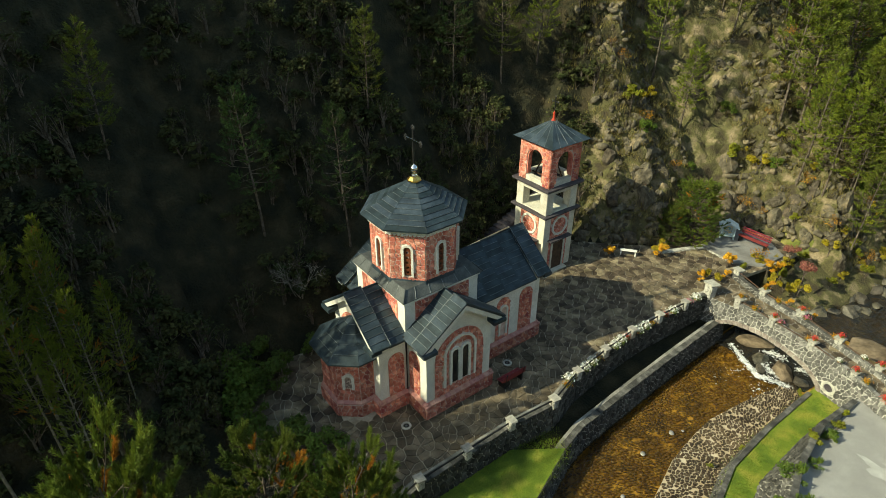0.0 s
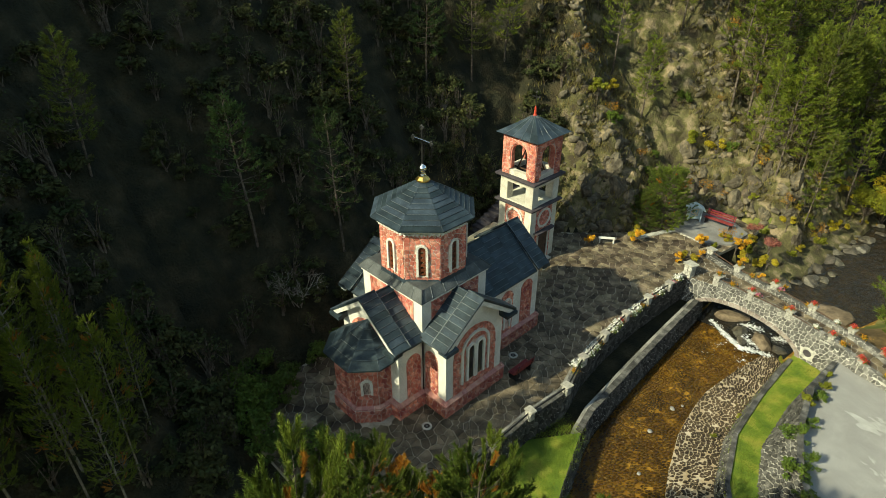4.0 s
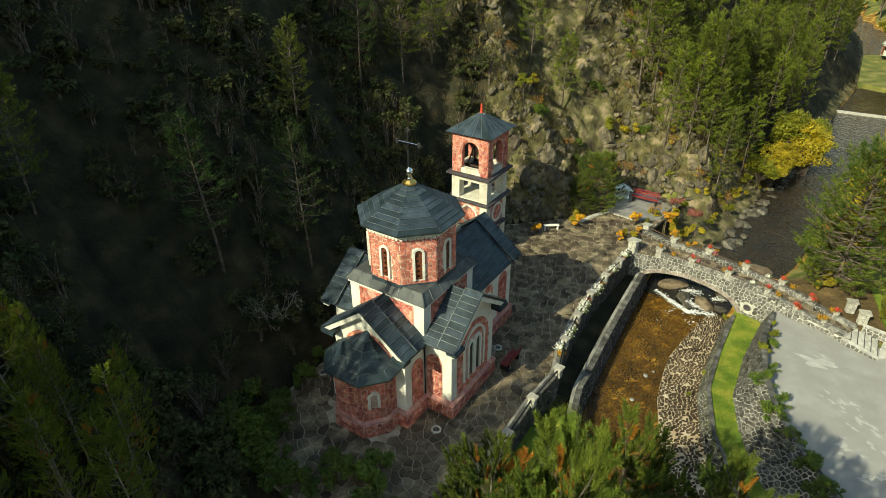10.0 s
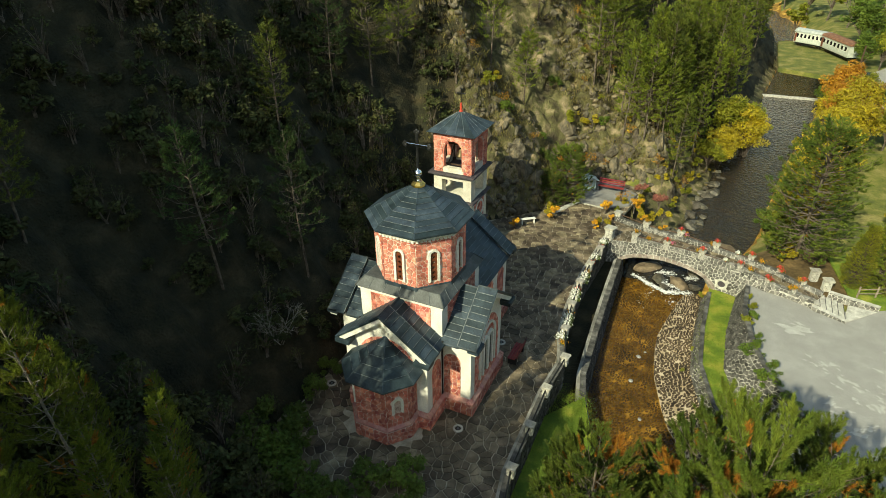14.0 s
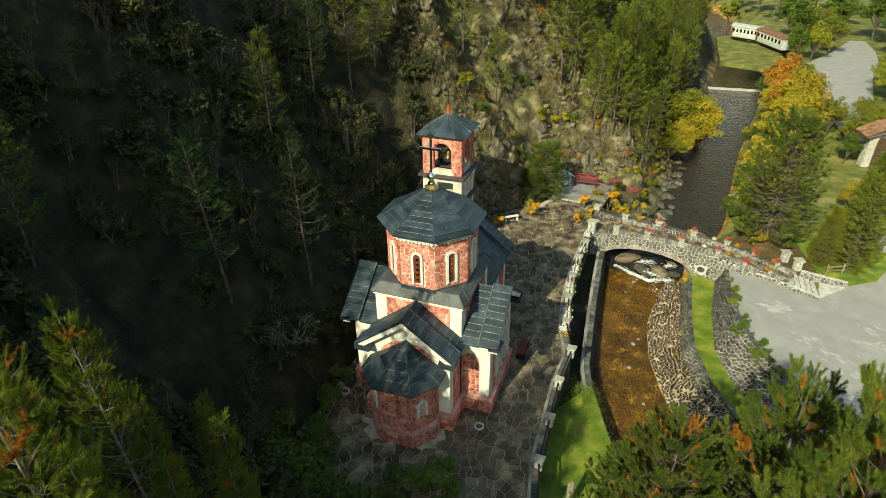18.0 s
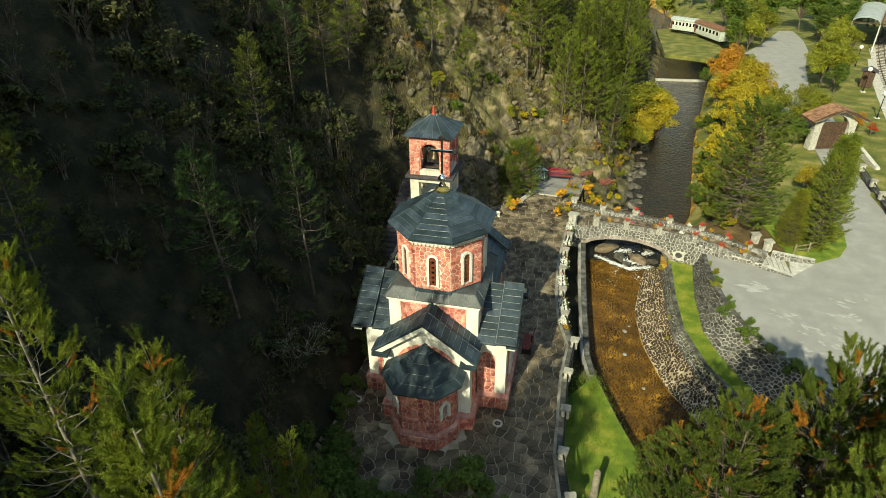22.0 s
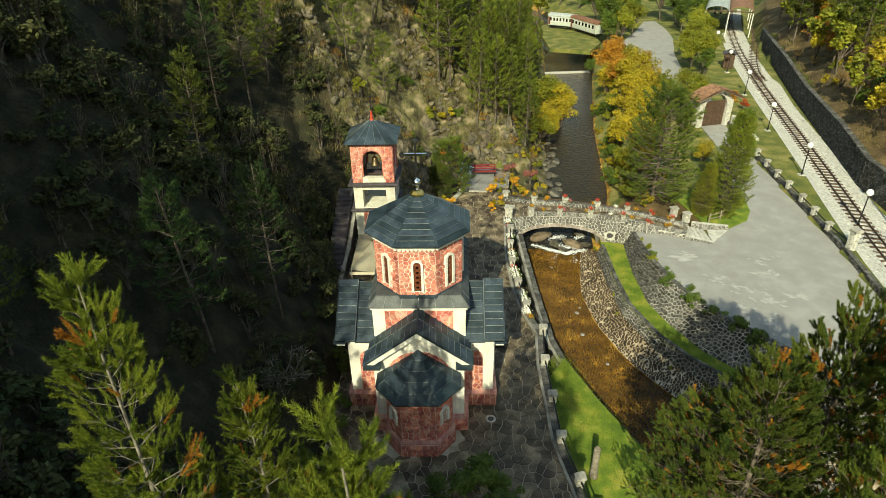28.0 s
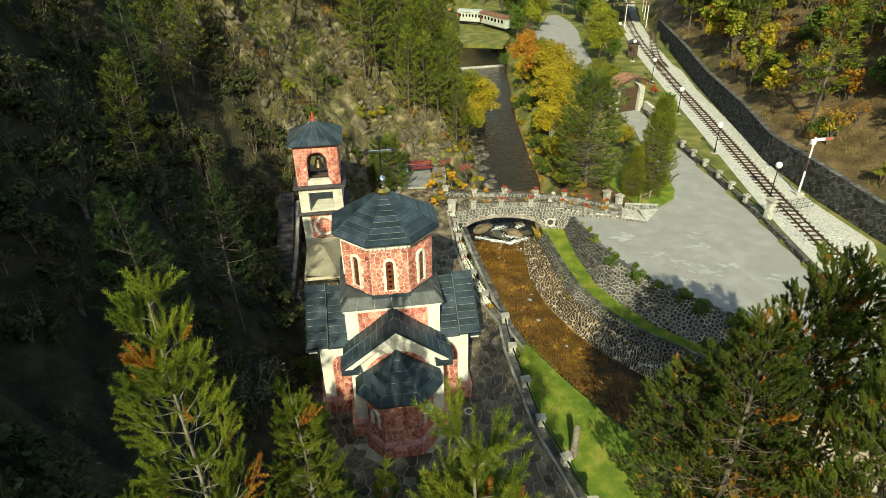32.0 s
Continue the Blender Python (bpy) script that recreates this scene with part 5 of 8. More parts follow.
ARCH_C, ARCH_W, ARCH_Z, ARCH_H = 10.3, 3.4, -2.05, 1.15
def arch_z(x):
    u = (x - ARCH_C) / ARCH_W
    return ARCH_Z + ARCH_H * math.sqrt(max(0.0, 1 - u * u)) if abs(u) < 1 else -3.4
bridge = thing("stone_bridge", "small arched footbridge of grey rubble with pale joints", "bridge", at=(0, 0, 0))
fs = sorted({k / 12 * 1.0 for k in range(0, 85)} | {0.0, 7.0})
bm = bmesh.new()
rows = []
for f in fs:
    (ax, ay), (bx, by), z = on(NEAR, f), on(FAR, f), deck_z(f)
    rows.append([bm.verts.new(p) for p in ((ax, ay, z), (bx, by, z), (bx, by, arch_z(bx)), (ax, ay, arch_z(ax)))])
for a, b in zip(rows, rows[1:]):
    for k in range(4):
        bm.faces.new((a[k], b[k], b[(k + 1) % 4], a[(k + 1) % 4]))
bm.faces.new(rows[0]), bm.faces.new(rows[-1][::-1])
bmesh.ops.recalc_face_normals(bm, faces=bm.faces)
span = part("span", bm, GREY_MORTAR, bridge, "arched body of grey rubble with pale mortar")
rb = random.Random(31)
lens_ = [0.0]
for a, b in zip(NEAR, NEAR[1:]):
    lens_.append(lens_[-1] + math.dist(a, b))
def near_at(u, w, h, line=NEAR, lens=lens_, s=1):
    f = float(np.interp(u, lens, range(len(lens))))
    k = min(int(f), len(line) - 2)
    (ax, ay), (bx, by) = line[k], line[k + 1]
    n = math.hypot(bx - ax, by - ay)
    x, y = on(line, f)
    return Vector((x + s * (by - ay) / n * h, y - s * (bx - ax) / n * h, w))
U = lambda x: float(np.interp(x, [p[0] for p in NEAR], lens_))
hole = [(U(ARCH_C + ARCH_W * 1.09 * math.cos(a)), ARCH_Z - 0.0 + ARCH_H * 1.28 * math.sin(a)) for a in (k * math.pi / 18 for k in range(19))]
hole = [(hole[0][0], -3.6)] + hole + [(hole[-1][0], -3.6)]
face = []
for poly in trim(cells(0, lens_[-1], -3.1, 0.05, 0.27, 0.22, rb, 0.42), None, hole):
    u, w = centre(poly)
    if w < deck_z(float(np.interp(u, lens_, range(8)))) - 0.02 and math.hypot(u - U(14.3), w + 1.38) > 0.42:
        face.append(poly)
lay(face, near_at, 0.03, 0.05, BRIDGE_STONE, span, rb, pieces=220, first=lambda u, w: -w)
# the ring of arch stones, pinkish
for k in range(26):
    a0, a1 = (k + 0.06) / 26 * math.pi, (k + 0.94) / 26 * math.pi
    q = []
    for a, g in ((a0, 0.99), (a1, 0.99), (a1, 1.0), (a0, 1.0)):
        ex, ez = (1.0, 1.0) if g < 1 else (1.085, 1.27)
        q.append((U(ARCH_C + ARCH_W * ex * math.cos(a)), ARCH_Z + ARCH_H * ez * math.sin(a)))
    v, f = [], []
    stone_geometry(q, near_at, 0.0, 0.07, rb, v, f)
    put("arch_stone", mesh_of("arch_stone", v, f, ARCH_STONE), span)
far_len = [0.0]
for a, b in zip(FAR, FAR[1:]):
    far_len.append(far_len[-1] + math.dist(a, b))
ang = [j * math.tau / 14 for j in range(14)]
cu = U(14.3)
bm = bmesh.new()
for ring in (0,):
    i = [bm.verts.new(near_at(cu + 0.26 * math.cos(a), -1.38 + 0.26 * math.sin(a), 0.09)) for a in ang]
    o = [bm.verts.new(near_at(cu + 0.42 * math.cos(a), -1.38 + 0.42 * math.sin(a), 0.09)) for a in ang]
    ob_ = [bm.verts.new(near_at(cu + 0.42 * math.cos(a), -1.38 + 0.42 * math.sin(a), -0.02)) for a in ang]
    ib_ = [bm.verts.new(near_at(cu + 0.26 * math.cos(a), -1.38 + 0.26 * math.sin(a), -0.0)) for a in ang]
    for k in range(14):
        j = (k + 1) % 14
        bm.faces.new((i[k], i[j], o[j], o[k])), bm.faces.new((o[k], o[j], ob_[j], ob_[k])), bm.faces.new((i[k], ib_[k], ib_[j], i[j]))
culvert = part("culvert", bm, POST_STONE, bridge, "round drain hole with a pale stone ring")
# Flat dark disc on the face, painted as the shaded inside of the drain.
bm = bmesh.new()
bm.faces.new([bm.verts.new(near_at(cu + 0.26 * math.cos(a), -1.38 + 0.26 * math.sin(a), 0.004)) for a in ang])
part("drain_mouth", bm, SLAB, culvert)

# parapets, posts and pots
for line, lens, s in ((NEAR, lens_, 1), (FAR, far_len, -1)):
    for k in range(7):
        if s == 1 and k == 0:
            continue
        (ax, ay), (bx, by) = line[k], line[k + 1]
        n = Vector((-(by - ay), bx - ax, 0)).normalized() * s
        za, zb = deck_z(k), deck_z(k + 1)
        a, b = Vector((ax, ay, 0)), Vector((bx, by, 0))
        h = 0.34 if k < 5 else 0.24
        v = [a + Vector((0, 0, za - 0.01)), b + Vector((0, 0, zb - 0.01)), b + n * 0.3 + Vector((0, 0, zb - 0.01)), a + n * 0.3 + Vector((0, 0, za - 0.01))]
        v += [p + Vector((0, 0, h)) for p in v]
        par = put("parapet", mesh_of("parapet", v, [(3, 2, 1, 0), (4, 5, 6, 7), (0, 1, 5, 4), (1, 2, 6, 5), (2, 3, 7, 6), (3, 0, 4, 7)], GREY_MORTAR), bridge, label="low rubble parapet")
        ln = (b - a).length
        for side_n, off in ((-n.normalized(), 0.0), (n.normalized(), 0.3)):
            to = lambda u, w, hh, a=a, b=b, ln=ln, za=za, zb=zb, side_n=side_n, off=off, n=n: a.lerp(b, u / ln) + n.normalized() * off + Vector((0, 0, za + (zb - za) * u / ln + w)) + side_n * hh
            lay(cells(0, ln, 0.0, h, 0.3, 0.19, rb, 0.38), to, 0.02, 0.035, BRIDGE_STONE, par, rb, pieces=8 if off == 0.0 and s == 1 else 0)
        to = lambda u, w, hh, a=a, b=b, ln=ln, za=za, zb=zb, n=n, h=h: a.lerp(b, u / ln) + n.normalized() * w + Vector((0, 0, za + (zb - za) * u / ln + h + hh))
        lay(cells(0, ln, 0.0, 0.3, 0.42, 0.3, rb, 0.3), to, 0.02, 0.04, BRIDGE_STONE, par, rb, pieces=0)
N_TOPS = [(6.06, 18.9, 1.03), (7.9, 19.15, 0.8), (10.17, 18.97, 0.72), (12.62, 18.7, 0.7), (15.14, 18.18, 0.5), (16.9, 17.4, 0.25), (18.52, 17.0, 0.14)]
F_TOPS = [(6.03, 22.2, 0.8), (8.35, 21.25, 0.79), (10.89, 20.85, 0.8), (13.44, 20.12, 0.76), (15.8, 19.6, 0.58), (17.62, 19.03, 0.24), (19.09, 18.24, 0.16)]
for tops in (N_TOPS, F_TOPS):
    for k, (x, y, z) in enumerate(tops):
        zd = deck_z(k)
        stone_post(x, y, zd, -8 + rb.uniform(-5, 5), k, "pale rubble post on the bridge parapet", "posts on the bridge", (z - zd) / 0.82)
    for a, b in zip(tops[1 if tops is N_TOPS else 0:], tops[2 if tops is N_TOPS else 1:]):
        r = rail_between((a[0], a[1], a[2] - 0.22), (b[0], b[1], b[2] - 0.22), "dark stained round timber rail on the bridge", 0.0, 0.05, "bridge rails")
        r.data.materials[0] = WOOD_DARK

# deck paving
deck = []
for poly in cells(0, 7, 0, 1, 0.16, 0.22, rb, 0.4):
    deck.append(poly)
lay(deck, lambda u, w, h: Vector((on(NEAR, u)[0] * (1 - w) + on(FAR, u)[0] * w, on(NEAR, u)[1] * (1 - w) + on(FAR, u)[1] * w, deck_z(u) + h)), 0.006, 0.02, PAVING, span, rb, "flagstone", 60)

# steps down to the yard, with flank walls
steps_t = thing("stone_steps", "flight of pale stone steps from the bridge to the yard", "steps")
for k in range(5):
    z1, x = -0.30 - k * 0.072, 19.75 + k * 0.36
    y0, y1 = 16.45 - 0.14 * k, 17.95 - 0.06 * k
    # Dark slate strips left between the pale treads imitate their shadow lines.
    for name, xa, xb, zb, stone in (("riser", x, x + 0.36, z1 - 0.05, SLAB), ("tread", x, x + 0.30, z1, POST_STONE)):
        za = YARD_Z - 0.05 if name == "riser" else z1 - 0.052
        v = [(a, b + 0.12 * (a - x), z) for z in (za, zb) for a, b in ((xa, y0), (xb, y0 - 0.04), (xb, y1), (xa, y1))]
        put(name, mesh_of(name, v, [(3, 2, 1, 0), (4, 5, 6, 7), (0, 1, 5, 4), (1, 2, 6, 5), (2, 3, 7, 6), (3, 0, 4, 7)], stone), steps_t)
for pts_ in (((19.6, 16.25), (21.5, 15.5), 0.2), ((20.6, 18.0), (23.5, 17.8), 0.42)):
    (ax, ay), (bx, by), h = pts_
    w = wall_strip("low_wall", [(ax, ay, YARD_Z - 0.1), (bx, by, YARD_Z - 0.1)], [(ax, ay, YARD_Z + h + 0.1), (bx, by, YARD_Z + h * 0.6)], [(0.12, 0.3)] * 2, GREY_MORTAR, BRIDGE_STONE, "low pale rubble wall beside the steps", 0.26, rb, 12)
apron = flat_sheet("apron", [(21.6, 15.7), (23.4, 17.6), (21.8, 17.7), (21.6, 16.6)], YARD_Z + 0.05, GREY_MORTAR, "sloping pale stone apron beside the steps", 0.1)
# ---- trees ----
def add_tube(v, f, p, q, r0, r1, sides=4):
    d = (q - p).normalized()
    a = d.orthogonal().normalized()
    b = d.cross(a)
    s = len(v)
    for c, r in ((p, r0), (q, r1)):
        v.extend(c + r * (math.cos(k * math.tau / sides) * a + math.sin(k * math.tau / sides) * b) for k in range(sides))
    f.extend((s + k, s + (k + 1) % sides, s + sides + (k + 1) % sides, s + sides + k) for k in range(sides))


def tri_mesh(name, tri, material):
    """A mesh of loose triangles from an array of (n, 3, 3)."""
    n = len(tri)
    me = bpy.data.meshes.new(name)
    me.vertices.add(3 * n)
    me.vertices.foreach_set("co", np.ascontiguousarray(tri, dtype=np.float32).ravel())
    me.loops.add(3 * n)
    me.loops.foreach_set("vertex_index", np.arange(3 * n, dtype=np.int32))
    me.polygons.add(n)
    me.polygons.foreach_set("loop_start", np.arange(0, 3 * n, 3, dtype=np.int32))
    me.materials.append(material)
    me.update(calc_edges=True)
    me.validate()
    return me


def brush(shoots, per, nl, nw, r):
    """Needles round shoots, each shoot (base, direction, length): loose blades pointing out and forward."""
    base = np.array([s[0] for s in shoots], float)
    way = np.array([s[1] for s in shoots], float)
    way /= np.linalg.norm(way, axis=1)[:, None]
    length = np.array([s[2] for s in shoots], float)
    k = np.repeat(np.arange(len(shoots)), per)
    u = r.uniform(0, 1, len(k))
    pos = base[k] + way[k] * (length[k] * u)[:, None]
    out = r.normal(size=(len(k), 3))
    out -= way[k] * np.sum(out * way[k], 1)[:, None]
    out /= np.linalg.norm(out, axis=1)[:, None]
    d = out * r.uniform(0.4, 0.9, len(k))[:, None] + way[k] * r.uniform(0.35, 1.0, len(k))[:, None]
    d /= np.linalg.norm(d, axis=1)[:, None]
    side = np.cross(d, r.normal(size=(len(k), 3)))
    side *= nw / np.linalg.norm(side, axis=1)[:, None]
    tip = pos + d * (nl * r.uniform(0.7, 1.15, len(k)))[:, None]
    return np.stack([pos - side, pos + side, tip], 1)


def pine_meshes(seed, tall, start, reach, gap, per, subs, needles, nl, nw, green, bark, dry=0.0, shoot=0.45, droop=0.12, sides=5, thick=0.11, slim=1.0, up=0.35, peak=0.75, fan=0):
    """Trunk, limbs, needles and dry needles of one pine."""
    r, rn = random.Random(seed), np.random.RandomState(seed)
    tv, tf, lv, lf, shoots, dead = [], [], [], [], [], []
    stem, p, lean = [], Vector((0, 0, -0.6)), Vector((r.uniform(-0.04, 0.04), r.uniform(-0.04, 0.04), 1))
    n = 9
    for k in range(n + 1):
        stem.append(p.copy())
        p = p + Vector((lean.x + r.uniform(-0.03, 0.03), lean.y + r.uniform(-0.03, 0.03), 1)) * ((tall + 0.6) / n)
    rad = lambda t: thick * (tall / 8) * (1 - t) ** 0.8 + 0.018
    for k in range(n):
        add_tube(tv, tf, stem[k], stem[k + 1], rad(k / n), rad((k + 1) / n), 7)
    def at(z):
        f = (z + 0.6) / (tall + 0.6) * n
        k = min(int(f), n - 1)
        return stem[k].lerp(stem[k + 1], f - k)
    z, turn = start * tall, r.uniform(0, 6)
    while z < tall * 0.985:
        t = (z - start * tall) / (tall * (1 - start))
        long = reach * (1 - t) ** peak * min(1.0, 0.55 + 2.2 * t) + 0.25
        count = per if t < 0.85 else max(3, per - 2)
        turn += r.uniform(0.3, 1.2)
        for j in range(count):
            a = turn + j * math.tau / count + r.uniform(-0.3, 0.3)
            ln = long * r.uniform(0.65, 1.15)
            o = Vector((math.cos(a), math.sin(a), 0))
            base = at(z + r.uniform(-0.4, 0.4) * gap)
            mid = base + o * ln * 0.55 + Vector((0, 0, ln * (0.05 + 0.45 * t - droop)))
            tip = mid + o * ln * 0.42 + Vector((0, 0, ln * (0.14 + 0.35 * t)))
            w = slim * (0.012 + 0.02 * ln * (tall / 10) ** 0.3)
            add_tube(lv, lf, base, mid, w, w * 0.65, sides), add_tube(lv, lf, mid, tip, w * 0.65, w * 0.2, sides)
            end = (tip - mid).normalized()
            mine = [(tip - end * shoot * 0.55, end + Vector((0, 0, 0.15 + up)), shoot * r.uniform(0.8, 1.3))]
            for q in range(subs):
                f = 0.35 + 0.6 * (q + r.random()) / subs
                b = base.lerp(mid, f / 0.55) if f < 0.55 else mid.lerp(tip, (f - 0.55) / 0.45)
                s = (1 if q % 2 else -1) * r.uniform(0.6, 1.2)
                d = (o + Vector((-o.y, o.x, 0)) * s + Vector((0, 0, r.uniform(0.1, 0.7)))).normalized()
                sl = ln * 0.3 * (1.25 - f) + shoot * 0.35
                e = b + d * sl
                add_tube(lv, lf, b, e, w * 0.4, w * 0.15, 3)
                mine.append((e - d * shoot * 0.5, d + Vector((0, 0, up)), shoot * r.uniform(0.7, 1.1)))
                for g in range(fan):
                    mine.append((e - d * shoot * r.uniform(0.2, 0.6), d + Vector((r.gauss(0, 0.6), r.gauss(0, 0.6), up + r.gauss(0, 0.3))), shoot * r.uniform(0.55, 0.9)))
            whole = r.random() < dry * 0.4
            for q, one in enumerate(mine):
                (dead if whole or 0 < q < 3 and r.random() < dry * 2.2 else shoots).append(one)
        z += gap * r.uniform(0.8, 1.2) * (1 - 0.35 * t)
    shoots.append((stem[-1] - Vector((0, 0, shoot)), (0, 0, 1), shoot * 2.0))
    out = [mesh_of("trunk", tv, tf, bark, True), mesh_of("branchwork", lv, lf, bark), tri_mesh("crown", brush(shoots, needles, nl, nw, rn), green)]
    if dead:
        out.append(tri_mesh("dry_needles", brush(dead, needles, nl, nw, rn), NEEDLE_DRY))
    return out


def tree_thing(name, label, category, group, meshes, m, parts=("trunk", "branchwork", "crown", "dry_needles")):
    t = tagged(new(name), label, category, group)
    t.matrix_basis = m
    for me, p in zip(meshes, parts):
        ob = put(p, me, t)
        if p != "trunk":
            ob["kind"] = "stuff"
    return t


def leafy_meshes(seed, tall, wide, leaves, size, material, bark, trunk_share=0.35, blobs=9, stems=1):
    """Trunk, limbs and a ragged crown of single leaves."""
    r, rn = random.Random(seed), np.random.RandomState(seed)
    tv, tf, lv, lf, spots = [], [], [], [], []
    for s in range(stems):
        foot = Vector((r.uniform(-0.1, 0.1) * wide * (stems > 1), r.uniform(-0.1, 0.1) * wide * (stems > 1), -0.4))
        fork = foot + Vector((r.uniform(-0.1, 0.1) * wide, r.uniform(-0.1, 0.1) * wide, 0.4 + tall * trunk_share))
        w = 0.02 * tall + 0.02
        add_tube(tv, tf, foot, fork, w, w * 0.7, 7)
        for k in range(max(2, blobs // stems)):
            a, up = r.uniform(0, math.tau), r.uniform(0.35, 1.0)
            reach = wide * r.uniform(0.35, 0.95) * math.sqrt(max(0.1, 1.15 - up))
            end = Vector((math.cos(a) * reach, math.sin(a) * reach, tall * (trunk_share + (0.97 - trunk_share) * up)))
            mid = fork.lerp(end, 0.5) + Vector((0, 0, 0.06 * tall))
            add_tube(lv, lf, fork, mid, w * 0.5, w * 0.28, 5), add_tube(lv, lf, mid, end, w * 0.28, w * 0.08, 4)
            spots.append((end, wide * r.uniform(0.12, 0.34)))
            spots.append((mid.lerp(end, 0.5) + Vector((r.gauss(0, 0.08), r.gauss(0, 0.08), r.gauss(0, 0.04))) * wide, wide * r.uniform(0.1, 0.28)))
    c = np.array([s[0] for s in spots])
    rad = np.array([s[1] for s in spots])
    k = rn.choice(len(spots), leaves, p=rad ** 2 / np.sum(rad ** 2))
    d = rn.normal(size=(leaves, 3))
    d /= np.linalg.norm(d, axis=1)[:, None]
    pos = c[k] + d * (rad[k] * rn.uniform(0.35, 1.0, leaves) ** 0.6)[:, None] * np.array([1, 1, 0.72])
    a = rn.normal(size=(leaves, 3))
    a /= np.linalg.norm(a, axis=1)[:, None]
    nrm = d * 0.5 + np.array([0, 0, 0.6]) + rn.normal(size=(leaves, 3)) * 0.5
    b = np.cross(nrm, a)
    b /= np.linalg.norm(b, axis=1)[:, None]
    a = np.cross(b, nrm)
    a /= np.linalg.norm(a, axis=1)[:, None]
    s = (size * rn.uniform(0.6, 1.3, leaves))[:, None]
    t1 = np.stack([pos - a * s, pos + b * s * 0.55, pos + a * s], 1)
    t2 = np.stack([pos - a * s, pos + a * s, pos - b * s * 0.55], 1)
    tri = np.stack([t1, t2], 1).reshape(-1, 3, 3)
    me = tri_mesh("crown", tri, material)
    return [mesh_of("trunk", tv, tf, bark, True), mesh_of("branchwork", lv, lf, bark), me]


rt = random.Random(77)
NEAR_PINES = [pine_meshes(s, 16.0, 0.40, 1.9, 0.66, 5, 4, 210, 0.105, 0.0052, PINE_BRIGHT, BARK_PALE, 0.025, 0.62, thick=0.05, slim=0.42, up=0.75, fan=1) for s in (5, 8)]
ORANGE_PINES = [pine_meshes(s, 12.0, 0.3, 2.4, 0.46, 6, 8, 165, 0.09, 0.0062, PINE_DEEP, BARK, 0.15, 0.36, slim=0.32, up=1.2, peak=0.5, fan=1) for s in (14, 19)]
FAR_PINES = [pine_meshes(s, 10.0, 0.34, 1.9, 0.75, 5, 5, 40, 0.17, 0.016, g, BARK, 0.0, 0.42, thick=0.06, slim=0.5, sides=4) for s, g in ((21, PINE_SHADED), (22, PINE_SHADED))]
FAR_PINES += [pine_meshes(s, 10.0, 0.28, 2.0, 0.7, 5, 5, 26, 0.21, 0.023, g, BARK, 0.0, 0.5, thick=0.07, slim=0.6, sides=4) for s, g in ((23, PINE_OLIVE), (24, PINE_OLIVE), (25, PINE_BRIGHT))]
WOODS = [pine_meshes(s, 10.0, 0.28, 2.1, 0.8, 5, 4, 9, 0.42, 0.055, g, BARK, 0.0, 0.6, sides=3) for s, g in ((26, PINE_SHADED), (27, PINE_SHADED), (28, PINE_OLIVE), (29, PINE_OLIVE), (30, PINE_BRIGHT))]
DENSE_PINES = [pine_meshes(s, 9.4, 0.08, 3.4, 0.42, 6, 7, 30, 0.15, 0.0135, g, BARK, 0.03, 0.40, peak=0.5, fan=2, slim=0.6) for s, g in ((31, PINE_OLIVE), (32, PINE_DEEP))]
SHRINE_PINES = [pine_meshes(s, 3.4, 0.08, 1.5, 0.26, 7, 6, 50, 0.10, 0.009, PINE_DEEP, BARK, 0.03, 0.28, peak=0.5, fan=1, slim=0.6) for s in (36,)]
SPRUCES = [pine_meshes(s, 8.0, 0.04, 1.9, 0.24, 9, 6, 20, 0.16, 0.02, g, BARK, 0.0, 0.4, droop=0.3) for s, g in ((41, PINE_BRIGHT), (42, LEAF_LIME))]


def spot(x, y, z=None, turn=None, s=1.0, sz=1.0):
    z = land_z(x, y) if z is None else z
    return Matrix.Translation((x, y, z)) @ Matrix.Rotation(rt.uniform(0, 6.28) if turn is None else turn, 4, "Z") @ Matrix.Diagonal((s, s, s * sz, 1))


# the pines that rise close below the camera
for x, y, top, k in ((-3.85, -17.8, 18.5, 0), (-2.15, -16.15, 15.4, 1), (0.65, -19.9, 17.3, 0), (-1.6, -20.0, 13.2, 1), (-4.9, -19.4, 14.2, 1), (-2.9, -15.0, 11.4, 0), (-1.0, -16.4, 11.4, 1), (-5.7, -16.4, 13.0, 0), (-6.9, -18.4, 14.2, 1), (-0.7, -18.3, 13.6, 0), (-2.9, -19.6, 14.4, 1), (-4.6, -15.0, 11.6, 1), (-0.9, -14.6, 10.4, 0), (-2.6, -13.4, 9.6, 1), (0.5, -15.4, 10.2, 1), (-6.4, -14.6, 11.2, 0)):
    tall = max(top - land_z(x, y), 7.5) + 0.2
    tree_thing("pine_tree", "young pine with fresh green needles and pale bare inner branches", "pine tree", "pines on the near slope", NEAR_PINES[k], spot(x, y, top - tall, None, 0.76 * tall / 16.3, 1 / 0.76))
# Added row behind the camera, never in view, only there to block sun.
for k in range(15):
    x, y, top = -13.0 + 0.88 * k, -31.6 - 1.5 * (k % 2), 22.6 + 0.4 * math.sin(2.3 * k)
    tall = max(top - land_z(x, y), 9.0) + 0.2
    tree_thing("pine_tree", "added unseen pine behind the camera that shades the church front", "pine tree", "pines on the near slope", WOODS[k % 2], spot(x, y, top - tall, None, 1.2, tall / 12.2))
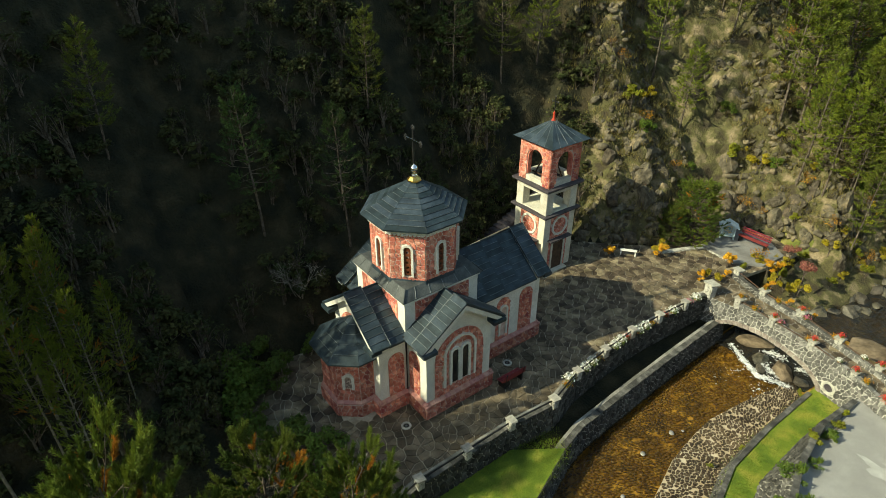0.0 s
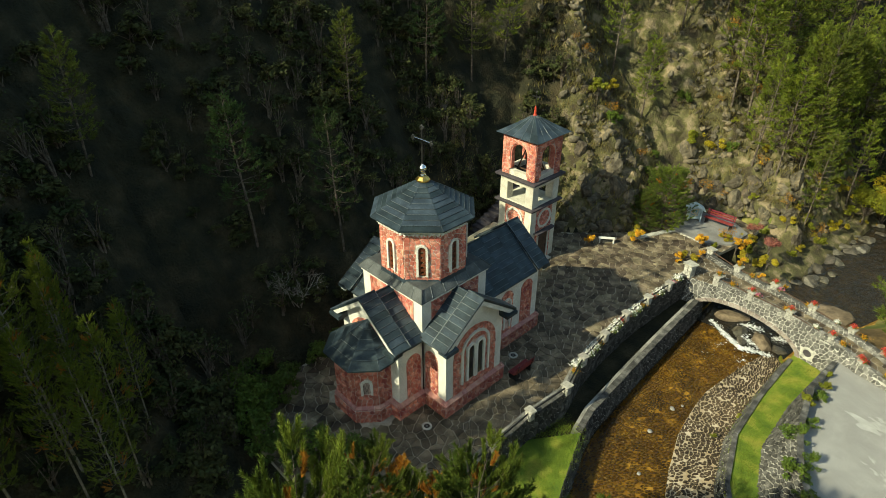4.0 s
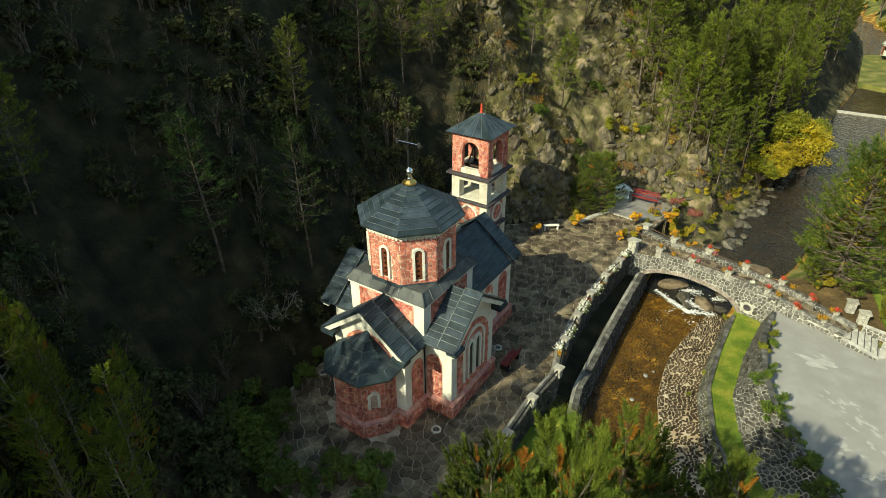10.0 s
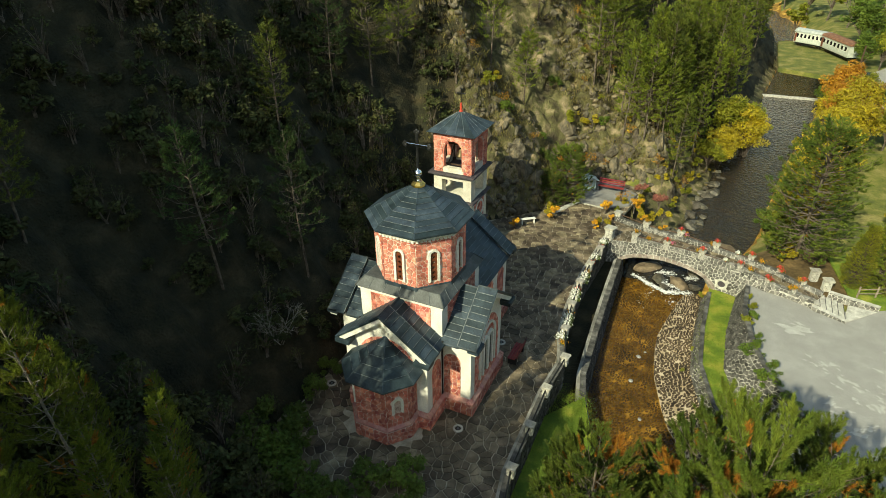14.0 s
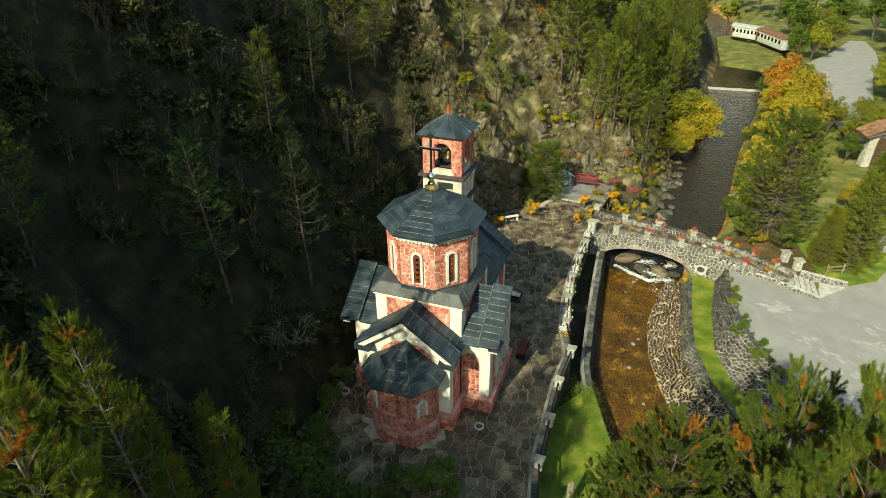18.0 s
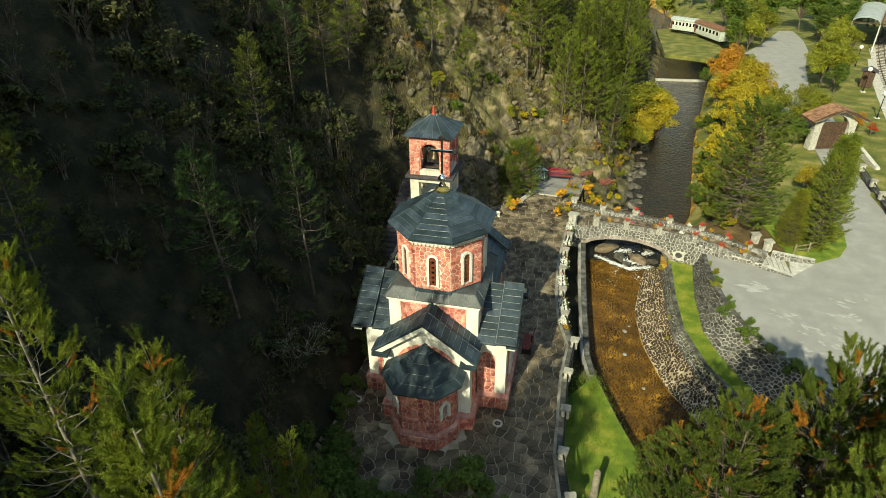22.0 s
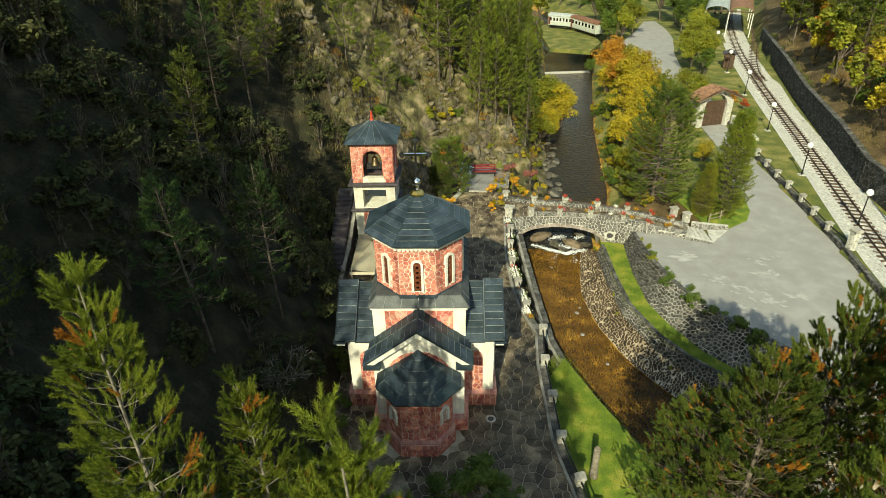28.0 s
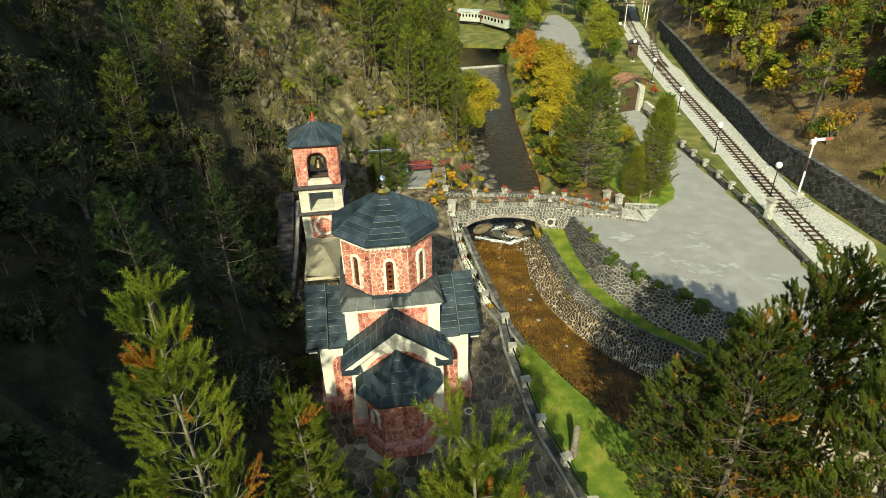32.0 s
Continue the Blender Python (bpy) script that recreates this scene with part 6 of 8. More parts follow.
for x, y, top, k, s in ((13.7, -15.2, 15.7, 0, 0.95), (11.0, -12.1, 11.4, 1, 1.0), (13.4, -11.2, 12.6, 0, 1.0), (15.7, -10.2, 11.8, 1, 1.15), (17.0, -13.0, 13.0, 1, 1.2), (10.6, -9.9, 7.8, 1, 1.0), (13.2, -8.4, 8.2, 0, 1.05)):
    z0 = land_z(x, y)
    tree_thing("pine_tree", "bushy pine with orange dying needles inside its crown", "pine tree", "pines by the river bend", ORANGE_PINES[k], spot(x, y, z0, None, s, (top - z0) / (12.3 * s)))

# the forest on the slopes
rf = random.Random(101)
PATH_XY = [p[1][:2] for p in PATH]
forest = []
for gx_ in np.arange(-62, 16, 3.8):
    for gy_ in np.arange(-56, 112, 4.0):
        x, y = gx_ + rf.uniform(-1.5, 1.5), gy_ + rf.uniform(-1.6, 1.6)
        d = float(side_of(FOOT, x, y)[0])
        w = float(side_of(FOOT, x, y)[1])
        if d < 2.5 or d > 46 or (y < -9 and x > -9.5):
            continue
        if min(math.hypot(x - a, y - b) for a, b in PATH_XY) < 7:
            continue
        cliff = 8.2 < w < 12.8 and d < 19
        bare = (0.3 if w > 10.6 else 0.7 if d < 8 else 0.12) if cliff else (0.06 if w > 12 else 0.6 if w > 5 else 0.42 if d < 25 else 0.5)
        if rf.random() < bare:
            continue
        if 6.5 < w < 12.5 and d < (3 if w > 11 else 5):
            continue
        forest.append((x, y, w, d))
distant = []
forest.sort(key=lambda p: math.hypot(p[0] - 6, p[1] - 12))
for order, (x, y, w, d) in enumerate(forest):
    # Needle colour follows the light: mostly dark on the shaded slope, olive where sunlit.
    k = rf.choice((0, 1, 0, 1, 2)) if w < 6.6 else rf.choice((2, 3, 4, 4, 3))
    s = rf.uniform(0.55, 0.85) if 5 < w < 8 else rf.uniform(0.6, 1.1) if w < 8 else rf.uniform(0.6, 1.15)
    if y < -14:
        s = rf.uniform(0.8, 1.1)
    if order > 190:
        distant.append((WOODS[k], spot(x, y, None, rf.uniform(0, 6), s, rf.uniform(0.9, 1.2))))
        continue
    tree_thing("pine_tree", "slender pine of the shaded forest, needles coloured darker for shade" if w < 6.6 else "olive green pine on the rocky slope", "pine tree", "pines on the hillside", FAR_PINES[k], spot(x, y, None, rf.uniform(0, 6), s, rf.uniform(0.9, 1.2)))



def joined(pairs, name, label, category, parts=("trunk", "branchwork", "crown")):
    """Many far trees as one object with a mesh for each sort of part and material."""
    woods = tagged(new(name), label, category, kind="stuff")
    heap = {}
    for meshes, m in pairs:
        a = np.array(m)
        for me, p in zip(meshes, parts):
            heap.setdefault((p, me.materials[0].name), []).append((me, a))
    for (p, mat_name), items in heap.items():
        vs, loops, sizes, off = [], [], [], 0
        for me, a in items:
            co = np.empty(len(me.vertices) * 3, np.float32)
            me.vertices.foreach_get("co", co)
            co = co.reshape(-1, 3) @ a[:3, :3].T.astype(np.float32) + a[:3, 3].astype(np.float32)
            li = np.empty(len(me.loops), np.int32)
            me.loops.foreach_get("vertex_index", li)
            sz = np.empty(len(me.polygons), np.int32)
            me.polygons.foreach_get("loop_total", sz)
            vs.append(co), loops.append(li + off), sizes.append(sz)
            off += len(co)
        vs, loops, sizes = np.concatenate(vs), np.concatenate(loops), np.concatenate(sizes)
        me = bpy.data.meshes.new(p)
        me.vertices.add(len(vs))
        me.vertices.foreach_set("co", vs.ravel())
        me.loops.add(len(loops))
        me.loops.foreach_set("vertex_index", loops.astype(np.int32))
        me.polygons.add(len(sizes))
        me.polygons.foreach_set("loop_start", np.concatenate([[0], np.cumsum(sizes)[:-1]]).astype(np.int32))
        me.materials.append(bpy.data.materials[mat_name])
        me.update(calc_edges=True)
        tagged(put(p, me, woods), kind="stuff")
    return woods


for k in range(40):
    t = rf.uniform(12.1, 15.6)
    (ax, ay), (bx, by) = FOOT[int(t)], FOOT[int(t) + 1]
    ln, d = math.dist((ax, ay), (bx, by)), rf.uniform(0.8, 9) * rf.uniform(0.5, 1)
    x, y = ax + (bx - ax) * (t % 1) - (by - ay) / ln * d, ay + (by - ay) * (t % 1) + (bx - ax) / ln * d
    tree_thing("pine_tree", "slim sunlit pine on the river slope", "pine tree", "pines on the hillside", FAR_PINES[rf.choice((2, 3, 4))], spot(x, y, None, rf.uniform(0, 6), rf.uniform(0.55, 0.85), rf.uniform(0.95, 1.25)))
joined(distant, "far_woods", "dense pine woods high on the slopes", "woods")

# trees between the river and the road
tree_thing("pine_tree", "broad dense olive green pine on the river bank", "pine tree", "", DENSE_PINES[1], spot(18.9, 23.0, -0.8, 1.0, 1.06))
tree_thing("spruce_tree", "narrow dark green spruce beside the asphalt yard", "spruce tree", "", SPRUCES[0], spot(24.2, 20.9, -0.7, 0.4, 0.98, 1.1))
tree_thing("spruce_tree", "small bright green cone-shaped conifer behind the fence", "conifer", "", SPRUCES[1], spot(22.2, 20.5, -0.7, 2.0, 0.56))
LEAFY = {
    "yellow": [leafy_meshes(s, 5.0, 2.5, 5200, 0.105, LEAF_YELLOW, BARK, 0.08, 34, 5) for s in (51, 52)],
    "lime": [leafy_meshes(s, 5.6, 2.7, 4200, 0.12, LEAF_LIME, BARK, 0.2, 26) for s in (53, 54)],
    "orange": [leafy_meshes(s, 4.5, 2.2, 3000, 0.12, LEAF_ORANGE, BARK, 0.22, 24, 2) for s in (55,)],
    "red": [leafy_meshes(s, 3.6, 1.8, 2200, 0.11, LEAF_RED, BARK, 0.22, 20, 2) for s in (56,)],
    "green": [leafy_meshes(s, 6.5, 3.0, 4200, 0.14, LEAF_GREEN, BARK, 0.25, 26) for s in (57, 58)],
}
WORDS = {"yellow": "small tree in bright yellow autumn leaf", "lime": "broadleaf tree turning yellow-green", "orange": "small tree in orange autumn leaf", "red": "bush with vivid red autumn leaves", "green": "leafy green broadleaf tree"}
for kind_, x, y, s in (
        ("yellow", 12.2, 43.5, 0.85), ("lime", 11.4, 40.6, 0.65), ("yellow", 12.8, 46.6, 0.75), ("lime", 12.6, 48.5, 1.1), ("yellow", 13.0, 52.5, 0.9),
        ("yellow", 20.2, 30.2, 0.9), ("yellow", 20.6, 33.6, 0.85), ("yellow", 22.4, 40.6, 1.0), ("yellow", 24.2, 47.0, 1.25), ("orange", 25.0, 52.5, 1.3), ("lime", 27.3, 50.0, 0.8), ("yellow", 22.8, 44.2, 1.0),
        ("red", 24.0, 58.4, 1.0), ("orange", 24.4, 64.5, 1.3), ("green", 27.2, 60.4, 0.55), ("lime", 29.4, 46.6, 0.75), ("lime", 31.6, 48.6, 0.75), ("green", 27.6, 42.2, 0.5), ("yellow", 26.2, 31.4, 0.5),
        ("lime", 36.5, 66.0, 1.0), ("lime", 38.0, 71.0, 1.05), ("lime", 40.0, 76.0, 1.0), ("green", 37.2, 62.8, 0.6), ("green", 29.5, 93.0, 1.2), ("lime", 33.0, 97.0, 1.1), ("green", 37.5, 104.0, 1.3), ("green", 45.0, 100.0, 1.2), ("green", 29.0, 100.0, 1.3), ("green", 43.5, 92.0, 0.9), ("lime", 46.0, 86.0, 0.7),
        ("green", 28.4, 84.5, 0.9), ("lime", 30.7, 85.0, 1.0), ("lime", 33.8, 90.0, 1.05), ("green", 36.3, 102.1, 1.2), ("lime", 30.7, 95.8, 1.15), ("green", 43.1, 104.5, 1.25), ("green", 44.5, 97.5, 1.15), ("lime", 37.6, 65.2, 1.1), ("lime", 42.8, 84.0, 1.1), ("green", 48.6, 98.0, 1.0), ("orange", 23.9, 64.1, 1.3), ("yellow", 24.1, 51.5, 1.3), ("orange", 23.4, 55.4, 1.2), ("yellow", 21.8, 45.0, 1.1), ("lime", 31.1, 52.3, 0.75), ("lime", 26.9, 65.7, 0.7), ("yellow", 22.6, 58.5, 0.8), ("yellow", 18.9, 28.9, 0.8), ("yellow", 19.6, 37.0, 0.9), ("lime", 18.3, 31.0, 0.6), ("yellow", 14.6, 48.5, 1.15), ("lime", 15.0, 53.0, 0.9), ("orange", 35.0, 47.2, 0.5), ("red", 36.3, 46.6, 0.4), ("green", 23.4, 73.0, 0.45)):
    opts = LEAFY[kind_]
    tree_thing("tree", WORDS[kind_], "tree", "trees by the river and road", opts[int(x * 7) % len(opts)], spot(x, y, None, None, s))
# the eastern hillside
SLOPE = {
    "yellow": [leafy_meshes(s, 5.0, 2.4, 800, 0.26, LEAF_YELLOW, BARK, 0.25, 11) for s in (61, 62)], "lime": [leafy_meshes(s, 6.0, 2.8, 1000, 0.26, LEAF_LIME, BARK, 0.25, 12) for s in (63, 64)],
    "orange": [leafy_meshes(s, 4.4, 2.3, 700, 0.25, LEAF_ORANGE, BARK, 0.2, 11) for s in (65, 66)], "green": [leafy_meshes(s, 7.0, 3.2, 1200, 0.28, LEAF_GREEN, BARK, 0.25, 13) for s in (67, 68)]}
for pick, x, y, s in (("green", 45.5, 17.5, 1.15), ("green", 47.5, 23.0, 1.1), ("green", 44.0, 12.0, 1.0), ("yellow", 41.6, 31.0, 0.75), ("yellow", 45.4, 30.0, 0.6), ("orange", 44.8, 25.5, 0.7), ("lime", 43.6, 38.5, 0.85), ("orange", 48.5, 33.5, 1.0), ("orange", 52.0, 38.0, 1.1), ("yellow", 47.0, 42.5, 0.9), ("lime", 48.0, 51.0, 1.1), ("lime", 46.6, 47.5, 0.9), ("orange", 50.5, 29.0, 0.9)):
    tree_thing("tree", WORDS[pick], "tree", "trees on the eastern slope", SLOPE[pick][int(x) % 2], spot(x, y, None, None, s))
far_east = []
for k in range(640):
    x, y = rf.uniform(38, 92), rf.uniform(2, 135)
    d = -float(side_of(RAILWALL, x, y)[0])
    if d < 2 or d > 48 or y < 24 and d < 9 or d < 11 and y < 45 and rf.random() < 0.55:
        continue
    pick = rf.choices(("pine", "yellow", "lime", "orange", "green"), (9, 3, 6, 4, 5))[0]
    m = spot(x, y, None, None, rf.uniform(0.75, 1.2) if pick == "pine" else rf.uniform(0.55, 1.15))
    if pick == "pine":
        far_east.append((WOODS[2 + rf.randrange(3)], m))
    elif d < 20 and y < 80:
        tree_thing("tree", WORDS[pick], "tree", "trees on the eastern slope", SLOPE[pick][rf.randrange(2)], m)
    else:
        far_east.append((SLOPE[pick][rf.randrange(2)], m))
joined(far_east, "far_woods", "mixed autumn woods on the sunlit eastern slope", "woods")
for k in range(46):
    x, y = rf.uniform(-5, 70), rf.uniform(104, 190)
    if -3 < float(side_of(FOOT, x, y)[0]) < 3:
        continue
    tree_thing("tree", WORDS["green"], "tree", "trees far up the valley", (SLOPE["green"] + SLOPE["lime"] + [FAR_PINES[3]])[rf.randrange(5)], spot(x, y, None, None, rf.uniform(1.0, 1.7)))
# ---- railway ----
RAIL_L = [(30.6, -2.0), (31.9, 8.9), (33.4, 16.9), (35.7, 26.9), (38.3, 38.3), (40.8, 49.6), (43.0, 59.0), (46.5, 73.0), (50.1, 85.3), (55.0, 100.0), (62.0, 118.0)]
def sweep(name, line, offset, w, h, z, material, parent, label=""):
    """A bar of width w and height h along a line of points, to the right by offset."""
    pts = moved(line, -offset)
    a, b = moved(pts, w / 2), moved(pts, -w / 2)
    v, f = [], []
    for (ax, ay), (bx, by) in zip(a, b):
        v += [(ax, ay, z), (bx, by, z), (bx, by, z + h), (ax, ay, z + h)]
    for k in range(len(line) - 1):
        for j in range(4):
            f.append((4 * k + j, 4 * k + (j + 1) % 4, 4 * k + 4 + (j + 1) % 4, 4 * k + 4 + j))
    f += [(3, 2, 1, 0), tuple(4 * (len(line) - 1) + j for j in range(4))]
    return put(name, mesh_of(name, v, f, material), parent, None, label)
def smooth_line(line, n=6):
    out = []
    for k in range(len(line) - 1):
        p0, p1, p2, p3 = (np.array(line[max(0, min(len(line) - 1, j))]) for j in (k - 1, k, k + 1, k + 2))
        for j in range(n):
            t = j / n
            out.append(tuple(0.5 * (2 * p1 + (p2 - p0) * t + (2 * p0 - 5 * p1 + 4 * p2 - p3) * t * t + (3 * p1 - p0 - 3 * p2 + p3) * t ** 3)))
    return out + [line[-1]]
BZ = -0.33
rail_curve = smooth_line(RAIL_L)
track = thing("railway_track", "narrow-gauge track on dark sleepers in pale ballast", "railway track")
for off in (0.0, 0.8):
    sweep("rail", rail_curve, off, 0.065, 0.12, BZ + 0.1, STEEL, track, "rusty steel rail")
siding = thing("railway_track", "narrow-gauge siding curving away to the shed", "railway track")
side_curve = smooth_line([(43.9, 60.0), (45.2, 65.0), (48.3, 73.0), (52.3, 82.0), (55.0, 88.0), (59.0, 98.0)])
for off in (0.0, 0.8):
    sweep("rail", side_curve, off, 0.065, 0.12, BZ + 0.1, STEEL, siding, "rusty steel rail")
sleeper = bpy.data.meshes.new("sleeper")
bm = box_bm(-0.75, 0.75, -0.1, 0.1, -0.05, 0.11, 0.015)
bm.to_mesh(sleeper), bm.free()
sleeper.materials.append(WOOD_DARK)
for curve, par in ((rail_curve, track), (side_curve, siding)):
    mid = moved(curve, -0.4)
    acc, last = 0.0, mid[0]
    for p, q in zip(mid, mid[1:]):
        n = math.dist(p, q)
        ang = math.atan2(q[1] - p[1], q[0] - p[0]) - math.pi / 2
        while acc < n:
            f = acc / n
            put("sleeper", sleeper, par, Matrix.Translation((p[0] + (q[0] - p[0]) * f, p[1] + (q[1] - p[1]) * f, BZ)) @ Matrix.Rotation(ang, 4, "Z"))
            acc += 0.68 if p[1] < 62 else 1.1
        acc -= n
stones_tri = []
rg = np.random.RandomState(9)
for k in range(9000):
    f = rg.randint(0, len(rail_curve) - 1)
    (ax, ay), (bx, by) = rail_curve[f], rail_curve[f + 1]
    t, off = rg.uniform(), rg.uniform(-1.5, 2.2)
    n = math.hypot(bx - ax, by - ay)
    c = np.array([ax + (bx - ax) * t + (by - ay) / n * (off + 0.4), ay + (by - ay) * t - (bx - ax) / n * (off + 0.4), BZ + 0.03])
    s = rg.uniform(0.05, 0.11)
    q = c + rg.normal(size=(4, 3)) * s * np.array([1, 1, 0.6])
    stones_tri += [q[[0, 1, 2]], q[[0, 2, 3]], q[[0, 1, 3]]]
bed_left, bed_right = moved(rail_curve, 1.5), [(max(x, np.interp(y, [p[1] for p in RAILWALL[:9]], [p[0] for p in RAILWALL[:9]]) - 0.6), y) if 8 < y < 60 else (x, y) for x, y in moved(rail_curve, -2.6)]
ballast_bed = tagged(new("ballast_bed", strip_mesh("ballast_bed", bed_left, bed_right, BZ + 0.035, GRAVEL, 80)), "pale limestone ballast bed under the railway", "ballast", kind="structure")
tagged(new("ballast", tri_mesh("ballast", np.array(stones_tri), GRAVEL)), "loose pale limestone ballast round the track", "ballast", kind="stuff")

# kerb wall and posts beside the yard
kerb = wall_strip("kerb_wall", at_z(KERB[1:], YARD_Z - 0.1), at_z(KERB[1:], -0.28), [(0.3, 0)] * 6, GREY_MORTAR, GREY_STONE, "low dark rubble kerb wall along the asphalt yard", 0.34, rb, 60, first=lambda p: abs(p[1] - 14), coping=(0.3, 0.07, GREY_STONE))
FENCE = [(32.0, 35.9), (31.75, 32.3), (31.5, 29.6), (31.35, 27.1), (31.2, 24.6), (31.05, 21.9), (30.85, 19.5), (30.65, 16.9)]
for k, (x, y) in enumerate(FENCE):
    stone_post(x + 0.15, y, -0.28, 5, k, "short pale stone post on the kerb wall", "posts along the yard", 0.85)
for a, b in zip(FENCE, FENCE[1:] + [(30.7, 14.4)]):
    rail_between((a[0] + 0.15, a[1], -0.28), (b[0] + 0.15, b[1], -0.28), "dark rail between yard posts", 0.45, 0.05, "yard rails")
stone_post(30.9, 14.0, -0.5, 12, 1, "tall pale stone gate post by the railway", "", 1.1).scale = (1.15, 1.15, 2.3)
gate_bar = thing("track_barrier", "thin iron field gate across the railway bank", "gate", at=(31.4, 14.4, -0.3), turn=8)
for z in (0.25, 0.65, 1.05):
    part("bar", tube_bm([(0, 0, z), (4.2, 0, z)], [0.018, 0.018], 5), IRON, gate_bar)
for k in range(8):
    part("upright", tube_bm([(0.6 * k, 0, 0.1), (0.6 * k, 0, 1.15)], [0.014, 0.014], 5), IRON, gate_bar)


# ---- lamps ----
lamp = thing("street_lamp", "black iron lamp post with a white globe", "street lamp", "lamps along the railway", (34.0, 27.6, -0.4))
part("foot", box_bm(-0.28, 0.28, -0.28, 0.28, 0.0, 0.14, 0.02), POST_STONE, lamp)
part("pole", lathe_bm([(0.09, 0.12), (0.09, 0.5), (0.055, 0.6), (0.04, 2.6), (0.09, 2.66), (0.09, 2.72)], 10), IRON, lamp, smooth=True)
part("globe", lathe_bm([(0.08, 2.7), (0.2, 2.78), (0.27, 2.93), (0.27, 3.03), (0.2, 3.18), (0.08, 3.25), (0.001, 3.26)], 16), LAMP_GLASS, lamp, "white opal globe", smooth=True)
for x, y in ((36.2, 39.7), (33.5, 17.6), (39.2, 53.2), (41.3, 64.5), (44.5, 78.0)):
    copy_thing(lamp, pose(x, y, -0.4))
signal = thing("railway_signal", "old white semaphore signal post beside the wall", "railway signal", at=(36.1, 17.6, -0.35))
part("foot", box_bm(-0.35, 0.35, -0.35, 0.35, 0.0, 0.25, 0.03), POST_STONE, signal)
part("post", tube_bm([(0, 0, 0.2), (0, 0, 5.2)], [0.09, 0.07], 8), LAMP_GLASS, signal)
part("band", tube_bm([(0, 0, 2.2), (0, 0, 3.4)], [0.095, 0.09], 8), STEEL, signal)
part("arm", box_bm(0.1, 1.6, -0.03, 0.03, 4.85, 5.1, 0.01), LAMP_GLASS, signal)
part("arm_tip", box_bm(0.9, 1.62, -0.035, 0.035, 4.84, 5.11, 0.01), mat("faded_red_stripe", (0.26, 0.09, 0.07), (0.34, 0.13, 0.10), 5.0, 0.6, 0.1), signal)
part("lantern", box_bm(-0.3, 0.1, -0.15, 0.15, 4.6, 5.0, 0.03), LAMP_GLASS, signal)

# ---- gate house at the road ----
gate = thing("gate_house", "white stone gateway with brown tiled roof and wooden doors", "gateway", at=(31.0, 42.6, YARD_Z), turn=14)
for s in (-1, 1):
    pier = part("pier", box_bm(*sorted((s * 1.4, s * 2.1)), -0.45, 0.45, 0, 3.0, 0.04), GREY_MORTAR, gate, "rough white stone pier")
    for fy, sg in ((-0.45, -1), (0.45, 1)):
        lay(cells(min(s * 1.4, s * 2.1), max(s * 1.4, s * 2.1), 0, 3.0, 0.3, 0.25, rb, 0.4), lambda u, w, h, fy=fy, sg=sg: Vector((u, fy + sg * h, w)), 0.012, 0.04, POST_STONE, pier, rb, pieces=0)
part("arch", ring_bm(arch_line(1.4, 2.2, 2.3, 10), [(x * 1.5, 2.2 + (z - 2.2) * 1.25) for x, z in arch_line(1.4, 2.2, 2.3, 10)], -0.4, 0.4), POST_STONE, gate, "pale stone arch")
for s in (-1, 1):
    leaf = part("door", box_bm(*sorted((s * 0.02, s * 1.38)), -0.12, -0.04, 0.05, 2.9, 0.02), WOOD_DARK, gate, "closed brown plank gate leaf")
    for k in range(5):
        x0, x1 = sorted((s * (0.04 + k * 0.268), s * (0.27 + k * 0.268)))
        part("plank", box_bm(x0, x1, -0.15, -0.118, 0.08, 2.85, 0.008), WOOD_DARK, leaf)
roof_g = part("roof", prism_bm([(-2.9, 3.3), (-1.3, 4.1), (0, 4.45), (1.3, 4.1), (2.9, 3.3), (2.9, 3.18), (0, 4.3), (-2.9, 3.18)], -1.1, 1.1), WOOD_DARK, gate, "brown tiled roof with curved ridge")
ln_ = [(-2.9, 3.32), (-1.3, 4.12), (0, 4.47), (1.3, 4.12), (2.9, 3.32)]
for a, b in zip(ln_, ln_[1:]):
    nt_ = max(3, round(math.dist(a, b) / 0.28))
    for k in range(nt_):
        for j in range(8):
            s0, s1 = k / nt_, (k + 1.15) / nt_
            p, q = (a[0] + (b[0] - a[0]) * s0, a[1] + (b[1] - a[1]) * s0), (a[0] + (b[0] - a[0]) * s1, a[1] + (b[1] - a[1]) * s1)
            up = 0.05 if a[0] < 0 else 0.02
            y0, y1 = -1.15 + j * 0.288, -1.15 + j * 0.288 + 0.27
            v = [(p[0], y0, p[1]), (p[0], y1, p[1]), (q[0], y1, q[1] + 0.02), (q[0], y0, q[1] + 0.02)]
            v += [(x, y, z + up) for x, y, z in v]
            put("tile", mesh_of("tile", v, [(3, 2, 1, 0), (4, 5, 6, 7), (0, 1, 5, 4), (1, 2, 6, 5), (2, 3, 7, 6), (3, 0, 4, 7)], ROOF_TILE), roof_g)
for s in (-1, 1):
    part("rafter", tube_bm([(s * 2.7, -1.05, 3.2), (0, -1.05, 4.32)], [0.08, 0.08], 4), WOOD_GREY, gate)
gate_wall = wall_strip("low_wall", [(33.0, 42.0, YARD_Z - 0.1), (33.6, 36.6, YARD_Z - 0.1)], [(33.0, 42.0, 0.7), (33.6, 36.6, -0.1)], [(0.35, 0)] * 2, GREY_MORTAR, POST_STONE, "pale stepped stone wall beside the gateway", 0.34, rb, 20)
hut = thing("shed", "small white stone hut with a red tiled roof", "hut", at=(20.6, 35.4, -0.9), turn=20)
part("wall", box_bm(-1.0, 1.0, -0.8, 0.8, 0, 1.7, 0.03), POST_STONE, hut)
